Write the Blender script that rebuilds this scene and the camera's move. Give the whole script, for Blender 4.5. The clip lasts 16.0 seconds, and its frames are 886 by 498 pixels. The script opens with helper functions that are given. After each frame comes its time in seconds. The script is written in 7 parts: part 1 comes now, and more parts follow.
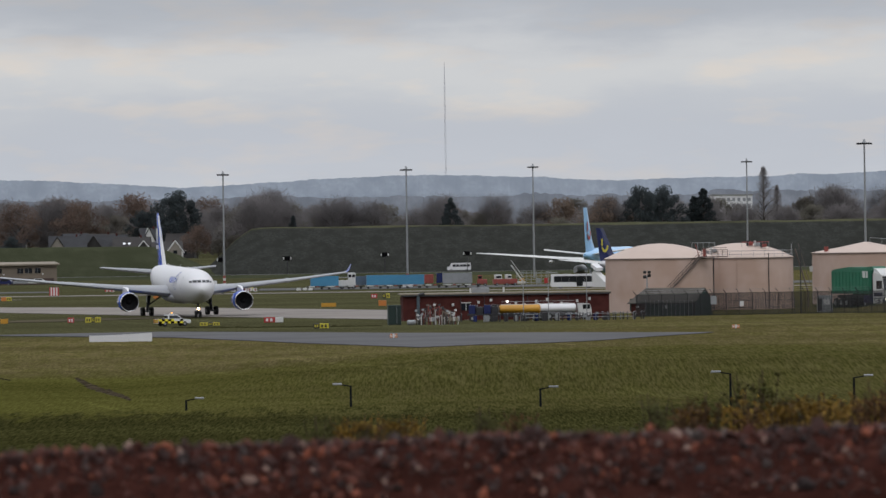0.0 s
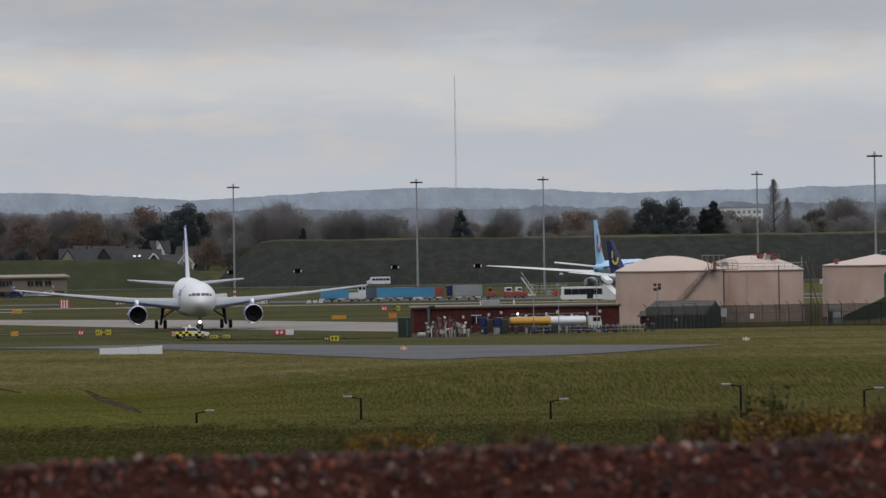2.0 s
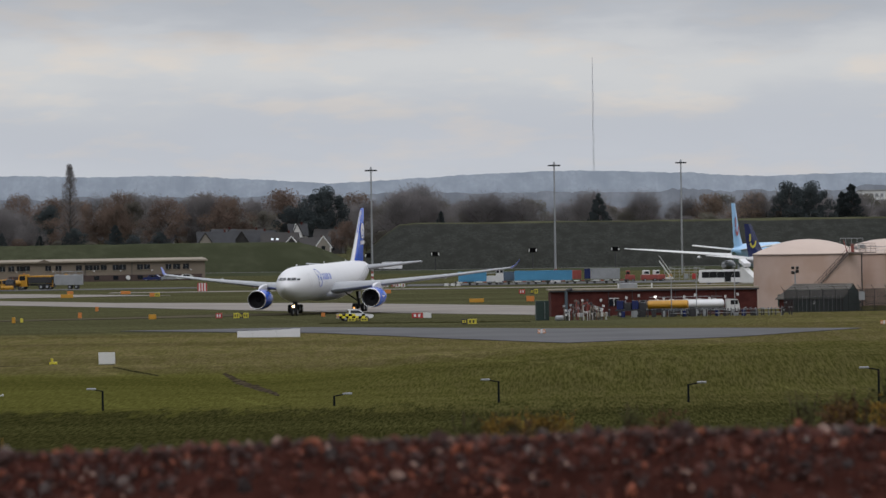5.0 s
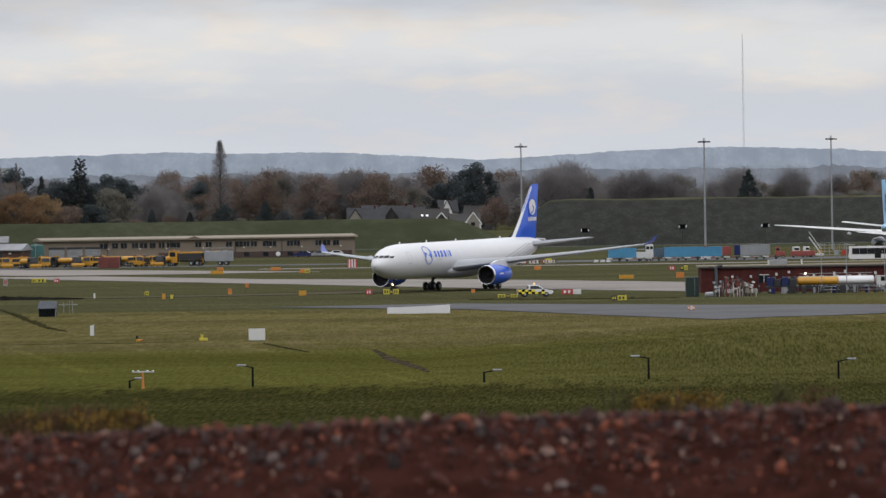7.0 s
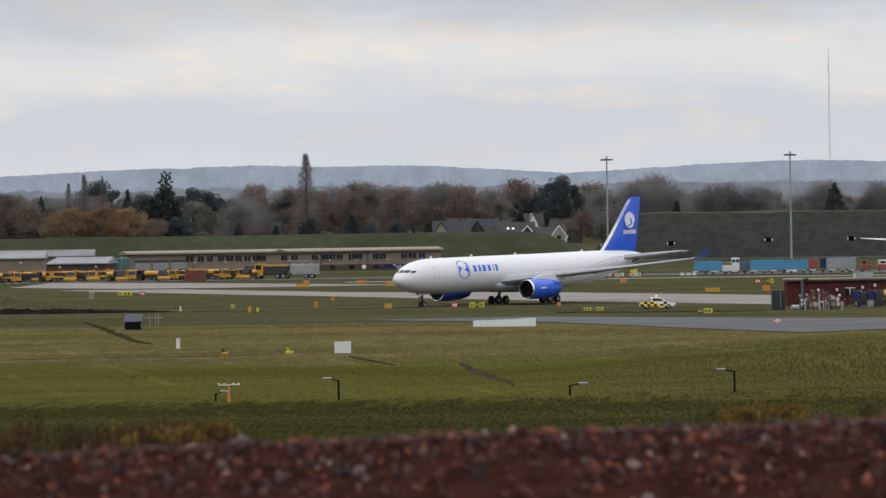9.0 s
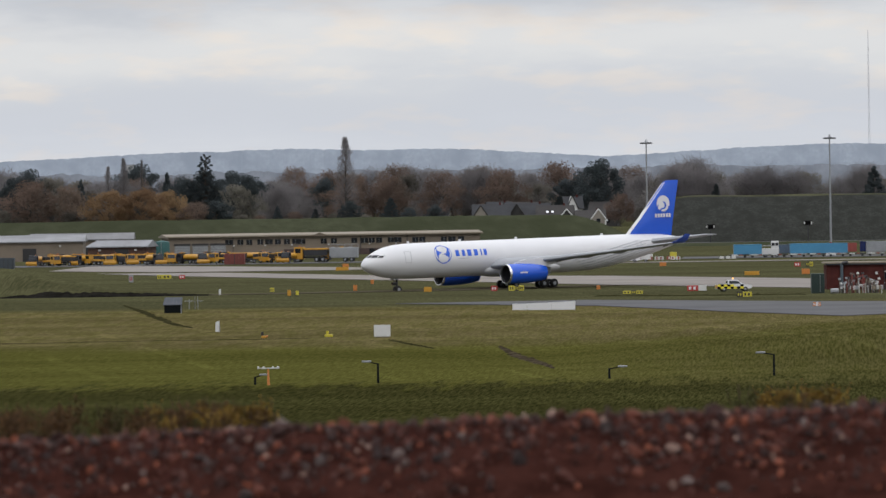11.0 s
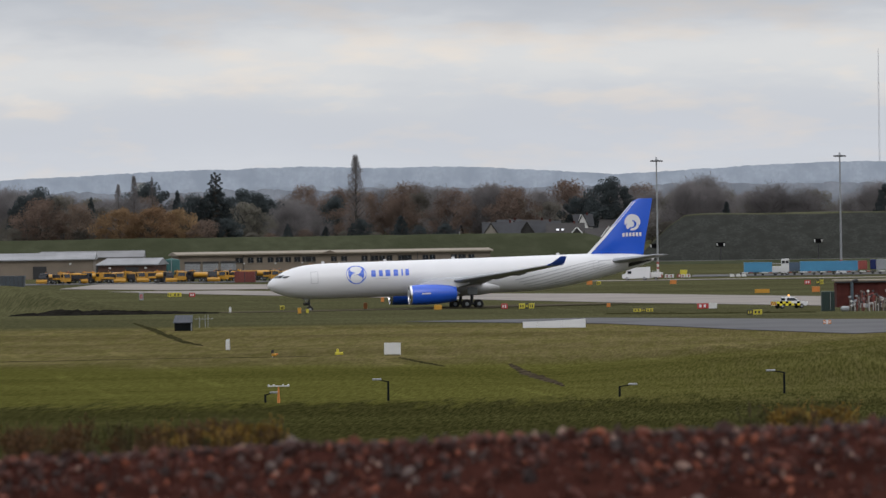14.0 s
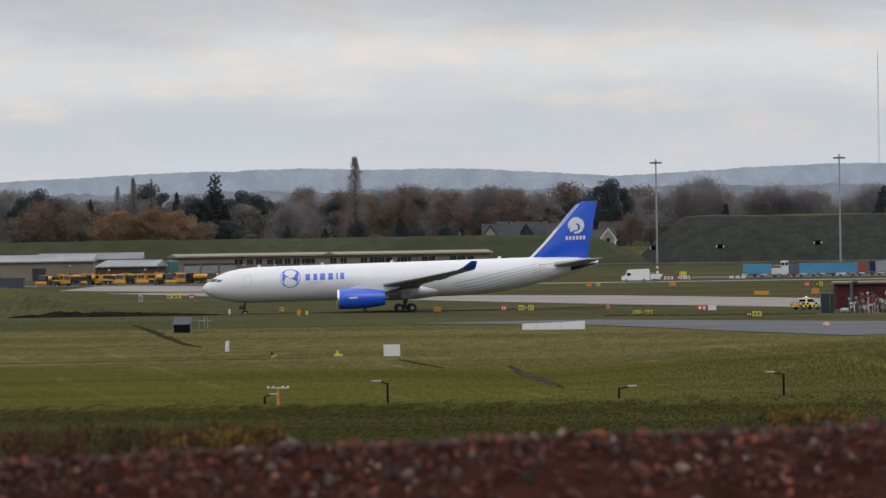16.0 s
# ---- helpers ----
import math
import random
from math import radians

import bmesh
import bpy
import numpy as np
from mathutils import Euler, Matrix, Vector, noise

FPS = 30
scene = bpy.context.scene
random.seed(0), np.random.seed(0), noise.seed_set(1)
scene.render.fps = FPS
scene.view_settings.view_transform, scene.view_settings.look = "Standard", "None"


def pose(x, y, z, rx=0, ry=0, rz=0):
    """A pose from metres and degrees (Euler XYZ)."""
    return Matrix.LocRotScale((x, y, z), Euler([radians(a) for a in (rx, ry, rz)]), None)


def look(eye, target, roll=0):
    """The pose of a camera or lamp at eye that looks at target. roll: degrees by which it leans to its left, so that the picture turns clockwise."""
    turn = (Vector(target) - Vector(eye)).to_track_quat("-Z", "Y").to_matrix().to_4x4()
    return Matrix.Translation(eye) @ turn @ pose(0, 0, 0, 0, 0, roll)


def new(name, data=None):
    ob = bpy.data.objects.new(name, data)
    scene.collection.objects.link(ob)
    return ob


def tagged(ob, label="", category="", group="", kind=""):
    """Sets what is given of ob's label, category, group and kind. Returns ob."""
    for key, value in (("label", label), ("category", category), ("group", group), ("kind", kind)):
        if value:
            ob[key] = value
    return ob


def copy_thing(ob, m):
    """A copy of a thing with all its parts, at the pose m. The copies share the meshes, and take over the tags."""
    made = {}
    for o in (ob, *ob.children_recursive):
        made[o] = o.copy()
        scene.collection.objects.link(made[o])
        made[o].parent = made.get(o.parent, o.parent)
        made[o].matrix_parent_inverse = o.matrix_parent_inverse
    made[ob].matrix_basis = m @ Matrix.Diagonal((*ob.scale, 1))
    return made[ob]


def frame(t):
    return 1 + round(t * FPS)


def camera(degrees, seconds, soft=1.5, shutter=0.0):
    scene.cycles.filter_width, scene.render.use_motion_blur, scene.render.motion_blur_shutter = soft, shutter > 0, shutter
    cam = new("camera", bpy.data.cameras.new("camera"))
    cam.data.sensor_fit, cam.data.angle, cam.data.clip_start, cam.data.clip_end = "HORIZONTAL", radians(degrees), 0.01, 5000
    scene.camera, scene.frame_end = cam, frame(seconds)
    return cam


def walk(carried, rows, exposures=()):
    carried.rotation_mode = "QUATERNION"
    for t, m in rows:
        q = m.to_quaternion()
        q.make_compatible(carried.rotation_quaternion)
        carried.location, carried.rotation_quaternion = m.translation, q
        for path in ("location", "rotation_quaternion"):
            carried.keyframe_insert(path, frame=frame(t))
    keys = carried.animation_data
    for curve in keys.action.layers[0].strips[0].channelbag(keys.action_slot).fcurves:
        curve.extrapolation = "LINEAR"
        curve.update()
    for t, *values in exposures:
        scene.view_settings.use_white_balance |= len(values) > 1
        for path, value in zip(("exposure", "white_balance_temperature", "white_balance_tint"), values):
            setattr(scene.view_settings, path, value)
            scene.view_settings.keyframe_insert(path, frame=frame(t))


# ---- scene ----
EYE = 17.2
LEAN = -0.85
cam = camera(6.41, 16.0, soft=1.5)
cam.data.dof.use_dof = True
cam.data.dof.focus_distance = 1250.0
cam.data.dof.aperture_fstop = 7.0

# seconds, pan to the right, tilt upward (degrees); the tripod head turns, the eye stays
PAN = [(0, 0.0000, -0.2988), (0.5, 0.0018, -0.2481), (1, 0.0034, -0.2347), (1.5, 0.0036, -0.2104),
       (2, -0.0728, -0.2070), (2.5, -0.0713, -0.2029), (3, -0.0685, -0.2197), (3.5, -0.0719, -0.2438),
       (4, -0.1333, -0.2435), (4.1, -0.2450, -0.2559), (4.2, -0.2930, -0.2683), (4.9, -0.95, -0.31), (5.6, -1.75, -0.35), (6.3, -2.2225, -0.3818),
       (6.5, -2.2146, -0.3821), (7, -2.1595, -0.4703), (7.5, -2.1718, -0.4226), (8, -2.1725, -0.4214),
       (8.5, -2.1761, -0.4084), (8.7, -2.1858, -0.4038), (8.8, -2.5500, -0.3938), (8.9, -2.7600, -0.3767),
       (9, -2.7799, -0.3667), (9.1, -2.7850, -0.3667), (9.2, -2.7900, -0.3667), (11.3, -3.1120, -0.4898),
       (11.5, -3.1285, -0.4768), (12, -3.1257, -0.4266), (12.5, -3.1293, -0.3543), (13, -3.1488, -0.3509),
       (13.5, -3.1461, -0.3508), (14, -3.1393, -0.3530), (14.5, -3.1414, -0.3257), (15, -3.1415, -0.3342),
       (15.5, -3.1384, -0.3448), (16, -3.1348, -0.3398)]
walk(cam, [(t, pose(0, 0, EYE, 90 + tilt, 0, -pan) @ pose(0, 0, 0, 0, 0, LEAN)) for t, pan, tilt in PAN],
     exposures=[(0, -0.18, 6390, 11), (2, -0.28, 6390, 11), (4.2, -0.26, 6390, 11), (6.3, 0.0, 6450, 11), (9, 0.10, 6480, 11), (12.5, 0.04, 6460, 11), (16, 0.0, 6460, 11)])


# ---- light ----
def build_world():
    w = bpy.data.worlds.new("overcast_sky")
    scene.world = w
    w.use_nodes = True
    nt = w.node_tree
    nt.nodes.clear()
    N, L = nt.nodes.new, nt.links.new
    out, bg = N("ShaderNodeOutputWorld"), N("ShaderNodeBackground")
    sky = N("ShaderNodeTexSky")
    sky.sky_type, sky.sun_disc = 'NISHITA', False
    sky.sun_elevation, sky.sun_rotation = radians(46), radians(163)
    tc, sep = N("ShaderNodeTexCoord"), N("ShaderNodeSeparateXYZ")
    L(tc.outputs["Generated"], sep.inputs[0])

    def math_node(op, a, b=None, c=None):
        n = N("ShaderNodeMath")
        n.operation = op
        for i, v in enumerate((a, b, c)):
            if v is None:
                continue
            if isinstance(v, (int, float)):
                n.inputs[i].default_value = v
            else:
                L(v, n.inputs[i])
        return n.outputs[0]

    # billows, drawn out along the horizon
    stretch = N("ShaderNodeMapping")
    stretch.inputs["Scale"].default_value = (26, 26, 105)
    L(tc.outputs["Generated"], stretch.inputs[0])
    big, small = N("ShaderNodeTexNoise"), N("ShaderNodeTexNoise")
    big.inputs["Scale"].default_value, big.inputs["Detail"].default_value = 1.0, 5
    big.inputs["Roughness"].default_value = 0.55
    small.inputs["Scale"].default_value, small.inputs["Detail"].default_value = 3.1, 6
    L(stretch.outputs[0], big.inputs["Vector"])
    L(stretch.outputs[0], small.inputs["Vector"])
    wob = math_node('MULTIPLY_ADD', big.outputs[0], 0.013, -0.0065)
    wob2 = math_node('MULTIPLY_ADD', small.outputs[0], 0.005, -0.0025)
    el = math_node('ADD', math_node('ADD', sep.outputs[2], wob), wob2)
    fac = math_node('MULTIPLY', el, 1 / 0.04)
    ramp = N("ShaderNodeValToRGB")
    ramp.color_ramp.interpolation = 'B_SPLINE'
    stops = [(0.0, (0.66, 0.685, 0.72)), (0.10, (0.60, 0.63, 0.68)), (0.24, (0.565, 0.595, 0.645)), (0.34, (0.59, 0.615, 0.65)),
             (0.41, (0.69, 0.70, 0.70)), (0.49, (0.675, 0.685, 0.69)), (0.57, (0.53, 0.555, 0.595)), (0.70, (0.43, 0.46, 0.505)), (1.0, (0.55, 0.57, 0.60))]
    e = ramp.color_ramp.elements
    while len(e) < len(stops):
        e.new(0.5)
    for s, (p, c) in zip(e, stops):
        s.position, s.color = p, (*c, 1)
    L(fac, ramp.inputs[0])
    # warm thin places in the bright band
    warm = N("ShaderNodeMix")
    warm.data_type = 'RGBA'
    warm.blend_type = 'MULTIPLY'
    warm.inputs["B"].default_value = (1.12, 1.04, 0.96, 1)
    patch = N("ShaderNodeValToRGB")
    patch.color_ramp.elements[0].position, patch.color_ramp.elements[1].position = 0.5, 0.68
    L(small.outputs[0], patch.inputs[0])
    L(patch.outputs[0], warm.inputs["Factor"])
    L(ramp.outputs[0], warm.inputs["A"])
    # the cloud deck is brighter overhead
    up = math_node('MAXIMUM', sep.outputs[2], 0.0)
    gain = math_node('MULTIPLY_ADD', up, 2.3, 1.0)
    deck = N("ShaderNodeVectorMath")
    deck.operation = 'SCALE'
    L(warm.outputs["Result"], deck.inputs[0])
    L(gain, deck.inputs["Scale"])
    mix = N("ShaderNodeMix")
    mix.data_type = 'RGBA'
    mix.inputs["Factor"].default_value = 0.95
    thin = N("ShaderNodeVectorMath")
    thin.operation = 'SCALE'
    thin.inputs["Scale"].default_value = 0.08
    L(sky.outputs[0], thin.inputs[0])
    L(thin.outputs[0], mix.inputs["A"])
    L(deck.outputs[0], mix.inputs["B"])
    L(mix.outputs["Result"], bg.inputs[0])
    bg.inputs[1].default_value = 1.0
    L(bg.outputs[0], out.inputs[0])


build_world()
sun = new("sun", bpy.data.lights.new("sun", 'SUN'))
sun.data.energy, sun.data.angle, sun.data.color = 0.6, radians(25), (1.0, 0.96, 0.9)
sun.matrix_world = look((0, 0, 300), (-60, 200, 85))


# ---- materials ----
def mat(name, color, rough=0.6, metal=0.0, vary=0.12, scale=3.0, bump=0.0, second=None, big=0.2, spec=0.5, island=False, random_hue=0.0):
    """A surface with fine grain and large stains; second: a colour that the stains tend to."""
    m = bpy.data.materials.new(name)
    m.use_nodes = True
    nt = m.node_tree
    N, L = nt.nodes.new, nt.links.new
    b = nt.nodes["Principled BSDF"]
    b.inputs["Roughness"].default_value, b.inputs["Metallic"].default_value = rough, metal
    b.inputs["Specular IOR Level"].default_value = spec
    tc = N("ShaderNodeTexCoord")
    fine, coarse = N("ShaderNodeTexNoise"), N("ShaderNodeTexNoise")
    fine.inputs["Scale"].default_value, fine.inputs["Detail"].default_value = scale, 6
    coarse.inputs["Scale"].default_value, coarse.inputs["Detail"].default_value = scale * big, 3
    L(tc.outputs["Object"], fine.inputs["Vector"])
    L(tc.outputs["Object"], coarse.inputs["Vector"])
    mixa = N("ShaderNodeMix")
    mixa.data_type = 'RGBA'
    mixa.inputs["A"].default_value = (*[c * (1 - vary) for c in color], 1)
    mixa.inputs["B"].default_value = (*[min(1, c * (1 + vary)) for c in color], 1)
    L(fine.outputs[0], mixa.inputs["Factor"])
    mixb = N("ShaderNodeMix")
    mixb.data_type = 'RGBA'
    s = second or [c * (1 - 2 * vary) for c in color]
    mixb.inputs["B"].default_value = (*s, 1)
    ramp = N("ShaderNodeValToRGB")
    ramp.color_ramp.elements[0].position, ramp.color_ramp.elements[1].position = 0.42, 0.62
    ramp.color_ramp.elements[1].color = (1, 1, 1, 1) if second else (0.5, 0.5, 0.5, 1)
    L(coarse.outputs[0], ramp.inputs[0])
    L(ramp.outputs[0], mixb.inputs["Factor"])
    L(mixa.outputs["Result"], mixb.inputs["A"])
    col = mixb.outputs["Result"]
    if random_hue:
        src = N("ShaderNodeNewGeometry").outputs["Random Per Island"] if island else N("ShaderNodeObjectInfo").outputs["Random"]
        hsv = N("ShaderNodeHueSaturation")
        mr = N("ShaderNodeMapRange")
        mr.inputs["To Min"].default_value, mr.inputs["To Max"].default_value = 1 - random_hue, 1 + random_hue
        L(src, mr.inputs["Value"])
        L(mr.outputs[0], hsv.inputs["Value"])
        mh = N("ShaderNodeMapRange")
        mh.inputs["To Min"].default_value, mh.inputs["To Max"].default_value = 0.5 - random_hue * 0.05, 0.5 + random_hue * 0.05
        L(src, mh.inputs["Value"])
        L(mh.outputs[0], hsv.inputs["Hue"])
        L(col, hsv.inputs["Color"])
        col = hsv.outputs[0]
    L(col, b.inputs["Base Color"])
    if bump:
        bp = N("ShaderNodeBump")
        bp.inputs["Strength"].default_value, bp.inputs["Distance"].default_value = min(1, bump), 0.3 / scale
        L(fine.outputs[0], bp.inputs["Height"])
        L(bp.outputs[0], b.inputs["Normal"])
    return m


def glow(name, color, strength):
    m = bpy.data.materials.new(name)
    m.use_nodes = True
    b = m.node_tree.nodes["Principled BSDF"]
    b.inputs["Base Color"].default_value = (*color, 1)
    b.inputs["Emission Color"].default_value = (*color, 1)
    b.inputs["Emission Strength"].default_value = strength
    return m


def grass_material():
    """Mown airfield grass: green, straw and bare tones in drifts and in mown swathes."""
    m = bpy.data.materials.new("airfield_grass")
    m.use_nodes = True
    nt = m.node_tree
    N, L = nt.nodes.new, nt.links.new
    b = nt.nodes["Principled BSDF"]
    b.inputs["Roughness"].default_value, b.inputs["Specular IOR Level"].default_value = 1.0, 0.0
    geo, sep = N("ShaderNodeNewGeometry"), N("ShaderNodeSeparateXYZ")
    L(geo.outputs["Position"], sep.inputs[0])

    def noise_at(sx, sy, detail, rough=0.6):
        mp, n = N("ShaderNodeMapping"), N("ShaderNodeTexNoise")
        mp.inputs["Scale"].default_value = (sx, sy, 0.3)
        L(geo.outputs["Position"], mp.inputs[0])
        n.inputs["Scale"].default_value, n.inputs["Detail"].default_value, n.inputs["Roughness"].default_value = 1.0, detail, rough
        L(mp.outputs[0], n.inputs["Vector"])
        return n.outputs[0]

    def mrange(v, a, c, lo=0.0, hi=1.0):
        n = N("ShaderNodeMapRange")
        n.interpolation_type = 'SMOOTHSTEP'
        for k, x in (("From Min", a), ("From Max", c), ("To Min", lo), ("To Max", hi)):
            n.inputs[k].default_value = x
        L(v, n.inputs["Value"])
        return n.outputs[0]

    def op(kind, a, c):
        n = N("ShaderNodeMath")
        n.operation = kind
        for i, v in enumerate((a, c)):
            if isinstance(v, (int, float)):
                n.inputs[i].default_value = v
            else:
                L(v, n.inputs[i])
        return n.outputs[0]

    def mixc(f, a, c):
        n = N("ShaderNodeMix")
        n.data_type = 'RGBA'
        L(f, n.inputs["Factor"])
        for k, v in (("A", a), ("B", c)):
            if isinstance(v, tuple):
                n.inputs[k].default_value = (*v, 1)
            else:
                L(v, n.inputs[k])
        return n.outputs["Result"]

    drift, tuft, fleck = noise_at(0.035, 0.008, 4), noise_at(0.55, 0.034, 6, 0.7), noise_at(4.5, 0.13, 5, 0.75)
    tuft, fleck = mrange(tuft, 0.36, 0.66), mrange(fleck, 0.34, 0.68)
    warped_y = op('ADD', sep.outputs[1], op('MULTIPLY', op('SUBTRACT', drift, 0.5), 90))
    straw = mixc(fleck, (0.088, 0.073, 0.030), (0.172, 0.143, 0.066))
    green = mixc(fleck, (0.053, 0.053, 0.013), (0.112, 0.107, 0.029))
    rough_grass = mixc(fleck, (0.018, 0.020, 0.006), (0.074, 0.069, 0.025))
    # strawy beyond the mown strip, green nearer, rank grass by the road
    far_straw = mrange(warped_y, 815, 865)
    east = mrange(sep.outputs[0], -38, 4)
    dry = op('MAXIMUM', far_straw, op('MULTIPLY', east, 0.45))
    beyond = mrange(sep.outputs[1], 1075, 1120)
    beyond = op('MULTIPLY', beyond, mrange(sep.outputs[0], 2, 30, 1.0, 0.15))
    dry = op('MULTIPLY', dry, op('SUBTRACT', 1.0, op('MULTIPLY', beyond, 0.6)))
    dry = op('MULTIPLY', dry, mrange(tuft, 0.0, 0.9, 0.45, 1.0))
    col = mixc(dry, green, straw)
    airfield = mixc(fleck, (0.049, 0.051, 0.027), (0.106, 0.104, 0.058))
    col = mixc(op('MULTIPLY', beyond, 0.8), col, airfield)
    near = mrange(op('ADD', sep.outputs[1], op('MULTIPLY', op('SUBTRACT', tuft, 0.5), 40)), 655, 690, 1.0, 0.0)
    # the bank's face takes on more of the darker rough_grass tones
    bank_mix = op('MULTIPLY', east, mrange(warped_y, 790, 880, 0.5, 0.0))
    col = mixc(bank_mix, col, rough_grass)
    col = mixc(near, col, rough_grass)
    # long cutting swathes across the field and slanting wheel tracks
    swathe = mrange(noise_at(0.012, 0.03, 4), 0.36, 0.64, 0.60, 0.80)
    slant = op('ADD', op('MULTIPLY', sep.outputs[0], 0.9), op('MULTIPLY', sep.outputs[1], 0.14))
    wheel = op('MULTIPLY', mrange(op('SINE', op('MULTIPLY', slant, 0.55), 0.0), 0.90, 1.0), mrange(drift, 0.48, 0.62))
    tone = op('MULTIPLY', swathe, op('ADD', 1.0, op('MULTIPLY', wheel, 0.22)))
    scaled = N("ShaderNodeVectorMath")
    scaled.operation = 'SCALE'
    L(col, scaled.inputs[0])
    L(tone, scaled.inputs["Scale"])
    L(scaled.outputs[0], b.inputs["Base Color"])
    bp = N("ShaderNodeBump")
    bp.inputs["Strength"].default_value, bp.inputs["Distance"].default_value = 0.3, 0.4
    L(op('ADD', tuft, op('MULTIPLY', fleck, 0.5)), bp.inputs["Height"])
    L(bp.outputs[0], b.inputs["Normal"])
    return m


GRASS = grass_material()
BANK = mat("rough_bank_grass", (0.033, 0.0345, 0.031), 1.0, vary=0.6, scale=1.6, bump=0.9, second=(0.026, 0.027, 0.024), spec=0.0)
LOWBANK = mat("mown_bank_grass", (0.044, 0.048, 0.029), 1.0, vary=0.4, scale=0.35, bump=0.6, second=(0.034, 0.038, 0.022), spec=0.0)
CREST = mat("strawy_crest_grass", (0.066, 0.066, 0.040), 0.95, vary=0.3, scale=0.6, bump=0.6, spec=0.0)
CONCRETE = mat("pale_concrete", (0.20, 0.18, 0.163), 0.95, vary=0.12, scale=0.25, second=(0.165, 0.15, 0.135), spec=0.1)
WORN = mat("worn_turf_edged_concrete", (0.075, 0.066, 0.045), 0.95, vary=0.2, scale=0.4, spec=0.0)
TARMAC = mat("grey_tarmac", (0.085, 0.084, 0.088), 0.95, vary=0.2, scale=0.3, second=(0.068, 0.068, 0.071), spec=0.1)
SOIL = mat("bare_soil", (0.050, 0.040, 0.026), 1.0, vary=0.6, scale=1.2, bump=0.6, spec=0.0)
WHITE = mat("white_gloss_paint", (0.57, 0.57, 0.585), 0.38, vary=0.03, scale=0.6)
OFFWHITE = mat("off_white_paint", (0.50, 0.50, 0.49), 0.5, vary=0.08, scale=1.5)
BLUE = mat("royal_blue_paint", (0.014, 0.082, 0.50), 0.25, vary=0.05, scale=0.6)
NAVY = mat("navy_paint", (0.008, 0.014, 0.07), 0.25, vary=0.05, scale=0.6)
SKYBLUE = mat("pale_blue_paint", (0.26, 0.48, 0.72), 0.3, vary=0.05, scale=0.6)
GREYWING = mat("grey_wing_paint", (0.27, 0.28, 0.30), 0.45, vary=0.06, scale=0.5)
DARKMETAL = mat("dark_metal", (0.03, 0.03, 0.033), 0.5, 0.4, vary=0.2)
STEEL = mat("galvanised_steel", (0.26, 0.27, 0.28), 0.5, 0.5, vary=0.12)
CHROME = mat("bare_metal_lip", (0.65, 0.65, 0.67), 0.22, 0.9, vary=0.05)
RUBBER = mat("black_rubber", (0.012, 0.012, 0.012), 0.8, vary=0.2)
DARKGLASS = mat("dark_glazing", (0.012, 0.014, 0.018), 0.08, vary=0.1)
YELLOW = mat("signal_yellow_paint", (0.44, 0.38, 0.03), 0.45, vary=0.1)
AMBER = mat("works_amber_paint", (0.41, 0.205, 0.013), 0.5, vary=0.15, scale=1.2)
ORANGE = mat("orange_paint", (0.44, 0.15, 0.025), 0.5, vary=0.12)
HIVIS = mat("fluorescent_yellow_film", (0.70, 0.60, 0.03), 0.4, vary=0.06)
MATTBLACK = mat("matt_black_board", (0.004, 0.004, 0.0045), 0.95, vary=0.2, spec=0.05)
TAUPE = mat("dull_taupe_steel", (0.115, 0.092, 0.082), 0.8, vary=0.15, scale=2.0, spec=0.2)
RED = mat("signal_red_paint", (0.32, 0.022, 0.02), 0.45, vary=0.1)
BLACK = mat("black_paint", (0.012, 0.012, 0.013), 0.5, vary=0.2)
TANKPAINT = mat("faded_pink_beige_tank_paint", (0.42, 0.315, 0.268), 0.75, vary=0.05, scale=0.6, second=(0.37, 0.265, 0.215), big=0.3, spec=0.2)
ROOFPAINT = mat("pale_pink_tank_roof", (0.43, 0.34, 0.29), 0.7, vary=0.05, scale=0.8)
BRICK = mat("dark_red_brick", (0.066, 0.021, 0.018), 0.95, vary=0.25, scale=4, bump=0.3, second=(0.05, 0.016, 0.014), spec=0.1)
SLATE = mat("dark_grey_roof_felt", (0.04, 0.039, 0.038), 0.95, vary=0.2, scale=2, spec=0.1)
GREENPAINT = mat("dark_green_steel", (0.007, 0.022, 0.018), 0.7, vary=0.15)
TARP = mat("bright_green_tarpaulin", (0.008, 0.115, 0.062), 0.55, vary=0.15, scale=1.2)
CONTAINER = mat("blue_container_steel", (0.045, 0.20, 0.34), 0.6, vary=0.12, scale=1)
DULLBRICK = mat("dull_brown_brick", (0.085, 0.052, 0.042), 0.95, vary=0.2, scale=3, spec=0.1)
FANBLACK = mat("dark_titanium_fan", (0.010, 0.010, 0.012), 0.7, vary=0.2, spec=0.2)
DULLRED = mat("faded_red_paint", (0.22, 0.045, 0.035), 0.7, vary=0.2)
SLATEGREY = mat("slate_grey_stripe_paint", (0.20, 0.215, 0.25), 0.4, vary=0.05)
TANBRICK = mat("tan_cladding", (0.155, 0.125, 0.095), 0.8, vary=0.08, scale=1.0, second=(0.135, 0.11, 0.085))
TANROOF = mat("cream_roof_edge", (0.20, 0.17, 0.13), 0.95, vary=0.1, scale=0.6)
LIGHTROOF = mat("pale_grey_sheet_roof", (0.205, 0.208, 0.218), 0.85, vary=0.22, scale=0.5)


# ---- mesh helpers ----
def place(ob, m):
    ob.matrix_basis = m
    return ob


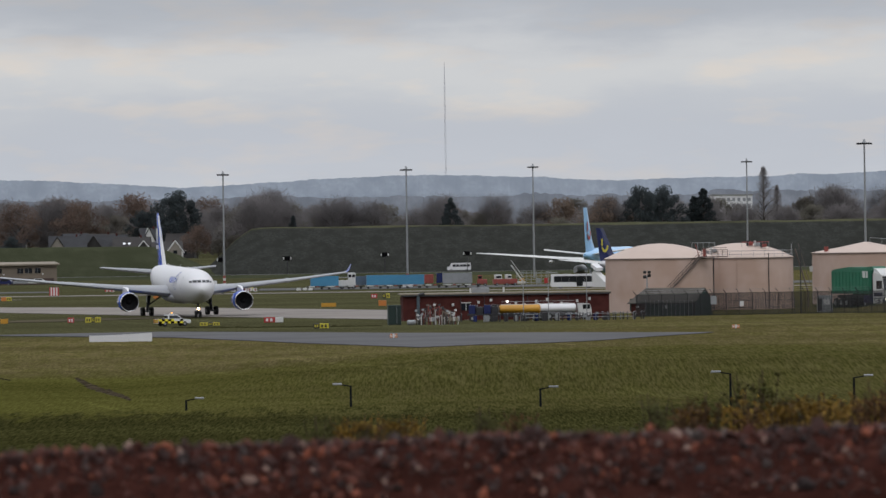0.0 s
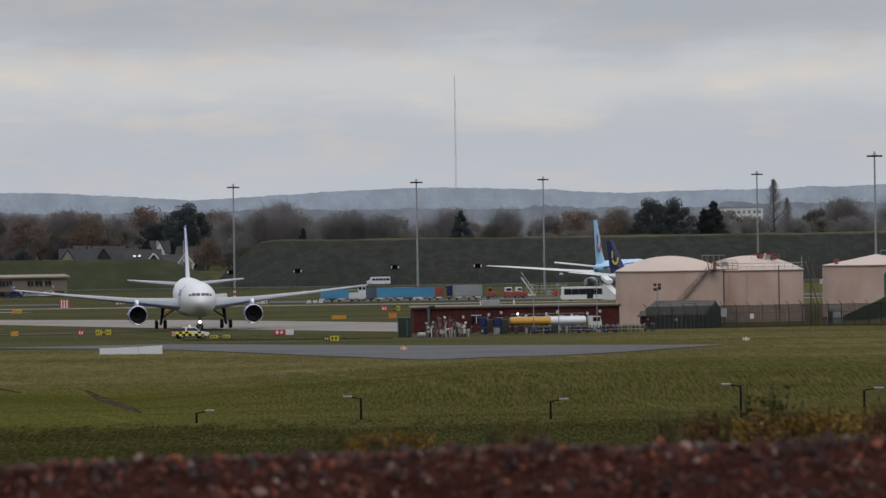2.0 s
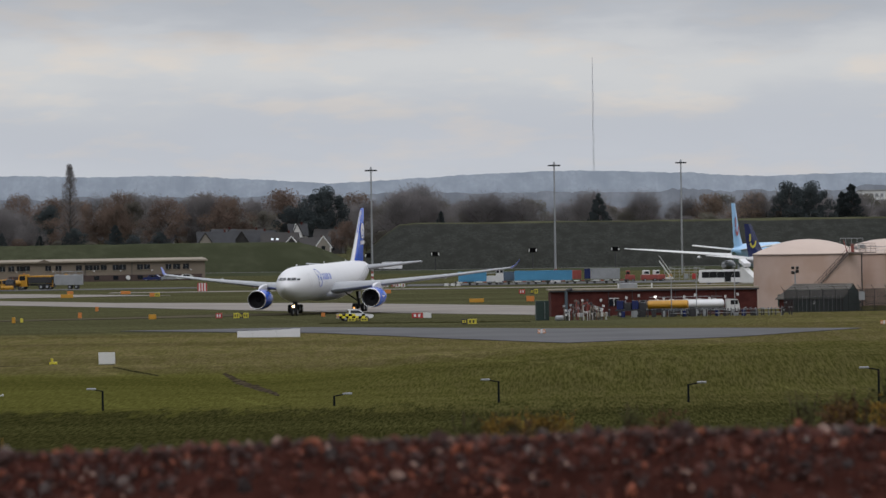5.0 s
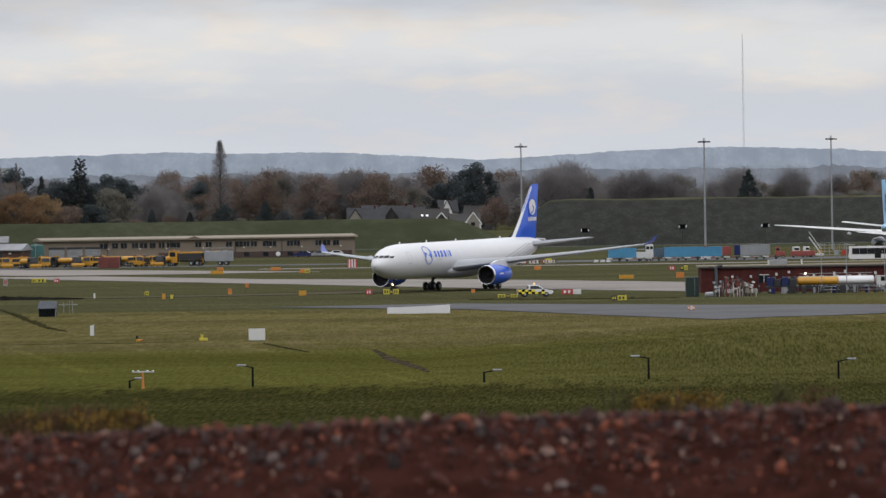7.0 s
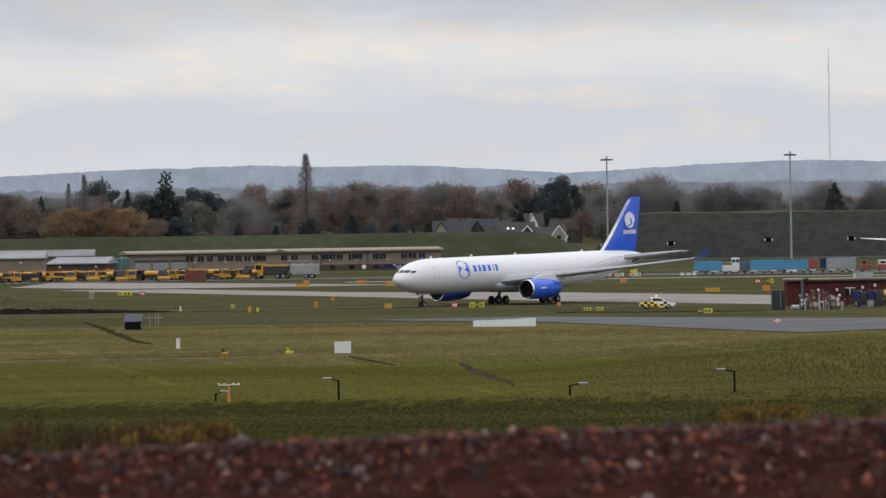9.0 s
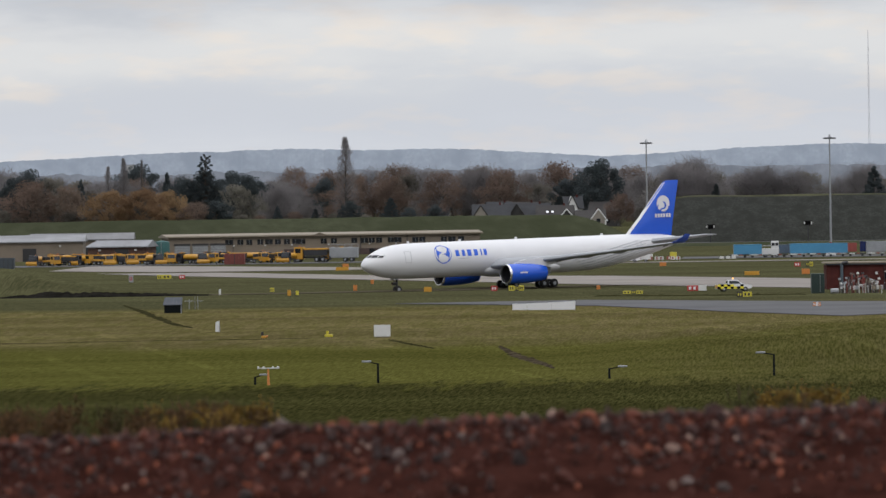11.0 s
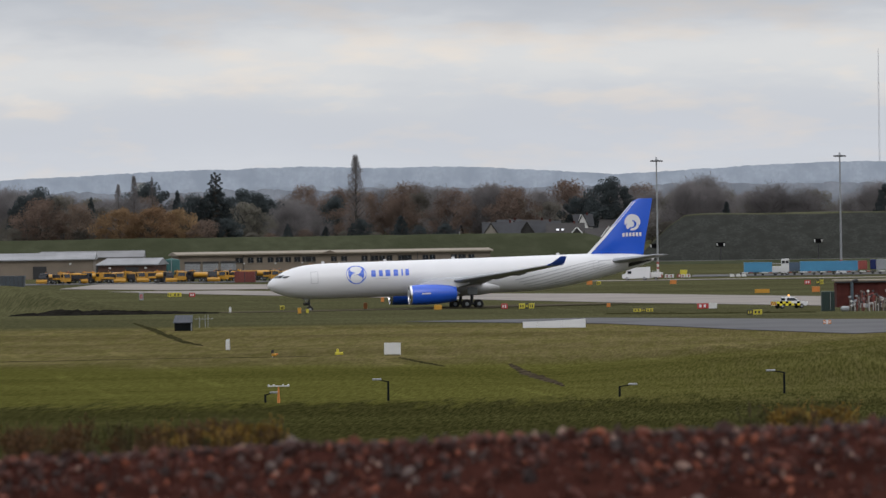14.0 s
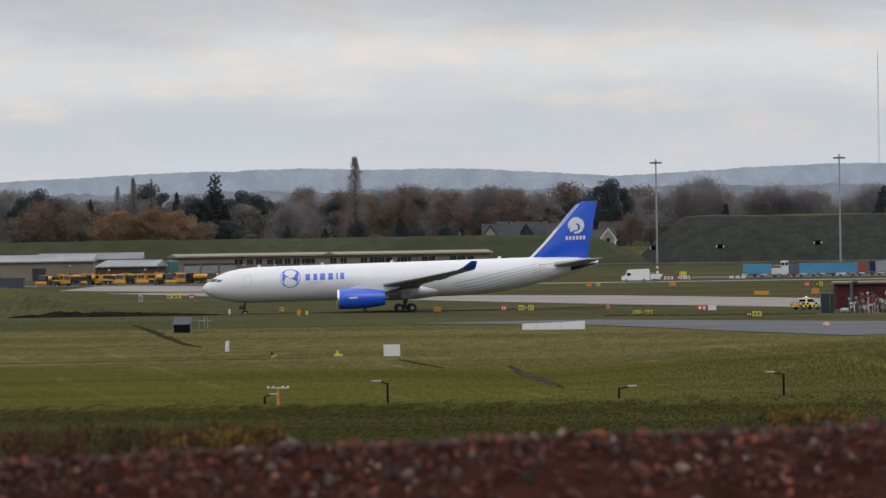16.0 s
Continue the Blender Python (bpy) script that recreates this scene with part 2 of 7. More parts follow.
def mesh_of(name, bm, material, smooth=None):
    me = bpy.data.meshes.new(name)
    if smooth is not None:
        for f in bm.faces:
            f.smooth = True
        bmesh.ops.split_edges(bm, edges=[e for e in bm.edges if len(e.link_faces) == 2 and e.calc_face_angle(0) > radians(smooth)])
    bm.to_mesh(me)
    bm.free()
    for m in (material if isinstance(material, (list, tuple)) else [material]):
        me.materials.append(m)
    return me


def part(name, bm, material, parent, label="", smooth=None):
    ob = new(name, mesh_of(name, bm, material, smooth))
    ob.parent = parent
    return tagged(ob, label)


def thing(name, m, label, category, group=""):
    return tagged(place(new(name), m), label, category, group)


def solid(name, bm, material, label="", category="", group="", kind="", m=None, smooth=None):
    ob = new(name, mesh_of(name, bm, material, smooth))
    if m is not None:
        ob.matrix_basis = m
    return tagged(ob, label, category, group, kind)


def box(size, at=(0, 0, 0), rot=None, bevel=0.0, bm=None):
    """A box whose base centre lies at the point at."""
    tmp = bmesh.new()
    bmesh.ops.create_cube(tmp, size=1.0)
    bmesh.ops.transform(tmp, matrix=Matrix.Diagonal((*size, 1)), verts=tmp.verts)
    bmesh.ops.translate(tmp, vec=(0, 0, size[2] / 2), verts=tmp.verts)
    if bevel:
        bmesh.ops.bevel(tmp, geom=tmp.edges[:], offset=bevel, segments=2, affect='EDGES', profile=0.5)
    if rot is not None:
        bmesh.ops.transform(tmp, matrix=rot, verts=tmp.verts)
    bmesh.ops.translate(tmp, vec=at, verts=tmp.verts)
    return merge(bm, tmp)


def merge(bm, tmp):
    if bm is None:
        return tmp
    me = bpy.data.meshes.new("tmp")
    tmp.to_mesh(me)
    tmp.free()
    bm.from_mesh(me)
    bpy.data.meshes.remove(me)
    return bm


def rod(a, b, r1, r2=None, n=10, bm=None):
    """A round bar from a to b."""
    a, b = Vector(a), Vector(b)
    tmp = bmesh.new()
    bmesh.ops.create_cone(tmp, cap_ends=True, segments=n, radius1=r1, radius2=r1 if r2 is None else r2, depth=(b - a).length)
    q = (b - a).to_track_quat('Z', 'Y').to_matrix().to_4x4()
    bmesh.ops.transform(tmp, matrix=Matrix.Translation((a + b) / 2) @ q, verts=tmp.verts)
    return merge(bm, tmp)


def loft(rings, bm=None, caps=True, closed=True):
    """Skin over rings of equally many points."""
    tmp = bmesh.new()
    vs = [[tmp.verts.new(p) for p in r] for r in rings]
    n = len(vs[0])
    for r, s in zip(vs, vs[1:]):
        for i in range(n if closed else n - 1):
            j = (i + 1) % n
            tmp.faces.new((r[i], r[j], s[j], s[i]))
    if caps:
        tmp.faces.new(vs[0][::-1])
        tmp.faces.new(vs[-1])
    bmesh.ops.recalc_face_normals(tmp, faces=tmp.faces)
    return merge(bm, tmp)


def ring_x(x, cz, ry, rz, n=40, cy=0.0):
    return [(x, cy + ry * math.sin(2 * math.pi * i / n), cz + rz * math.cos(2 * math.pi * i / n)) for i in range(n)]


def revolve(profile, n=48, bm=None, caps=True):
    """profile: (radius, z) from bottom to top, round the z axis."""
    return loft([[(r * math.cos(2 * math.pi * i / n), r * math.sin(2 * math.pi * i / n), z) for i in range(n)] for r, z in profile], bm, caps)


def hoop(r, z, t, n=48, bm=None):
    """A square-section ring of radius r round the z axis."""
    prof = [(r - t / 2, z), (r + t / 2, z), (r + t / 2, z + t), (r - t / 2, z + t), (r - t / 2, z)]
    return revolve(prof, n, bm, caps=False)


def smooth01(a, b, v):
    s = min(1.0, max(0.0, (v - a) / (b - a)))
    return s * s * (3 - 2 * s)


# ---- ground ----
def gz(x, y):
    """The height of the ground."""
    hill = 15.0 * (1 - smooth01(45, 420, y))
    bank = 2.1 * smooth01(-38, 10, x + 6 * noise.noise((x / 20, y / 60, 4))) * smooth01(705, 790, y) * (1 - smooth01(840, 970, y))
    swale = -0.5 * math.exp(-((x + 33) / 10) ** 2 - ((y - 800) / 60) ** 2)
    knoll = 4.2 * (1 - smooth01(-144, -121, x)) * smooth01(-420, -200, x) * smooth01(1245, 1285, y) * (1 - smooth01(1300, 1345, y))
    berm = 2.4 * smooth01(60, 78, x) * smooth01(1231, 1240, y) * (1 - smooth01(1246, 1254, y))
    village = 3.8 * smooth01(2090, 2160, y)
    wavy = 0.12 * noise.noise((x / 14, y / 40, 0)) * smooth01(450, 600, y) * (1 - smooth01(1050, 1100, y))
    return hill + bank + swale + knoll + berm + village + wavy


def sheet(name, xs, ys, height, material, label, category):
    xs, ys = np.asarray(xs, float), np.asarray(ys, float)
    verts = [(x, y, height(x, y)) for y in ys for x in xs]
    n = len(xs)
    faces = [(j * n + i, j * n + i + 1, (j + 1) * n + i + 1, (j + 1) * n + i) for j in range(len(ys) - 1) for i in range(n - 1)]
    me = bpy.data.meshes.new(name)
    me.from_pydata(verts, [], faces)
    me.polygons.foreach_set("use_smooth", [True] * len(faces))
    me.materials.append(material)
    return tagged(new(name, me), label, category, kind="structure")


sheet("ground",
      np.concatenate([np.linspace(-4000, -320, 12), np.arange(-300, 200, 4.0), np.linspace(220, 4000, 12)]),
      np.concatenate([np.linspace(-600, 20, 6), np.arange(40, 560, 20.0), np.arange(560, 1400, 6.0), np.arange(1400, 2300, 20.0), np.linspace(2320, 6000, 10)]),
      gz, GRASS, "airfield grass with green and straw drifts", "grass")


def paving(name, outline, material, label, lift=0.03, step=8.0, curb=0.02):
    """A paved sheet that follows the ground, cut to an outline."""
    bm = bmesh.new()
    f = bm.faces.new([bm.verts.new((x, y, 0)) for x, y in outline])
    y0, y1 = min(p[1] for p in outline), max(p[1] for p in outline)
    x0, x1 = min(p[0] for p in outline), max(p[0] for p in outline)
    for lo, hi, axis in ((x0, x1, 0), (y0, y1, 1)):
        k = lo + step
        while k < hi:
            co, no = [0, 0, 0], [0, 0, 0]
            co[axis], no[axis] = k, 1
            bmesh.ops.bisect_plane(bm, geom=bm.verts[:] + bm.edges[:] + bm.faces[:], plane_co=co, plane_no=no)
            k += step
    for v in bm.verts:
        v.co.z = gz(v.co.x, v.co.y) + lift
    bmesh.ops.recalc_face_normals(bm, faces=bm.faces)
    ext = bmesh.ops.extrude_face_region(bm, geom=bm.faces[:])
    for v in [g for g in ext["geom"] if isinstance(g, bmesh.types.BMVert)]:
        v.co.z += 0.06
    return solid(name, bm, material, label, "pavement", kind="structure")


paving("runway_stub", [(-67, 1122), (-37, 1078), (-12, 1000), (-3, 974), (12, 990), (24, 1020), (36, 1056), (-6, 1089), (-40, 1131)], TARMAC,
       "worn grey tarmac of a disused runway end")
paving("taxiway", [(-152, 1560), (-130, 1500), (-80, 1385), (-42, 1292), (-9, 1226), (4, 1205), (10, 1225), (10, 1305), (-9, 1335), (-46, 1412), (-88, 1462), (-128, 1552)],
       CONCRETE, "pale concrete taxiway across the airfield")
paving("taxiway_turn", [(-120, 1236), (-92, 1238), (-62, 1252), (-40, 1280), (-44, 1290), (-60, 1283), (-76, 1262), (-96, 1247), (-120, 1243)], WORN,
       "worn turf-edged concrete turn-off of the taxiway", lift=0.035)
paving("apron_west", [(-168, 1702), (-158, 1702), (-120, 1640), (-84, 1577), (-112, 1566), (-140, 1570), (-168, 1620)], CONCRETE,
       "pale concrete apron before the maintenance yard", lift=0.06)
paving("service_road", [(-100, 1636), (-60, 1630), (130, 1630), (130, 1643), (-60, 1643), (-100, 1648)], CONCRETE, "pale concrete service road")
paving("apron_east", [(-40, 1692), (130, 1692), (130, 1740), (-40, 1732)], TARMAC, "dark tarmac freight stand")
paving("yard", [(-230, 1708), (-84, 1712), (-84, 1735), (-230, 1740)], TARMAC, "dark tarmac maintenance yard")


def bund(name, x0, x1, foot, crest, height, label, material, end_run=20.0, fade=0.5, crest_mat=None):
    """A long earth bank with an uneven face and rounded crest."""
    bm = bmesh.new()
    xs = list(np.arange(x0, x1 + 0.1, 4.0))
    prof = [(0, -0.3), (0.2, 0.2), (0.5, 0.55), (0.8, 0.85), (0.93, 0.97), (1.0, 1.0), (1.3, 1.0), (1.6, 0.8), (3.0, -0.1)]
    rows = []
    for x in xs:
        k = (smooth01(x0 - 1, x0 + end_run, x) * 0.999 + 0.001) * (1 - 0.98 * smooth01(x1 - fade, x1, x))
        row = []
        for u, h in prof:
            w = noise.noise((x / 30, u * 3, 1)) * 0.35 + noise.noise((x / 8, u * 6, 5)) * 0.18
            row.append(bm.verts.new((x, foot + (crest - foot) * u, h * height * k + (w if h > 0 else 0))))
        rows.append(row)
    for r, s in zip(rows, rows[1:]):
        for i in range(len(r) - 1):
            f = bm.faces.new((r[i], s[i], s[i + 1], r[i + 1]))
            f.smooth = True
            f.material_index = 1 if i >= 4 else 0
    bmesh.ops.recalc_face_normals(bm, faces=bm.faces)
    return solid(name, bm, [material, crest_mat or CREST], label, "earth bank", kind="structure")


bund("earth_bund", -66, 330, 2040, 2066, 12.6, "tall dark grassed noise bund behind the apron", BANK, 18)
bund("low_bund", -420, -52, 2036, 2052, 8.3, "low mown grass bank below the houses", LOWBANK, 5, 26, LOWBANK)


def bund_road():
    bm = bmesh.new()
    prof = [(2008, -0.2), (2019, 0.75), (2021, 0.8), (2031, 0.8), (2034, 0.6), (2038, -0.2)]
    rows = [[bm.verts.new((x, y, z)) for y, z in prof] for x in np.arange(-330, 161, 10.0)]
    for r, s in zip(rows, rows[1:]):
        for i in range(len(prof) - 1):
            f = bm.faces.new((r[i], s[i], s[i + 1], r[i + 1]))
            f.material_index = 1 if i == 2 else 0
    bmesh.ops.recalc_face_normals(bm, faces=bm.faces)
    solid("bund_road", bm, [LOWBANK, TARMAC], "narrow service road on a low grass bench below the bund", "road", kind="structure")


bund_road()


# ---- far hills ----
def hills():
    # distance haze is painted into these blue-grey woodland colours
    haze = mat("haze_tinted_blue_woodland", (0.300, 0.338, 0.396), 1.0, vary=0.18, scale=0.45, second=(0.255, 0.291, 0.345), big=0.16, spec=0.0)
    haze2 = mat("haze_tinted_grey_woodland", (0.185, 0.201, 0.230), 1.0, vary=0.22, scale=0.45, second=(0.150, 0.164, 0.190), big=0.2, spec=0.0)

    def ridge(name, y, material, top, label, rough):
        xs = np.arange(-900, 700, 1.0)
        verts, faces = [], []
        for i, x in enumerate(xs):
            crown = rough * (0.6 * noise.noise((x / 17, y, 0)) + 0.45 * math.sqrt(abs(noise.noise((x / 8, y, 3)))) + 0.22 * noise.noise((x / 2.4, y, 5)) + 0.7 * noise.noise((x / 55, y, 7)))
            t = top(x) + crown
            verts += [(x, y + 60, 0.0), (x, y + 66, t * 0.7), (x, y + 70, t), (x, y + 200, t - 8)]
        for i in range(len(xs) - 1):
            for k in range(3):
                a = i * 4 + k
                faces.append((a, a + 4, a + 5, a + 1))
        me = bpy.data.meshes.new(name)
        me.from_pydata(verts, [], faces)
        me.materials.append(material)
        tagged(new(name, me), label, "hills", kind="structure")

    def top_far(x):
        pts = [(-900, 32), (-520, 32.5), (-430, 36), (-345, 38), (-246, 36.3), (-190, 34.3), (-150, 30.5), (-110, 33), (-73, 35.2), (6, 36.4), (60, 34), (104, 31.6), (180, 33), (258, 34.6), (700, 33)]
        return float(np.interp(x, [p[0] for p in pts], [p[1] for p in pts]))

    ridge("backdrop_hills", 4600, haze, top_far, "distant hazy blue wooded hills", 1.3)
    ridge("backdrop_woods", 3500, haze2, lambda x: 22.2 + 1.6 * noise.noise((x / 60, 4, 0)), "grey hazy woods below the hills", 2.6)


hills()


# ---- trees ----
BARK = mat("grey_brown_bark", (0.05, 0.042, 0.035), 0.9, vary=0.3, scale=3)
# tones are lifted and greyed to carry the haze over two kilometres
LEAF = {
    "bare": mat("bare_twigs", (0.185, 0.172, 0.172), 0.95, vary=0.3, scale=0.4, random_hue=0.14, spec=0.0),
    "russet": mat("russet_leaves", (0.165, 0.122, 0.098), 0.9, vary=0.35, scale=0.4, random_hue=0.16, spec=0.0),
    "olive": mat("fading_olive_leaves", (0.150, 0.139, 0.118), 0.9, vary=0.35, scale=0.4, random_hue=0.18, spec=0.0),
    "gold": mat("golden_autumn_leaves", (0.26, 0.175, 0.100), 0.9, vary=0.3, scale=0.4, random_hue=0.2, spec=0.0),
    "ever": mat("dark_evergreen_needles", (0.062, 0.073, 0.076), 0.9, vary=0.3, scale=0.5, random_hue=0.14, spec=0.0),
}


def leafy(m, share=0.5):
    """Let the leaves of material m pass light from behind."""
    nt = m.node_tree
    b, out = nt.nodes["Principled BSDF"], nt.nodes["Material Output"]
    thin, mix = nt.nodes.new("ShaderNodeBsdfTranslucent"), nt.nodes.new("ShaderNodeMixShader")
    nt.links.new(b.inputs["Base Color"].links[0].from_socket, thin.inputs["Color"])
    mix.inputs[0].default_value = share
    nt.links.new(b.outputs[0], mix.inputs[1])
    nt.links.new(thin.outputs[0], mix.inputs[2])
    nt.links.new(mix.outputs[0], out.inputs["Surface"])


for leaf in LEAF.values():
    leafy(leaf)


def tree(name, kind, height, width, shape, seed, label, leaves=1500, size=0.42):
    """shape: 'round', 'cone', 'column' or 'tier'."""
    rnd = random.Random(seed)
    root = thing(name, pose(0, -400, -60), label, "tree")
    bm = rod((0, 0, -0.5), (0, 0, height * 0.45), 0.035 * height * 0.5, 0.02 * height * 0.5, 8)
    clumps = []
    n_limb = {"round": 36, "tier": 80, "column": 60}.get(shape, 34)
    for i in range(n_limb):
        f = (i + 0.5) / n_limb
        a = i * 2.399 + rnd.uniform(-0.4, 0.4)
        if shape == "round":
            h = height * (0.26 + 0.68 * f + rnd.uniform(-0.05, 0.06))
            reach = width / 2 * math.sin(math.pi * min(1, 0.18 + 0.80 * f)) ** 0.7 * rnd.uniform(0.42, 1.16)
            rad = width * 0.125 * rnd.uniform(0.55, 1.35)
        elif shape == "cone":
            h = height * (0.06 + 0.92 * f)
            reach = width / 2 * (1 - f) ** 0.75 * rnd.uniform(0.7, 1.05)
            rad = width * (0.17 * (1 - f) + 0.045)
        elif shape == "tier":
            h = height * (0.30 + 0.68 * f)
            reach = width / 2 * (1 - 0.72 * f) * rnd.uniform(0.35, 1.1)
            rad = width * 0.075 * (1.25 - f)
        else:
            h = height * (0.10 + 0.88 * f)
            reach = width / 2 * math.sin(math.pi * min(1, 0.25 + 0.74 * f)) * rnd.uniform(0.3, 0.95)
            rad = width * 0.20 * (1.05 - 0.8 * f)
        c = Vector((math.cos(a) * reach, math.sin(a) * reach, h))
        clumps.append((c, rad))
        start = Vector((0, 0, max(height * 0.12, h - reach * 0.9)))
        rod(start, c, 0.012 * height * 0.5, 0.004 * height * 0.5, 5, bm)
    if shape != "round":
        rod((0, 0, height * 0.3), (0, 0, height * 0.98), 0.012 * height, 0.02, 6, bm)
    part("trunk", bm, BARK, root)
    verts, faces = [], []
    for i in range(leaves):
        c, rad = clumps[i % len(clumps)]
        d = Vector((rnd.gauss(0, 1), rnd.gauss(0, 1), rnd.gauss(0, 0.8 if shape != "tier" else 0.35)))
        far = 1.7 if kind != "bare" else 2.3
        if d.length > far:
            d *= far / d.length
        p = c + d * rad * (0.66 if kind != "bare" else 0.8)
        s = size * rnd.uniform(0.6, 1.5)
        u = Vector((rnd.gauss(0, 1), rnd.gauss(0, 1), rnd.gauss(0, 1))).normalized()
        if kind == "bare":
            u = ((p - Vector((0, 0, height * 0.3))).normalized() * 1.5 + u).normalized()
        v = u.orthogonal().normalized()
        k = len(verts)
        if kind == "bare":
            verts += [p - u * s * 1.6, p + v * s * 0.16, p + u * s * 1.6]
            faces.append((k, k + 1, k + 2))
        else:
            verts += [p - u * s, p + v * s * 0.7, p + u * s, p - v * s * 0.7]
            faces.append((k, k + 1, k + 2, k + 3))
    me = bpy.data.meshes.new("crown")
    me.from_pydata(verts, [], faces)
    me.materials.append(LEAF[kind])
    ob = new("crown", me)
    ob.parent = root
    return root


def plant_trees():
    kinds = [
        ("oak_tree", "russet", 15, 13, "round", 9500, 0.17, "russet-brown broad oak tree in autumn leaf"),
        ("oak_tree", "olive", 14, 13, "round", 9000, 0.17, "broad tree with fading olive leaves"),
        ("bare_tree", "bare", 16, 13, "round", 13000, 0.42, "bare twiggy grey tree in late autumn"),
        ("bare_tree", "bare", 13, 14, "round", 12000, 0.40, "low spreading bare tree with grey twigs"),
        ("willow_tree", "gold", 13, 12, "round", 9500, 0.17, "golden-leaved willow in autumn"),
        ("pine_tree", "ever", 16, 11, "round", 11000, 0.19, "dark evergreen pine with a broad crown"),
        ("conifer", "ever", 17, 9, "cone", 7500, 0.19, "dark conical evergreen conifer"),
        ("cedar_tree", "ever", 20, 9, "tier", 5200, 0.20, "tall ragged dark conifer with gaps"),
        ("poplar_tree", "bare", 20, 5.5, "column", 4600, 0.26, "tall narrow leafless poplar"),
    ]
    protos = [tree(n, k, h, w, s, 10 + i, lab, leaves, size) for i, (n, k, h, w, s, leaves, size, lab) in enumerate(kinds)]
    rnd = random.Random(5)

    def put(i, x, y, scale=1.0, wide=1.0, group="trees behind the airfield"):
        ob = copy_thing(protos[i], pose(x, y, gz(x, y) - 0.3, 0, 0, rnd.uniform(0, 360)))
        ob.scale = (scale * wide, scale * wide, scale)
        ob["group"] = group

    # a belt of mixed trees, bearings in milliradians from straight ahead
    az = -150.0
    while az < 95:
        for row, y in enumerate((2330, 2420, 2520)):
            yy = y + rnd.uniform(-30, 30)
            east = az > 20
            i = rnd.choice((0, 1, 2, 2, 2, 3, 3, 3, 1) if not east else (2, 3, 3, 1))
            if az < -68 and rnd.random() < 0.3:
                i = rnd.choice((1, 0, 5))
            base = 1.02 if az < -20 else (0.88 if az < 15 else 0.90)
            s = base * rnd.uniform(0.78, 1.18) * (1.0 + 0.05 * row)
            put(i, (az + rnd.uniform(-1.5, 1.5)) * 1e-3 * yy, yy, s, rnd.uniform(0.9, 1.2))
        az += rnd.uniform(3.0, 4.6)
    # scrub and young trees along the wood's edge
    az = -150.0
    while az < 62:
        if not -54 < az < -29:
            yy = rnd.uniform(2238, 2275)
            put(rnd.choice((1, 1, 5, 0, 6)), az * 1e-3 * yy, yy, rnd.uniform(0.32, 0.58), rnd.uniform(1.0, 1.5))
        az += rnd.uniform(1.9, 3.4)
    # trees that stand out
    for i, az, y, s, wide in [(6, 1.0, 2300, 0.98, 1.05), (0, 20.5, 2300, 1.02, 1.0), (5, 25, 2300, 1.15, 0.9), (5, 28, 2305, 1.15, 0.9), (6, 33, 2310, 1.08, 1.15), (6, 31.8, 2310, 0.95, 1.1), (4, 24, 2260, 0.55, 1.3),
                              (8, 40.6, 2280, 1.22, 1.1), (8, 42.3, 2290, 0.95, 1.0), (2, 43.5, 2270, 0.75, 0.9), (5, -33.5, 2280, 1.18, 1.0), (0, -31.0, 2240, 0.62, 1.0), (0, -53.5, 2290, 1.08, 1.05),
                              (0, -46, 2290, 1.1, 1.0), (7, -83.6, 2300, 1.16, 1.0), (8, -65.8, 2310, 1.38, 0.95), (5, -86.5, 2310, 1.0, 1.0), (6, -92, 2290, 0.7, 1.2),
                              (4, -92, 2240, 1.0, 1.2), (4, -96, 2240, 0.98, 1.1), (4, -88.5, 2250, 0.95, 1.0), (0, -106, 2260, 1.0, 1.2), (0, -101, 2260, 0.9, 1.1), (8, -94, 2320, 1.12, 0.8), (8, -96, 2330, 1.0, 0.8), (6, -88.5, 2320, 1.05, 0.6), (6, -99.5, 2320, 0.95, 0.6), (8, -91.7, 2320, 1.1, 0.6),
                              (2, -24, 2290, 1.05, 1.1), (2, -21.5, 2290, 0.98, 1.1), (6, -18.9, 2260, 0.72, 0.9), (2, -13, 2300, 1.0, 1.3), (2, -9, 2300, 0.95, 1.3), (5, -36, 2300, 0.9, 1.0), (5, -38, 2300, 0.85, 1.0)]:
        put(i, az * 1e-3 * y, y, s, wide)
    for p in protos:
        for o in (*p.children_recursive, p):
            bpy.data.objects.remove(o)


plant_trees()


# ---- storage tanks ----
def tank(x, y, r, h, rise, label, cone=False):
    root = thing("fuel_tank", pose(x, y, gz(x, y) - 0.9), label, "storage tank", "fuel tanks")
    part("shell", revolve([(r, 0), (r, h), (r - 0.1, h)], 72), TANKPAINT, root, smooth=40)
    if cone:
        prof = [(r + 0.12, h - 0.05), (r + 0.12, h + 0.1), (r * 0.5, h + rise * 0.52), (0.3, h + rise)]
    else:
        prof = [(r + 0.12, h - 0.05), (r + 0.12, h + 0.1)] + [(r * f, h + 0.1 + rise * (1 - f * f)) for f in (0.96, 0.85, 0.7, 0.55, 0.4, 0.25, 0.1, 0.01)]
    part("roof", revolve(prof, 72), ROOFPAINT, root, "domed steel roof" if not cone else "conical steel roof", smooth=40)
    part("rim", hoop(r + 0.10, h - 0.12, 0.12, 72), TAUPE, root)
    return root


t1 = tank(34.8, 1272, 8.75, 9.45, 2.3, "pink-beige domed fuel tank beside a dark shed")
t2 = tank(48.3, 1289, 8.7, 9.25, 2.3, "pink-beige fuel tank with railed roof platform")
t3 = tank(71.5, 1336, 9.2, 9.5, 1.8, "pink-beige fuel tank with a shallow conical roof", cone=True)


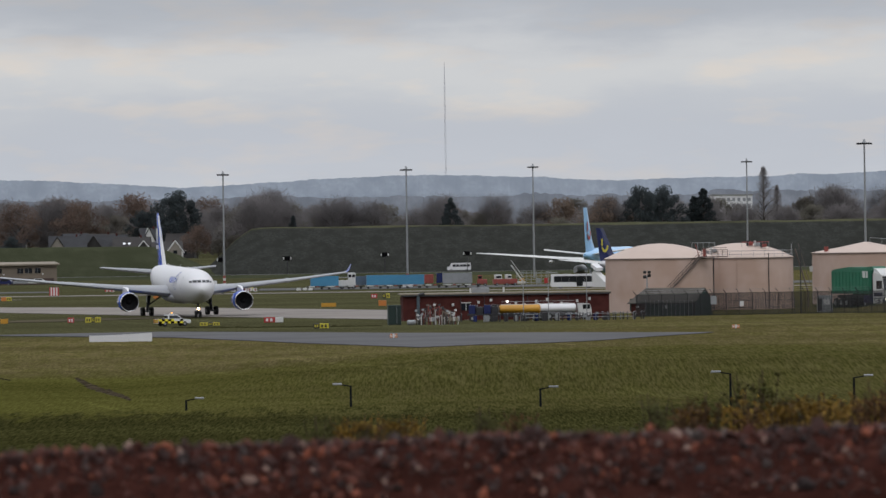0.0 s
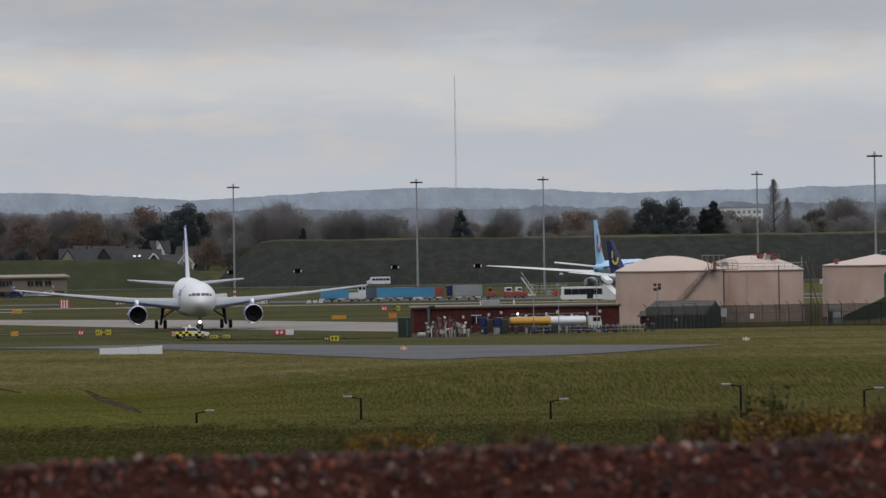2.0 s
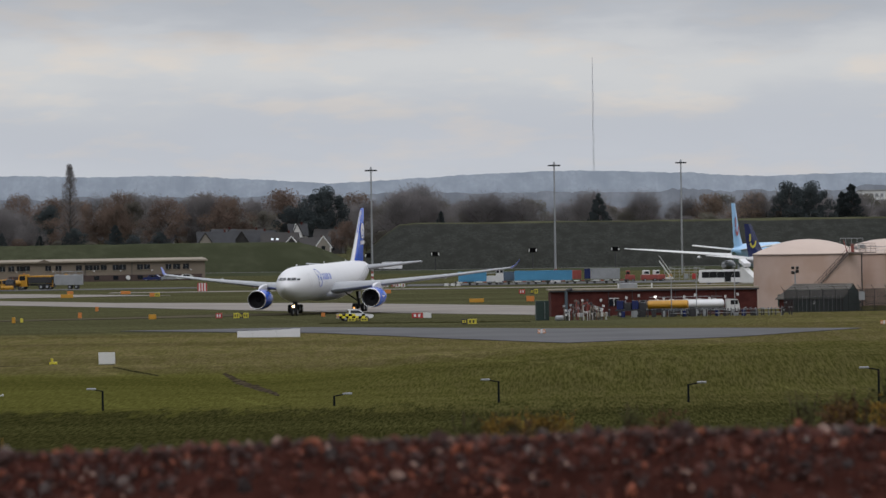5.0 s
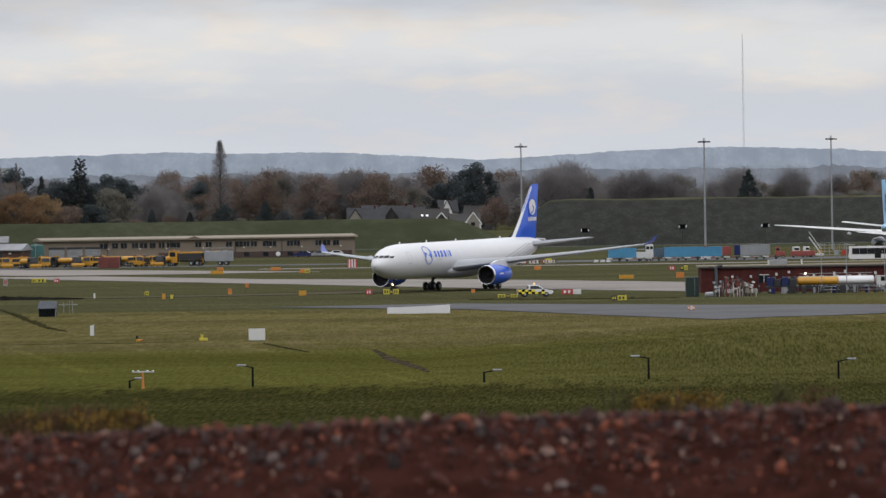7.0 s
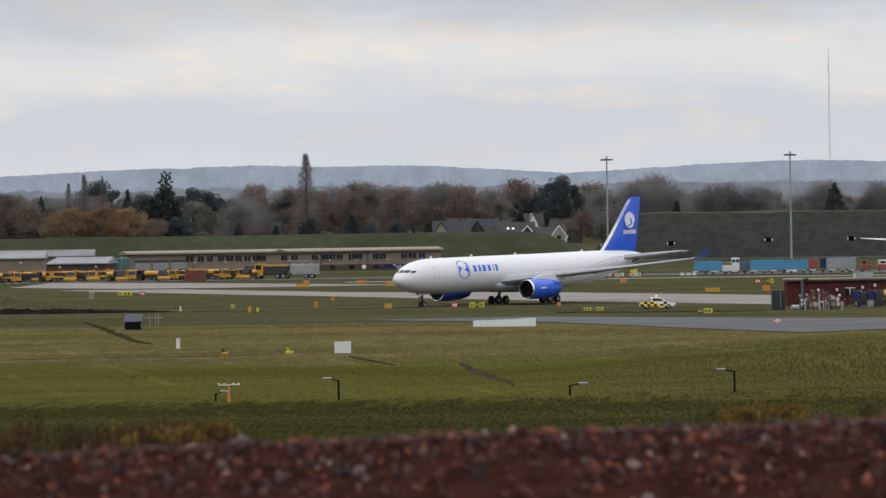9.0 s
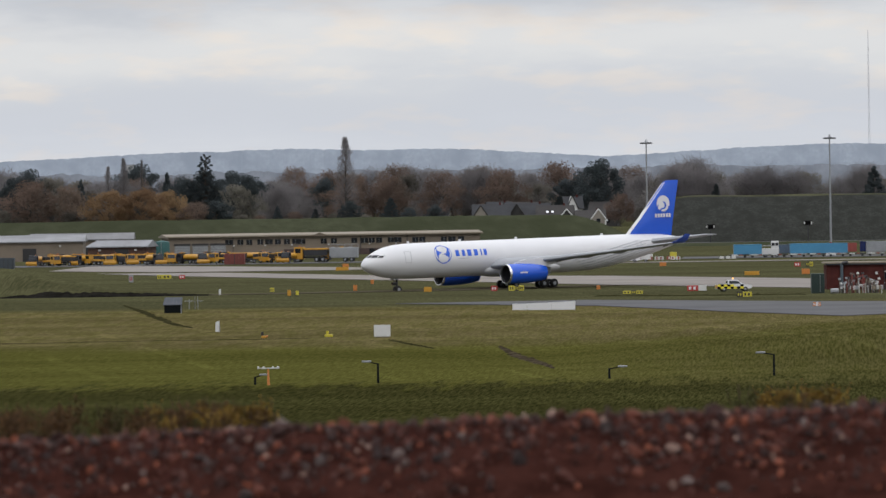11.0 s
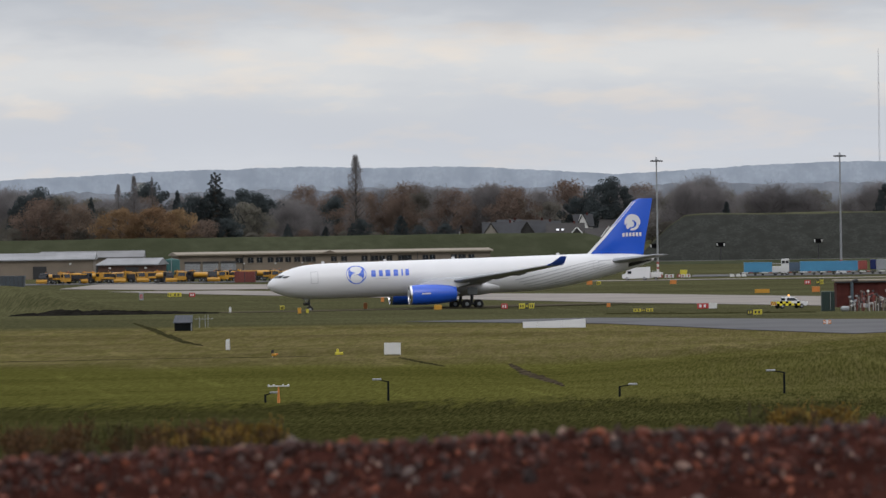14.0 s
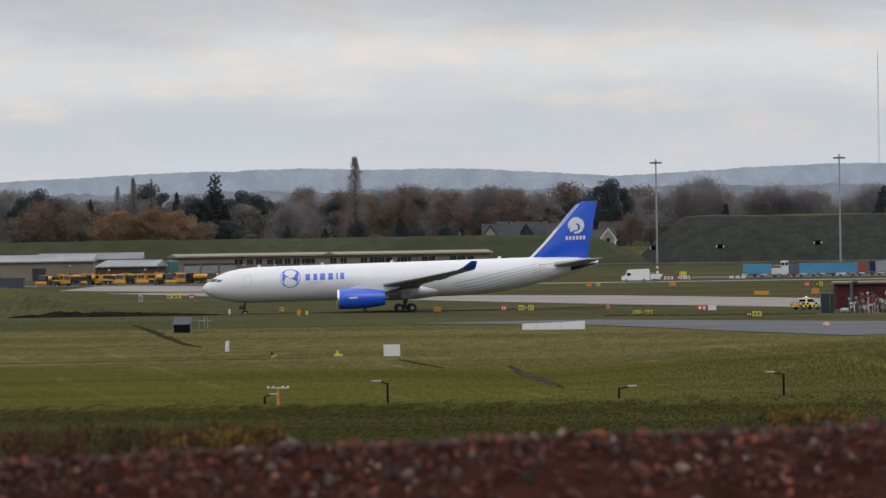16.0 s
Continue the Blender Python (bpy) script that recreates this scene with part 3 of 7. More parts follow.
# ---- the airliner ----
def airfoil(x_le, x_te, y, z, thick):
    """A closed wing section; x runs aft from the nose."""
    c = x_te - x_le
    prof = [(0, 0), (0.02, 0.45), (0.10, 0.85), (0.30, 1.0), (0.60, 0.72), (1.0, 0.06), (1.0, -0.02), (0.6, -0.35), (0.3, -0.6), (0.1, -0.5), (0.02, -0.28)]
    return [(-(x_le + c * u), y, z + thick * c * v) for u, v in prof]


# curved bands of the round emblem, for a disc of radius 1: centre, radius, from and to (degrees), width
SWIRLS = [(0.05, 0.42, 0.42, 95, 275, 0.26), (0.05, -0.42, 0.42, -85, 95, 0.26), (0.10, 0.0, 0.78, -50, 40, 0.16), (-0.10, 0.0, 0.76, 150, 225, 0.15),
          (-0.55, 0.62, 0.30, -60, 30, 0.14)]


def build_airliner():
    root = thing("cargo_airliner", pose(0, 0, 0), "white twin-engined cargo airliner with blue fin and engines on the taxiway", "aeroplane")
    # x forward with the main gear at 0 and the nose at 32
    NX = 32.0

    fus = [(0.0, 4.34, 0.05, 0.05), (0.25, 4.35, 0.58, 0.55), (0.8, 4.38, 1.05, 1.0), (1.7, 4.45, 1.55, 1.50), (2.8, 4.54, 1.98, 1.98), (4.2, 4.62, 2.36, 2.38), (6.0, 4.68, 2.64, 2.66),
           (8.0, 4.70, 2.78, 2.79), (10.0, 4.72, 2.82, 2.82), (25.0, 4.72, 2.82, 2.82), (40.0, 4.72, 2.82, 2.82), (44.0, 4.78, 2.81, 2.78), (48.0, 5.02, 2.70, 2.55), (52.0, 5.38, 2.42, 2.18),
           (55.5, 5.74, 2.02, 1.76), (58.5, 6.05, 1.55, 1.32), (60.6, 6.26, 1.05, 0.88), (62.0, 6.40, 0.62, 0.50), (62.6, 6.44, 0.35, 0.3)]
    rings = [[(NX + p[0], p[1], p[2]) for p in ring_x(-x, cz, ry, rz, 48)] for x, cz, ry, rz in fus]
    part("fuselage", loft(rings), WHITE, root, smooth=50)

    def half(x):
        """Centre height and half sizes of the body at x aft of the nose."""
        xs = [f[0] for f in fus]
        return [float(np.interp(x, xs, [f[k] for f in fus])) for k in (1, 2, 3)]

    def skin(x, ang, side, lift=0.02):
        """A point on the body: ang in degrees up from the middle line."""
        cz, ry, rz = half(x)
        a = radians(ang)
        return (NX - x, side * (ry + lift) * math.cos(a), cz + (rz + lift) * math.sin(a))

    def front(y, z, side):
        """The point of the nose at that side distance and height."""
        lo, hi = 0.3, 9.0
        for _ in range(30):
            mid = (lo + hi) / 2
            cz, ry, rz = half(mid)
            if (y / ry) ** 2 + ((z - cz) / rz) ** 2 > 1:
                lo = mid
            else:
                hi = mid
        return (NX - hi + 0.03, side * (y + 0.015), z + 0.015)

    def patch(name, x0, x1, a0, a1, side, material, label="", n=4, slant=0.0, parent=root):
        bm = bmesh.new()
        g = [[bm.verts.new(skin(x0 + (x1 - x0) * i / n + slant * j / n, a0 + (a1 - a0) * j / n, side)) for j in range(n + 1)] for i in range(n + 1)]
        for i in range(n):
            for j in range(n):
                bm.faces.new((g[i][j], g[i + 1][j], g[i + 1][j + 1], g[i][j + 1]))
        bmesh.ops.recalc_face_normals(bm, faces=bm.faces)
        return part(name, bm, material, parent, label)

    # belly fairing
    part("belly_fairing", loft([[(NX + p[0], p[1], p[2]) for p in ring_x(-x, 3.05, ry, rz, 32)] for x, ry, rz in
                               [(20.5, 0.4, 0.3), (22.5, 2.2, 1.1), (25, 2.95, 1.42), (30, 3.05, 1.5), (34, 2.95, 1.45), (37, 2.2, 1.1), (39.5, 0.5, 0.35)]]), WHITE, root, smooth=50)
    # cockpit panes
    for side in (1, -1):
        for y0, y1, z0, z1 in ((0.07, 0.66, 5.46, 5.88), (0.74, 1.34, 5.44, 5.86), (1.44, 1.80, 5.40, 5.72)):
            bm = bmesh.new()
            g = [[bm.verts.new(front(y0 + (y1 - y0) * a / 4, z0 + (z1 - z0) * b / 3, side)) for b in range(4)] for a in range(5)]
            for a in range(4):
                for b in range(3):
                    bm.faces.new((g[a][b], g[a + 1][b], g[a + 1][b + 1], g[a][b + 1]))
            bmesh.ops.recalc_face_normals(bm, faces=bm.faces)
            part("cockpit_window", bm, DARKGLASS, root)
        # doors: thin grey outlines
        for x0, x1, a0, a1 in [(6.6, 7.7, -6, 34), (52.3, 53.2, -10, 28)]:
            for q in ((x0, x0 + 0.06, a0, a1), (x1, x1 + 0.06, a0, a1), (x0, x1, a0, a0 + 1.2), (x0, x1, a1, a1 + 1.2)):
                patch("door_seam", *q, side, GREYWING)
    # main cargo door seam, emblem, name bars and aft stripes
    for side in (1, -1):
        bm = bmesh.new()
        cx, ca, rad = 13.9, 20.0, 1.62
        centre = bm.verts.new(skin(cx, ca, side, 0.03))
        rim = [bm.verts.new(skin(cx + rad * math.cos(2 * math.pi * i / 32), ca + math.degrees(rad / 2.82) * math.sin(2 * math.pi * i / 32), side, 0.03)) for i in range(32)]
        for i in range(32):
            bm.faces.new((centre, rim[i], rim[(i + 1) % 32]))
        bmesh.ops.recalc_face_normals(bm, faces=bm.faces)
        emblem = part("emblem", bm, BLUE, root, "round blue emblem with white swirls")
        for u, v, r, a0, a1, wd in SWIRLS:
            bm2 = bmesh.new()
            prev = None
            for i in range(13):
                f = i / 12
                a = radians(a0 + (a1 - a0) * f)
                w = wd * math.sin(math.pi * (0.12 + 0.76 * f))
                pq = [bm2.verts.new(skin(cx - rad * (u + (r + k * w) * math.cos(a)) * side, ca + math.degrees(rad / 2.82) * (v + (r + k * w) * math.sin(a)), side, 0.05)) for k in (-0.5, 0.5)]
                if prev:
                    bm2.faces.new((prev[0], pq[0], pq[1], prev[1]))
                prev = pq
            bmesh.ops.recalc_face_normals(bm2, faces=bm2.faces)
            part("swirl", bm2, WHITE, emblem)
        for i, wd in enumerate((0.72, 0.6, 0.78, 0.72, 0.26, 0.6)):
            patch("name_bar", 16.3 + [0, 1.25, 2.3, 3.6, 4.85, 5.5][i], 16.3 + [0, 1.25, 2.3, 3.6, 4.85, 5.5][i] + wd, 9, 31, side, BLUE)
        patch("cargo_door_bar", 16.8, 19.0, 1, 2.5, side, GREYWING)
        # fine stripes sweeping down the tail
        for k in range(6):
            bm3 = bmesh.new()
            prev = None
            for i in range(15):
                x = 39.5 + 0.7 * k + i * 0.95
                a = -18 - 9.0 * k + 3.4 * i
                p, q = bm3.verts.new(skin(x, a, side, 0.025)), bm3.verts.new(skin(x + 0.05, a - 1.5, side, 0.025))
                if prev:
                    bm3.faces.new((prev[0], p, q, prev[1]))
                prev = (p, q)
            bmesh.ops.recalc_face_normals(bm3, faces=bm3.faces)
            part("tail_stripe", bm3, SLATEGREY, root)
        patch("registration_bar", 53.2, 55.4, 22, 26, side, GREYWING)
        # dark patch painted on for the shaded underside at the tailplane root
        patch("tail_cone_shade", 58.2, 62.2, -35, -5, side, DARKMETAL)

    def flip(ring, side):
        return [(NX + p[0], side * p[1], p[2]) for p in ring]

    for side in (1, -1):
        secs = [(22.2, 34.6, 1.0, 3.30, 0.11), (23.4, 34.2, 2.8, 3.40, 0.115), (28.2, 34.6, 9.4, 4.05, 0.10), (34.6, 38.7, 20.0, 5.05, 0.08), (39.7, 42.3, 28.9, 6.0, 0.07)]
        part("wing", loft([flip(airfoil(*s), side) for s in secs]), GREYWING, root, "grey swept wing", smooth=40)
        part("winglet", loft([flip(r, side) for r in (airfoil(39.7, 42.3, 28.9, 6.01, 0.06), airfoil(40.5, 42.5, 29.4, 6.4, 0.06), airfoil(41.7, 42.7, 29.95, 7.3, 0.05))]), mat("deep_blue_paint", (0.012, 0.05, 0.30), 0.3, vary=0.05), root, "blue upturned winglet", smooth=40)
        part("wingtip_light", rod((NX - 40.2, side * 29.0, 6.1), (NX - 40.6, side * 29.1, 6.1), 0.06), OFFWHITE, root)
        for fy, fx, fl in ((7.2, 33.0, 4.5), (13.0, 34.8, 4.0), (18.6, 37.2, 3.4)):
            part("flap_fairing", loft([[(NX - x, side * (fy + 0.0) + r * math.sin(2 * math.pi * i / 10), 3.70 + fy * 0.085 - 0.35 + r * 1.4 * math.cos(2 * math.pi * i / 10)) for i in range(10)]
                                       for x, r in ((fx - fl * 0.6, 0.05), (fx - fl * 0.3, 0.28), (fx, 0.3), (fx + fl * 0.4, 0.04))]), GREYWING, root, smooth=50)
        # engine
        ey, ez = side * 9.37, 2.05
        nac = [(21.3, 1.50), (22.1, 1.59), (23.8, 1.61), (25.8, 1.54), (27.5, 1.36), (28.7, 1.14)]
        eng = part("engine", loft([ring_x(NX - x, ez, r, r, 40, ey) for x, r in nac], caps=False), BLUE, root, "blue turbofan nacelle", smooth=50)
        part("intake_lip", loft([ring_x(NX - x, ez, r, r, 40, ey) for x, r in [(21.5, 1.38), (21.22, 1.41), (21.20, 1.46), (21.26, 1.50), (21.52, 1.55)]], caps=False), CHROME, eng, "bare metal lip", smooth=60)
        part("fan", loft([ring_x(NX - x, ez, r, r, 40, ey) for x, r in [(21.5, 1.385), (22.5, 1.32), (22.65, 0.45), (22.1, 0.04)]], caps=False), FANBLACK, eng, "dark fan face", smooth=30)
        for i in range(18):
            a = 2 * math.pi * i / 18
            part("fan_blade", rod((NX - 22.6, ey + 0.4 * math.cos(a), ez + 0.4 * math.sin(a)), (NX - 22.5, ey + 1.2 * math.cos(a + 0.2), ez + 1.2 * math.sin(a + 0.2)), 0.03, 0.07, 4), FANBLACK, eng)
        part("bypass_duct", loft([ring_x(NX - x, ez, r, r, 40, ey) for x, r in [(28.7, 1.12), (27.9, 1.0)]], caps=True), BLACK, eng)
        part("exhaust_cone", loft([ring_x(NX - x, ez, r, r, 24, ey) for x, r in [(27.8, 0.62), (28.5, 0.55), (29.0, 0.32), (29.4, 0.05)]]), STEEL, eng, "bare metal exhaust", smooth=40)
        part("pylon", loft([[(NX - x, ey + w, z0), (NX - x, ey - w, z0), (NX - x, ey - w, z1), (NX - x, ey + w, z1)] for x, w, z0, z1 in
                            [(22.8, 0.05, 3.55, 3.75), (25.0, 0.28, 3.2, 4.25), (28.4, 0.3, 2.9, 4.4), (31.0, 0.12, 3.5, 4.2)]]), WHITE, root, "white engine pylon")
        part("nacelle_mark", loft([[(NX - x, ey + side * 1.66 + side * -0.02, z) for z in (2.10, 2.32)] for x in (23.0, 24.4)], caps=False, closed=False), WHITE, eng)
        # tailplane
        part("tailplane", loft([flip(airfoil(*s), side) for s in [(54.2, 60.6, 0.3, 6.1, 0.10), (55.2, 60.8, 1.5, 6.2, 0.10), (60.8, 63.0, 9.7, 7.0, 0.08)]]), GREYWING, root, "grey tailplane", smooth=40)
        # main gear
        gy = side * 5.34
        gear = part("main_gear", rod((0.1, gy * 1.0, 0.75), (-0.2, gy * 0.92, 3.3), 0.24, 0.28, 12), DARKMETAL, root, "four-wheel main landing gear")
        part("bogie_beam", rod((1.0, gy, 0.72), (-1.0, gy, 0.72), 0.18), DARKMETAL, gear)
        part("side_brace", rod((0.0, gy, 1.6), (-0.1, gy * 0.55, 3.2), 0.12), DARKMETAL, gear)
        part("gear_door", box((1.6, 0.06, 1.1), (-0.1, gy * 0.93 + side * 0.35, 2.2), bevel=0.02), GREYWING, gear)
        for wx in (0.99, -0.99):
            for wy in (-0.70, 0.70):
                tyre = part("wheel", wheel_mesh((wx, gy + wy, 0.70), 0.70, 0.5), RUBBER, gear, smooth=40)
                part("rim", rod((wx, gy + wy - 0.26, 0.70), (wx, gy + wy + 0.26, 0.70), 0.3), STEEL, tyre)
    # nose gear
    gx = 25.3
    ng = part("nose_gear", rod((gx, 0, 0.30), (gx + 0.1, 0, 2.6), 0.14, 0.17, 12), DARKMETAL, root, "two-wheel nose landing gear")
    part("drag_brace", rod((gx, 0, 1.2), (gx + 1.4, 0, 2.3), 0.07), STEEL, ng)
    for wy in (-0.36, 0.36):
        tyre = part("wheel", wheel_mesh((gx, wy, 0.30), 0.55, 0.36), RUBBER, ng, smooth=40)
        part("rim", rod((gx, wy - 0.19, 0.30), (gx, wy + 0.19, 0.30), 0.25), STEEL, tyre)
        part("gear_door", box((0.7, 0.04, 0.3), (gx + 0.5, wy * 1.6, 1.85), bevel=0.01), GREYWING, ng)
    lamp_glow = glow("landing_lamp", (1.0, 0.6, 0.28), 16.0)
    part("lamp_housing", loft([ring_x(gx + x, 1.22, r, r, 18) for x, r in ((0.14, 0.05), (0.16, 0.24), (0.95, 0.26), (0.95, 0.23), (0.22, 0.22))], caps=False), DARKMETAL, ng)
    part("landing_lamp", rod((gx + 0.2, 0, 1.22), (gx + 0.24, 0, 1.22), 0.22, 0.22, 18), lamp_glow, ng, "lit landing lamp")
    # fin
    def fin_ring(x_le, x_te, z, th):
        c = x_te - x_le
        prof = [(0, 0), (0.05, 0.5), (0.3, 1.0), (0.65, 0.7), (1, 0.05), (1, -0.05), (0.65, -0.7), (0.3, -1.0), (0.05, -0.5)]
        return [(NX - (x_le + u * c), th * c * v, z) for u, v in prof]
    fin = part("fin", loft([fin_ring(50.0, 60.9, 7.0, 0.012), fin_ring(52.0, 61.0, 7.5, 0.045), fin_ring(54.3, 61.4, 10.0, 0.045), fin_ring(59.4, 62.55, 15.75, 0.045), fin_ring(60.2, 62.6, 16.1, 0.03)]), BLUE, root, "blue fin with white emblem", smooth=40)
    part("fin_leading_edge", loft([[(NX - x - 0.45, w, z), (NX - x - 0.5, 0, z), (NX - x - 0.45, -w, z), (NX - x + 0.06, 0, z)] for x, w, z in ((51.7, 0.34, 7.4), (54.3, 0.27, 10.0), (59.35, 0.13, 15.7))]), WHITE, fin)
    for side in (1, -1):
        bm = bmesh.new()
        c = bm.verts.new((NX - 59.2, side * 0.36, 12.35))
        rim = [bm.verts.new((NX - 59.2 + 1.3 * math.cos(2 * math.pi * i / 28), side * 0.36, 12.35 + 1.3 * math.sin(2 * math.pi * i / 28))) for i in range(28)]
        for i in range(28):
            bm.faces.new((c, rim[i], rim[(i + 1) % 28]))
        e = part("fin_emblem", bm, WHITE, fin, "round white emblem")
        for u, v, r, a0, a1, wd in SWIRLS:
            bm2 = bmesh.new()
            prev = None
            for i in range(13):
                f = i / 12
                a = radians(a0 + (a1 - a0) * f)
                w = wd * math.sin(math.pi * (0.12 + 0.76 * f))
                pq = [bm2.verts.new((NX - 59.2 + 1.3 * (u + (r + k * w) * math.cos(a)) * side, side * 0.375, 12.35 + 1.3 * (v + (r + k * w) * math.sin(a)))) for k in (-0.5, 0.5)]
                if prev:
                    bm2.faces.new((prev[0], pq[0], pq[1], prev[1]))
                prev = pq
            part("swirl", bm2, BLUE, e)
        for k in range(6):
            part("name_bar", box((0.36, 0.03, 0.6), (NX - 57.7 - k * 0.55, side * 0.37, 10.1)), WHITE, fin)
    for x in (9.0, 19, 30, 47):
        part("antenna", box((0.5, 0.05, 0.35), (NX - x, 0, 7.52), bevel=0.01), WHITE, root)
    # the body stands nose-down on its gear
    tilt = Matrix.Identity(4)
    tilt[2][0], tilt[2][3] = -math.tan(radians(0.9)), -math.tan(radians(0.9)) * (37.4 - NX) + 0.5
    for o in root.children:
        if not o.name.startswith(("main_gear", "nose_gear")):
            for q in (o, *o.children):
                q.data.transform(tilt)
    return root


def wheel_mesh(c, r, w, n=20):
    """A tyre with rounded shoulders, axle along y."""
    return loft([[(c[0] + q * math.cos(2 * math.pi * i / n), c[1] + d, c[2] + q * math.sin(2 * math.pi * i / n)) for i in range(n)]
                 for d, q in ((-w / 2, r * 0.7), (-w / 2, r * 0.86), (-w * 0.32, r), (w * 0.32, r), (w / 2, r * 0.86), (w / 2, r * 0.7))])


airliner = build_airliner()


# ---- stone heap before the camera ----
def rubble_material():
    """Broken brick and stone: each piece has a tone of its own."""
    m = bpy.data.materials.new("broken_brick_and_stone")
    m.use_nodes = True
    nt = m.node_tree
    N, L = nt.nodes.new, nt.links.new
    b = nt.nodes["Principled BSDF"]
    b.inputs["Roughness"].default_value, b.inputs["Specular IOR Level"].default_value = 0.8, 0.3
    geo, ramp = N("ShaderNodeNewGeometry"), N("ShaderNodeValToRGB")
    ramp.color_ramp.interpolation = 'CONSTANT'
    tones = [(0.0, (0.032, 0.010, 0.007)), (0.22, (0.075, 0.020, 0.012)), (0.45, (0.045, 0.016, 0.012)), (0.6, (0.12, 0.032, 0.017)), (0.74, (0.020, 0.010, 0.009)),
             (0.84, (0.055, 0.038, 0.034)), (0.89, (0.22, 0.060, 0.028)), (0.95, (0.13, 0.095, 0.085)), (0.98, (0.28, 0.18, 0.145))]
    e = ramp.color_ramp.elements
    while len(e) < len(tones):
        e.new(0.5)
    for s, (p, c) in zip(e, tones):
        s.position, s.color = p, (*[1.05 * q for q in c], 1)
    L(geo.outputs["Random Per Island"], ramp.inputs[0])
    tc, n, mx = N("ShaderNodeTexCoord"), N("ShaderNodeTexNoise"), N("ShaderNodeMix")
    n.inputs["Scale"].default_value, n.inputs["Detail"].default_value = 60, 4
    L(tc.outputs["Object"], n.inputs["Vector"])
    mx.data_type, mx.blend_type = 'RGBA', 'MULTIPLY'
    mx.inputs["Factor"].default_value = 0.6
    L(ramp.outputs[0], mx.inputs["A"])
    L(n.outputs[0], mx.inputs["B"])
    bp = N("ShaderNodeBump")
    bp.inputs["Strength"].default_value, bp.inputs["Distance"].default_value = 0.5, 0.004
    L(n.outputs[0], bp.inputs["Height"])
    L(bp.outputs[0], b.inputs["Normal"])
    L(mx.outputs["Result"], b.inputs["Base Color"])
    return m


def stone_heap():
    rnd = np.random.RandomState(3)
    base = mat("red_brown_rubble_fines", (0.034, 0.013, 0.010), 1.0, vary=0.4, scale=20, bump=0.8, spec=0.0)
    stone = rubble_material()

    def crest(x):
        return 15.715 + 0.013 * x + min(0.0, 0.012 * (x + 1.5)) + min(0.0, 0.013 * (x + 2.9)) + 0.02 * noise.noise((x / 1.2, 0, 0)) + 0.012 * noise.noise((x / 0.3, 2, 0))

    def surf(x, y):
        d = abs(y - 50.2)
        return crest(x) - 0.42 * max(0, d - 0.15) ** 1.0 + 0.015 * noise.noise((x * 2, y * 2, 0))

    bm = bmesh.new()
    xs, ys = np.linspace(-16, 14, 150), np.linspace(47.6, 53, 28)
    rows = [[bm.verts.new((x, y, surf(x, y))) for x in xs] for y in ys]
    for r, s in zip(rows, rows[1:]):
        for i in range(len(xs) - 1):
            bm.faces.new((r[i], r[i + 1], s[i + 1], s[i])).smooth = True
    solid("rubble_heap", bm, base, "long heap of red-brown rubble", "rubble", kind="structure")
    tmp = bmesh.new()
    bmesh.ops.create_icosphere(tmp, subdivisions=1, radius=1)
    iv = np.array([v.co[:] for v in tmp.verts])
    fi = np.array([[v.index for v in f.verts] for f in tmp.faces])
    tmp.free()
    V, Fc = [], []
    n = 9000
    for k in range(n):
        x, y = rnd.uniform(-7.5, 4.8), 50.6 - abs(rnd.normal(0, 0.75))
        if y < 48.4:
            y = rnd.uniform(48.4, 50.6)
        s = min(0.06, 0.0175 * math.exp(rnd.normal(0, 0.48)))
        m = np.array(Euler(rnd.uniform(0, 6.28, 3)).to_matrix())
        p = (iv * (1 + rnd.uniform(-0.3, 0.3, (12, 1)))) * (s * np.array([1, 0.8, 0.6]) * rnd.uniform(0.8, 1.3, 3))
        V.append(p @ m.T + (x, y, surf(x, y) + s * 0.3))
        Fc.append(fi + 12 * k)
    me = bpy.data.meshes.new("rubble_stones")
    me.from_pydata(np.concatenate(V).tolist(), [], np.concatenate(Fc).tolist())
    me.materials.append(stone)
    tagged(new("rubble_stones", me), "broken red brick and grey stones on the heap", "rubble", kind="stuff")


stone_heap()


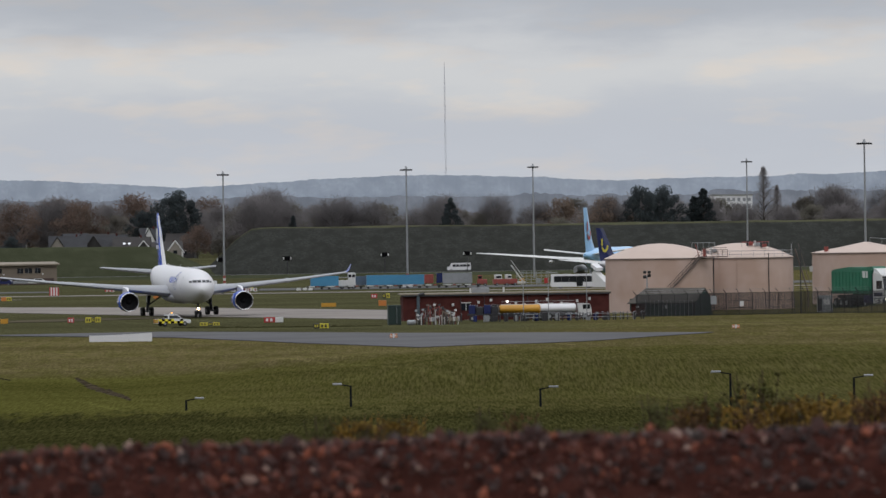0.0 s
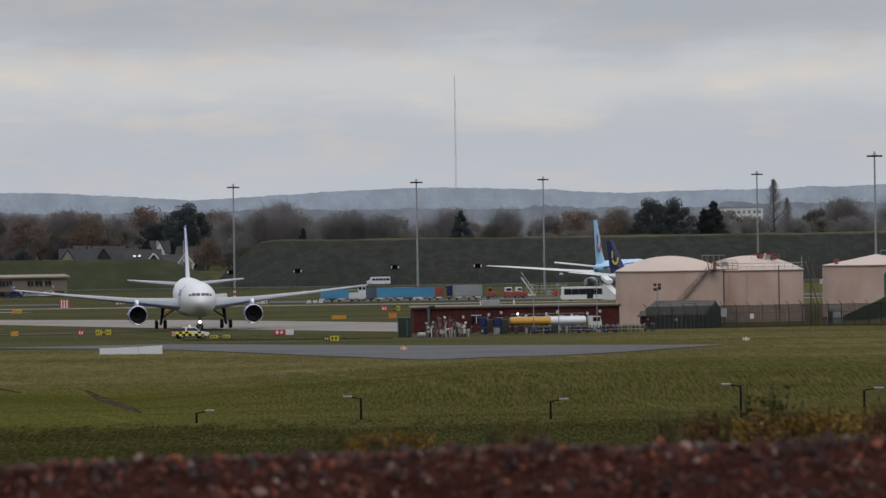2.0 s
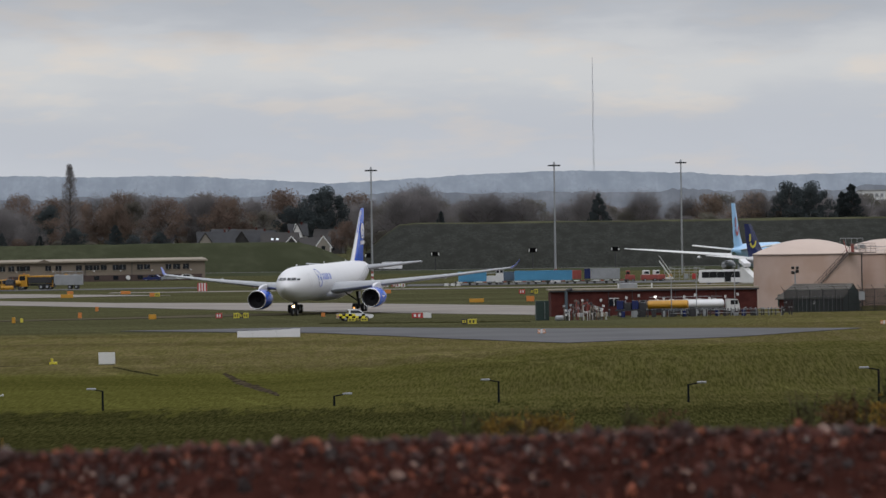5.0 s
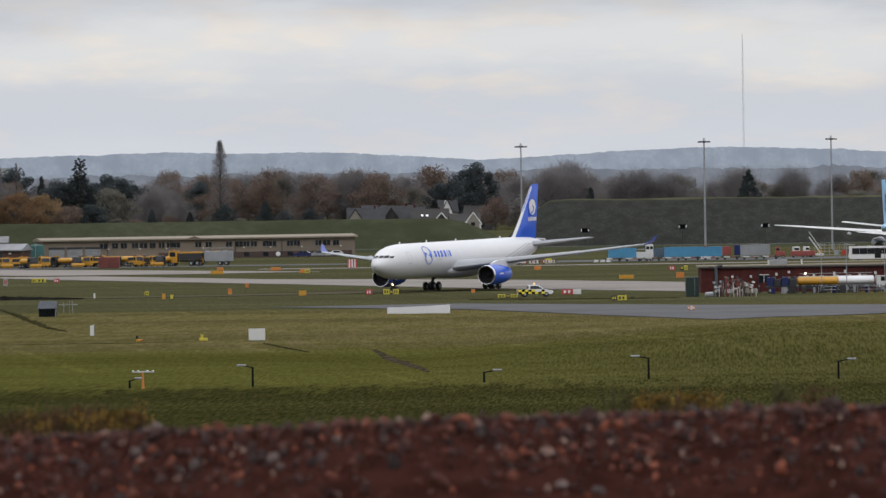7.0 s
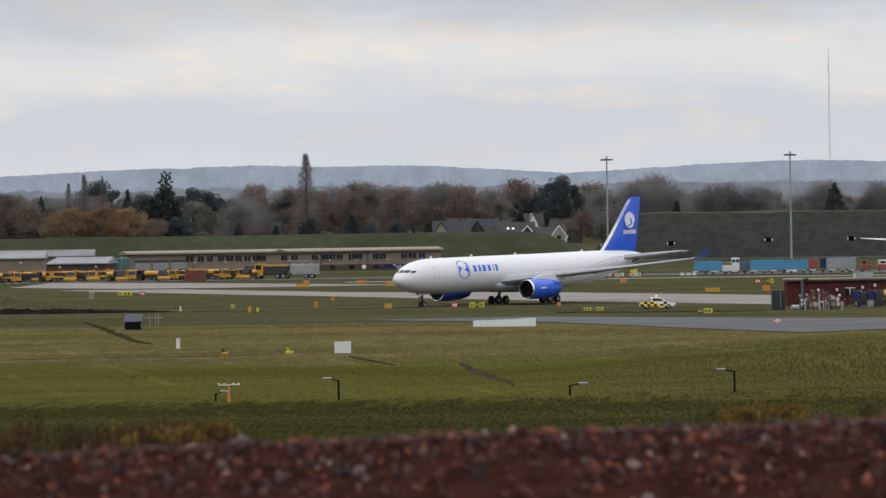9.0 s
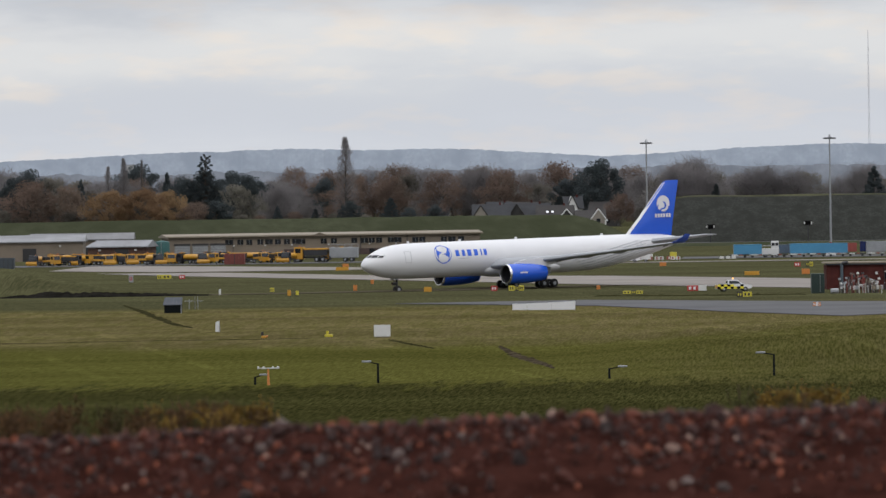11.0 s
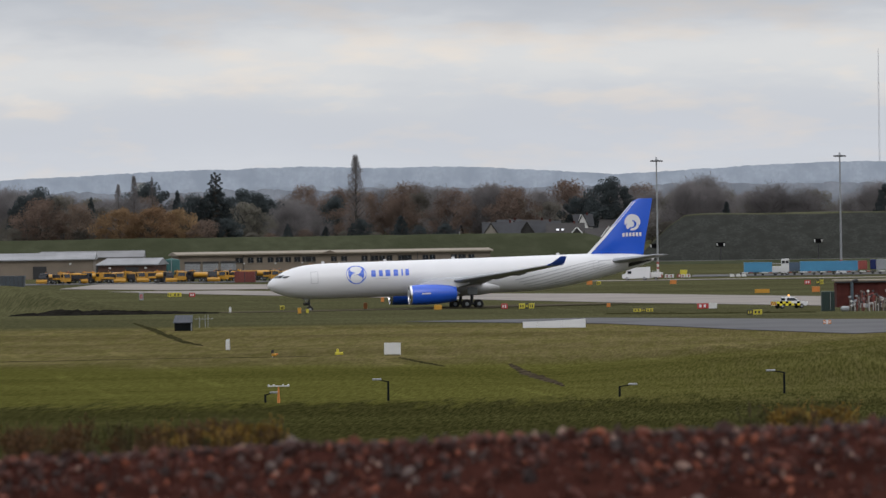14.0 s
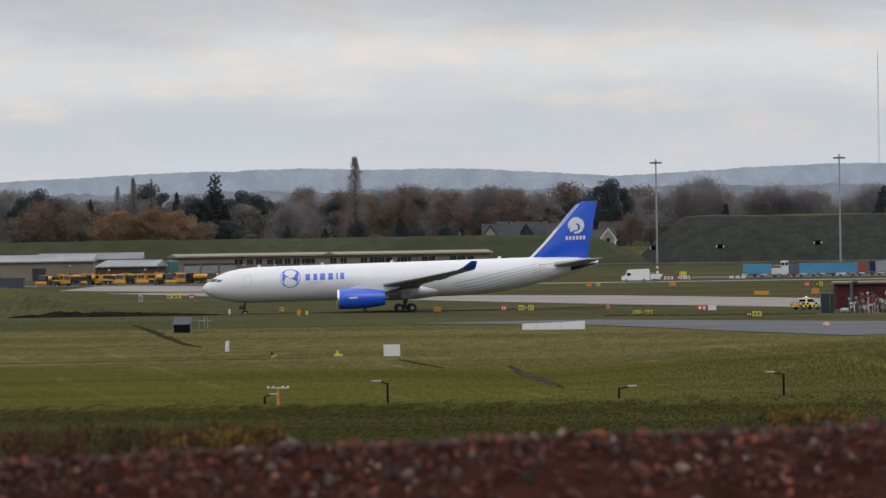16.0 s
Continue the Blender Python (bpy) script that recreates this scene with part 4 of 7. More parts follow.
# ---- fittings on the tanks ----
def tank_fittings():
    # inclined stair on the first tank
    def on_shell(deg, r, z):
        a = radians(deg)
        return (r * math.cos(a), r * math.sin(a), z)
    st = part("stair", rod(on_shell(-86, 9.0, 3.6), on_shell(-48, 9.0, 9.6), 0.10, n=6), TAUPE, t1, "inclined steel stair")
    part("stringer", rod(on_shell(-86, 9.7, 3.6), on_shell(-48, 9.7, 9.6), 0.12, n=6), TAUPE, st)
    for up in (0.55, 1.1):
        part("handrail", rod(on_shell(-86, 9.7, 3.6 + up), on_shell(-48, 9.7, 9.6 + up), 0.045, n=6), TAUPE, st)
    foot, head = Vector(on_shell(-86, 9.35, 3.6)), Vector(on_shell(-48, 9.35, 9.6))
    lean_in = (Vector(on_shell(-67, 9.7, 0)) - Vector(on_shell(-67, 9.0, 0))) / 2
    for i in range(27):
        q = foot.lerp(head, i / 26)
        part("tread", rod(q - lean_in, q + lean_in, 0.09, n=4), TAUPE, st)
        if i % 3 == 0:
            part("baluster", rod(q + lean_in, q + lean_in + Vector((0, 0, 1.1)), 0.03, n=5), TAUPE, st)
    # landing between the two roofs
    land = part("landing", box((4.2, 1.6, 0.14), (8.6, -6.2, 9.55)), TAUPE, t1, "railed steel landing between the tanks")
    for z in (10.2, 10.75):
        part("rail", rod((6.5, -6.95, z), (10.7, -6.95, z), 0.04, n=5), TAUPE, land)
        part("rail", rod((6.5, -5.4, z + 0.3), (10.7, -5.4, z + 0.3), 0.04, n=5), TAUPE, land)
    for i in range(6):
        part("rail_post", rod((6.5 + i * 0.84, -6.95, 9.6), (6.5 + i * 0.84, -6.95, 10.8), 0.04, n=5), TAUPE, land)
    part("valve_box", box((0.5, 0.5, 1.2), (7.0, -5.9, 9.7), bevel=0.04), DULLRED, land)
    part("davit", rod((6.2, -5.6, 9.6), (5.6, -5.6, 11.6), 0.06, n=6), DULLRED, land)
    part("lower_pipe", rod(on_shell(-105, 8.9, 4.3), on_shell(-78, 8.9, 4.3), 0.06, n=6), TANROOF, t1)
    part("door", box((0.06, 1.0, 2.0), on_shell(-122, 8.76, 1.1), rot=pose(0, 0, 0, 0, 0, -122)), GREENPAINT, t1, "grey-green steel door")
    for d in (-14,):
        part("downpipe", rod(on_shell(d, 8.85, 0.2), on_shell(d, 8.85, 9.6), 0.09, n=8), DARKMETAL, t1)
    for d in (-115, -95, -60):
        part("downpipe", rod(on_shell(d, 8.82, 0.2), on_shell(d, 8.82, 10.0), 0.07 if d > -70 else 0.04, n=8), DARKMETAL if d > -70 else TANKPAINT, t2)
    # railed walkway on the second tank
    rail = part("guard_rail", hoop(8.63, 10.36, 0.08), STEEL, t2, "ring guard rail")
    part("mid_rail", hoop(8.63, 9.82, 0.06), STEEL, rail)
    for i in range(28):
        part("rail_post", rod(on_shell(i * 360 / 28, 8.63, 9.25), on_shell(i * 360 / 28, 8.63, 10.45), 0.03, n=5), STEEL, rail)
    part("walkway", box((5.5, 1.2, 0.12), (-6.5, -4.8, 9.4)), STEEL, t2)
    for k, (x, y) in enumerate([(1.2, -3.5), (2.4, -3.2), (3.4, -3.6), (-6.0, -5.2), (-7.4, -4.8), (-4.8, -5.4)]):
        z = 9.75 + 1.9 * (1 - (x * x + y * y) / 75)
        part("vent", rod((x, y, z - 0.6), (x, y, z + 0.75), 0.22, 0.18, 10), OFFWHITE if k % 2 else DARKMETAL, t2)
        part("valve_box", box((0.7, 0.6, 0.55), (x + 0.5, y - 0.3, z - 0.1), bevel=0.04), STEEL if k % 2 else DULLRED, t2)
    for x0, x1 in ((0.2, 4.6), (-7.9, -4.2)):
        r2 = part("platform_rail", rod((x0, -4.6, 11.8), (x1, -4.6, 11.8), 0.035, n=6), RED if x0 > 0 else STEEL, t2)
        for i in range(5):
            x = x0 + (x1 - x0) * i / 4
            part("rail_post", rod((x, -4.6, 9.85), (x, -4.6, 11.8), 0.03, n=5), STEEL, r2)
    lad = part("ladder", rod((8.75, -1.2, 0.5), (8.4, -1.2, 11.4), 0.05, n=6), STEEL, t2, "caged ladder")
    part("stile", rod((8.75, -0.7, 0.5), (8.4, -0.7, 11.4), 0.05, n=6), STEEL, lad)
    esc = part("escape_stair", rod((11.0, -1.4, 3.6), (9.0, -1.4, 10.6), 0.10, n=6), TAUPE, t2, "steep steel escape stair")
    part("stringer", rod((11.0, -0.6, 3.6), (9.0, -0.6, 10.6), 0.10, n=6), TAUPE, esc)
    part("handrail", rod((11.5, -1.4, 4.4), (9.5, -1.4, 11.4), 0.05, n=6), TAUPE, esc)
    part("stair_leg", rod((11.0, -1.0, 0.4), (11.0, -1.0, 3.6), 0.12, n=6), TAUPE, esc)
    for i in range(20):
        part("tread", rod((11.0 - i * 0.1, -1.4, 3.7 + i * 0.35), (11.0 - i * 0.1, -0.6, 3.7 + i * 0.35), 0.07, n=4), TAUPE, esc)
    for i in range(16):
        part("rung", rod((8.75 - i * 0.02, -1.2, 1 + i * 0.7), (8.75 - i * 0.02, -0.7, 1 + i * 0.7), 0.03, n=5), STEEL, lad)
    part("gauge_box", box((0.7, 0.5, 1.0), (-7.0, -4.3, 9.6), bevel=0.04), DULLRED, t3)
    part("roof_rail", rod((0.5, -2, 12.0), (4.5, -2, 11.7), 0.04, n=6), STEEL, t3)
    for x in (0.5, 2.5, 4.5):
        part("rail_post", rod((x, -2, 10.0), (x, -2, 11.9), 0.035, n=5), STEEL, t3)
    part("gauge_panel", box((0.8, 0.2, 0.9), (-9.3, -1.0, 6.4)), OFFWHITE, t3)


tank_fittings()


# ---- shed, fence, brick depot ----
def slab(profile, width, bm=None):
    """A side outline (x, z) given thickness across y."""
    return loft([[(x, -width / 2, z) for x, z in profile], [(x, width / 2, z) for x, z in profile]], bm)


def shed():
    root = thing("pump_shed", pose(35.2, 1226, gz(35.2, 1226) - 0.1, 0, 0, -27), "dark brick pump shed with a grey pitched roof", "shed")
    felt = mat("weathered_grey_felt", (0.085, 0.078, 0.070), 0.95, vary=0.2, scale=1.5, spec=0.1)
    part("wall", loft([[(x, y, 0) for x, y in ((-5.4, -3), (5.4, -3), (5.4, 3), (-5.4, 3))], [(x, y, 2.1) for x, y in ((-5.4, -3), (5.4, -3), (5.4, 3), (-5.4, 3))]]), BRICK, root, "dark brick wall")
    part("gable", loft([[(5.3, -3, 2.1), (5.3, 3, 2.1), (5.3, 0, 4.2)], [(5.75, -3, 2.1), (5.75, 3, 2.1), (5.75, 0, 4.15)]]), GREENPAINT, root, "dark green gable")
    part("end_cladding", box((0.12, 6.0, 2.15), (5.5, 0, 0)), GREENPAINT, root)
    for s in (1, -1):
        part("roof_slope", loft([[(-5.9, s * 3.4, 1.95), (-5.9, s * 3.4, 2.1), (-4.3, 0, 4.35), (-4.3, 0, 4.2)], [(5.7, s * 3.4, 1.95), (5.7, s * 3.4, 2.1), (5.9, 0, 4.35), (5.9, 0, 4.2)]]), felt, root, "grey felt roof slope")
    part("steel_front", box((8.2, 0.1, 2.2), (1.2, -3.1, 0.0)), GREENPAINT, root, "dark green steel cladding")
    for i in range(12):
        part("rib", box((0.07, 0.08, 2.5), (-2.8 + i * 0.73, -3.2, 0.0)), STEEL, root)
    for x, z, w, h in ((0.7, 1.2, 0.35, 0.55), (-4.2, 1.4, 0.4, 0.25), (-4.6, 0.2, 0.5, 0.4)):
        part("notice", box((w, 0.04, h), (x, -3.26, z)), OFFWHITE, root)


shed()


def flood_post(x, y, h):
    root = thing("floodlight_post", pose(x, y, gz(x, y)), "grey post with a pair of black floodlights", "floodlight")
    part("post", rod((0, 0, 0), (0, 0, h), 0.16, 0.10), STEEL, root)
    for s in (-1, 1):
        part("floodlight", box((0.5, 0.35, 0.45), (s * 0.3, 0, h - 0.2 + 0.1 * s), rot=pose(0, 0, 0, 25, 0, s * 20), bevel=0.04), BLACK, root)
        part("floodlight", box((0.45, 0.3, 0.4), (s * 0.32, 0, h + 0.45), rot=pose(0, 0, 0, 20, 0, s * 20), bevel=0.04), BLACK, root)


flood_post(31.9, 1240, 6.0)


def fence():
    root = thing("security_fence", pose(0, 0, 0), "tall steel mesh security fence with cranked posts", "fence")
    pts = [(29.5, 1214), (41.5, 1220), (56, 1226), (66, 1222), (78, 1216)]
    post = mesh_of("post", rod((-0.5, -0.3, 4.2), (0, 0, 3.55), 0.05, n=6, bm=rod((0, 0, 0), (0, 0, 3.6), 0.06, n=6)), DARKMETAL)
    bm = bmesh.new()
    for (xa, ya), (xb, yb) in zip(pts, pts[1:]):
        n = int(math.hypot(xb - xa, yb - ya) / 2.1)
        for i in range(n):
            x, y = xa + (xb - xa) * i / n, ya + (yb - ya) * i / n
            o = new("post", post)
            o.parent = root
            o.location = (x, y, gz(x, y) - 0.2)
        m = int(math.hypot(xb - xa, yb - ya) / 0.12)
        for i in range(m):
            x, y = xa + (xb - xa) * i / m, ya + (yb - ya) * i / m
            z = gz(x, y)
            rod((x, y, z), (x, y, z + 3.4), 0.042, n=3, bm=bm)
    tagged(part("wire_mesh", bm, DARKMETAL, root, "dark steel wire mesh panels"), kind="stuff")
    for z in (0.15, 1.1, 2.2, 3.4, 3.7, 4.0):
        for (xa, ya), (xb, yb) in zip(pts, pts[1:]):
            part("rail", rod((xa, ya, gz(xa, ya) + z), (xb, yb, gz(xb, yb) + z), 0.03 if z < 3.5 else 0.012, n=4), GREENPAINT if z < 3.5 else STEEL, root)
    part("sign", box((0.6, 0.05, 0.8), (46.0, 1221.7, 1.3)), OFFWHITE, root)
    part("sign", box((0.9, 0.05, 1.3), (41.6, 1219.8, 1.7)), STEEL, root)
    # kiosk behind the fence
    k = thing("grey_kiosk", pose(59.6, 1238, gz(59.6, 1238)), "pale grey steel kiosk behind the fence", "kiosk")
    part("body", box((2.3, 1.6, 2.6), bevel=0.05), STEEL, k)
    part("panel", box((1.0, 0.05, 0.9), (0.3, -0.83, 1.2)), OFFWHITE, k)
    part("panel", box((0.7, 0.05, 1.9), (-0.75, -0.83, 0.2)), DARKMETAL, k)
    # tall slender pole at the fence
    p = thing("steel_pole", pose(55.3, 1225, gz(55.3, 1225)), "tall slender dark steel pole", "pole")
    part("shaft", rod((0, 0, 0), (0, 0, 10.3), 0.11, 0.07), DARKMETAL, p)


fence()


def brick_depot():
    """Long low brick building between the container and the tanks."""
    L = 31.5
    root = thing("brick_depot", pose(-6.2, 1206, 0, 0, 0, 3), "long low dark red brick depot with a flat roof", "building")
    part("wall", box((L, 9, 4.0), (L / 2, 4.5, -0.3)), BRICK, root, "dark red brick wall")
    part("roof", box((L + 0.6, 9.8, 0.2), (L / 2, 4.6, 3.95)), TANROOF, root, "pale flat roof edge")
    part("fascia", box((L + 0.5, 0.08, 0.22), (L / 2, -0.32, 3.72)), DARKMETAL, root)
    part("duct", rod((2.3, -0.4, 0.2), (2.3, -0.4, 3.9), 0.24, n=14), mat("grey_blue_duct", (0.05, 0.07, 0.085), 0.6), root, "grey-blue ribbed duct", smooth=40)
    part("duct_bend", rod((2.3, -0.4, 3.9), (3.2, -0.2, 4.15), 0.25, n=14), DARKMETAL, root, smooth=40)
    win = part("window", box((1.4, 0.1, 1.1), (9.6, -0.05, 1.5)), DARKGLASS, root, "dark window")
    part("frame", box((1.6, 0.06, 0.12), (9.6, -0.08, 2.6)), OFFWHITE, win)
    part("frame", box((0.1, 0.06, 1.1), (9.6, -0.1, 1.5)), OFFWHITE, win)
    for i, u in enumerate((7.6, 11.5, 13.4, 17.2, 20.3, 22, 24.2, 26.6, 28.5)):
        part("wall_lamp", box((0.35, 0.2, 0.42), (u, -0.1, 2.2 + 0.3 * (i % 3)), bevel=0.04), OFFWHITE, root)
    part("wall_lamp", rod((15.9, -0.3, 2.75), (15.9, -0.12, 2.75), 0.17, n=12), glow("bulkhead_lamp", (1, 0.97, 0.9), 3.0), root, "lit bulkhead lamp")
    for u in (8.8, 12.4, 19.0, 25.2):
        part("downpipe", rod((u, -0.1, 0.1), (u, -0.1, 3.8), 0.05, n=6), DARKMETAL, root)
    part("roof_unit", box((2.6, 2.0, 0.8), (12.0, 3, 4.1), bevel=0.05), STEEL, root, "grey rooftop cooling unit")
    for u in (10.4, 15.5):
        part("roof_vent", rod((u, 2, 4.0), (u, 2, 4.9), 0.12), OFFWHITE, root)
    for k, u in enumerate((18.2, 22.0, 27.8)):
        p = thing("forecourt_lamp_post", pose(-6.2 + u, 1193 + k, 0), "slender grey lamp post on the depot forecourt", "lamp post", "forecourt lamp posts")
        part("post", rod((0, 0, 0), (0, 0, 7.2), 0.08, 0.05, 8), STEEL, p)
        part("head", box((0.5, 0.3, 0.14), (0, -0.15, 7.2), bevel=0.03), STEEL, p)
    g = thing("green_container", pose(-7.35, 1170, 0, 0, 0, 4), "dark green steel storage container by the depot", "container")
    part("body", box((1.9, 2.4, 2.9), bevel=0.04), GREENPAINT, g)
    for i in range(6):
        part("rib", box((0.08, 0.06, 2.6), (-0.8 + i * 0.32, -1.23, 0.15)), GREENPAINT, g)
    part("door_bar", rod((0.3, -1.3, 0.2), (0.3, -1.3, 2.7), 0.03, n=6), STEEL, g)


brick_depot()


def pipework():
    rnd = random.Random(8)
    root = thing("pipe_manifold", pose(-1.2, 1166, 0), "white and cream valve and pipe manifold on steel stands", "pipework")
    for i in range(84):
        x, y = rnd.uniform(-3.3, 3.3), rnd.uniform(-1.5, 1.5)
        h = rnd.uniform(0.9, 2.6) * (1.15 if abs(x) < 1.5 else 0.85)
        m = rnd.choice((OFFWHITE, STEEL, TAUPE, TANROOF, DARKMETAL, DULLRED, TAUPE))
        part("riser", rod((x, y, 0), (x, y, h), rnd.uniform(0.03, 0.08), n=8), m, root)
        if i % 2:
            part("pipe", rod((x, y, h), (x + rnd.uniform(-1.2, 1.2), y + rnd.uniform(-0.5, 0.5), h * rnd.uniform(0.6, 1.0)), 0.06, n=8), m, root)
        if i % 2 == 0:
            part("valve", rod((x, y, h - 0.08), (x, y, h + 0.2), 0.22, 0.18, 10), rnd.choice((OFFWHITE, STEEL, TAUPE, DARKMETAL)), root)
        if i % 6 == 0:
            part("cabinet", box((0.45, 0.4, 0.6), (x + 0.4, y - 1, 0.5), bevel=0.04), rnd.choice((OFFWHITE, TANROOF, STEEL)), root)
    part("boulder_cover", box((1.3, 1.0, 0.75), (-3.6, -1.2, 0), bevel=0.25), STEEL, root)


pipework()


def bollards():
    """Railings and stub posts along the depot forecourt."""
    rnd = random.Random(4)
    proto = thing("bollard", pose(0, 0, 0), "short dark steel guard post by the depot forecourt", "bollard", "guard posts")
    part("post", rod((0, 0, 0), (0, 0, 1.15), 0.10, n=8), DARKMETAL, proto)
    part("cap", rod((0, 0, 1.15), (0, 0, 1.22), 0.12, 0.06, 8), STEEL, proto)
    place(proto, pose(2.6, 1190, gz(2.6, 1190)))
    for i in range(36):
        x = 8.5 + i * 0.62 + rnd.uniform(-0.25, 0.25)
        copy_thing(proto, pose(x, 1187 + i * 0.15 + rnd.uniform(-2, 1), 0))
    # crates, drums and a rail that clutter the forecourt
    for i in range(14):
        x = 5.0 + i * 1.5 + rnd.uniform(-0.5, 0.5)
        y = 1188.5 + rnd.uniform(-1, 2)
        if i % 3 == 0:
            d = thing("steel_drum", pose(x, y, 0), "dark upright steel drum on the depot forecourt", "drum", "forecourt drums")
            part("body", revolve([(0.3, 0), (0.31, 0.3), (0.3, 0.32), (0.31, 0.62), (0.3, 0.9), (0.26, 0.9)], 16), rnd.choice((NAVY, DARKMETAL, DULLRED)), d)
            part("cap", rod((0.12, 0, 0.9), (0.12, 0, 0.94), 0.05, n=8), STEEL, d)
        else:
            d = thing("tool_crate", pose(x, y, 0, 0, 0, rnd.uniform(-30, 30)), "dark steel tool crate on the depot forecourt", "crate", "forecourt crates")
            w, h = rnd.uniform(0.5, 1.1), rnd.uniform(0.5, 1.2)
            part("body", box((w, 0.7, h), bevel=0.03), rnd.choice((DARKMETAL, BLACK, STEEL, TAUPE)), d)
            part("lid", box((w + 0.06, 0.76, 0.07), (0, 0, h)), DARKMETAL, d)
    r = thing("guard_rail", pose(19.5, 1187.5, 0), "low grey tube guard rail before the parked lorries", "railing")
    for z in (0.5, 1.0):
        part("rail", rod((-8, 0, z), (9, 0.5, z), 0.04, n=6), STEEL, r)
    for i in range(10):
        part("post", rod((-8 + i * 1.88, i * 0.055, 0), (-8 + i * 1.88, i * 0.055, 1.02), 0.045, n=6), STEEL, r)


bollards()


# ---- vehicles ----
def add_wheels(root, xs, track, r=0.5, w=0.3, dual=False):
    for x in xs:
        for s in (-1, 1):
            t = part("wheel", wheel_mesh((x, s * track / 2, r), r, w), RUBBER, root, smooth=40)
            part("hub", rod((x, s * (track / 2 + w * 0.45), r), (x, s * (track / 2 + w * 0.55), r), r * 0.5, n=12), STEEL, t)


def tanker(x, y, heading, tank_mat, cab_mat, label):
    root = thing("tanker_lorry", pose(x, y, gz(x, y), 0, 0, heading), label, "lorry")
    part("chassis", box((9.0, 1.1, 0.3), (0, 0, 0.75)), DARKMETAL, root)
    part("tank", loft([[(u, 1.1 * k * math.cos(2 * math.pi * i / 24), 1.72 + 0.68 * k * math.sin(2 * math.pi * i / 24)) for i in range(24)] for u, k in
                       ((-4.0, 0.75), (-3.8, 1), (2.0, 1), (2.2, 0.75))]), tank_mat, root, smooth=50)
    part("catwalk", box((6.0, 0.6, 0.08), (-1.0, 0, 2.38)), OFFWHITE, root)
    for u in (-3.5, -1.5, 0.8):
        part("hatch", rod((u, 0, 2.35), (u, 0, 2.55), 0.3, n=12), OFFWHITE, root)
    part("side_locker", box((5.2, 2.15, 0.62), (-1.0, 0, 0.55), bevel=0.03), DARKMETAL, root)
    for u in (-3.4, -2.2, -0.6, 0.9):
        part("hose_reel", rod((u, -1.1, 0.85), (u, -1.22, 0.85), 0.28, n=12), STEEL, root)
    for y in (-0.45, 0.45):
        part("catwalk_rail", rod((-3.8, y, 2.85), (1.9, y, 2.85), 0.03, n=5), STEEL, root)
    cab = part("cab", slab([(2.5, 0.6), (4.5, 0.6), (4.5, 1.5), (4.25, 2.35), (2.5, 2.45)], 2.3), cab_mat, root)
    part("windscreen", slab([(4.49, 1.52), (4.52, 1.52), (4.32, 2.25), (4.28, 2.25)], 2.0), DARKGLASS, cab)
    for s in (-1, 1):
        part("side_window", box((1.1, 0.04, 0.65), (3.7, s * 1.16, 1.6)), DARKGLASS, cab)
    part("bumper", box((0.2, 2.35, 0.4), (4.55, 0, 0.45)), DARKMETAL, cab)
    add_wheels(root, (3.5, -1.8, -3.2), 2.0)
    return root


tanker(10.6, 1196, 176, AMBER, BLACK, "aircraft refuelling lorry with amber tank and black cab")
tanker(17.8, 1199, 4, WHITE, OFFWHITE, "white aircraft refuelling lorry parked by the depot")


def dark_box_lorry(x, y, heading):
    root = thing("flatbed_lorry", pose(x, y, gz(x, y), 0, 0, heading), "dark blue flatbed lorry loaded with crates", "lorry")
    part("bed", box((4.8, 2.2, 0.25), (0, 0, 0.9)), DARKMETAL, root)
    for i in range(4):
        part("crate", box((1.0, 1.8, 1.0 + 0.3 * (i % 2)), (-1.8 + i * 1.15, 0, 1.15), bevel=0.04), NAVY if i % 2 else DARKMETAL, root)
    for i in range(5):
        part("stake", rod((-2.2 + i * 1.1, -1.1, 1.1), (-2.2 + i * 1.1, -1.1, 2.5), 0.05, n=5), STEEL, root)
    add_wheels(root, (-1.6, 1.6), 1.9, 0.45)


dark_box_lorry(6.0, 1192, 172)


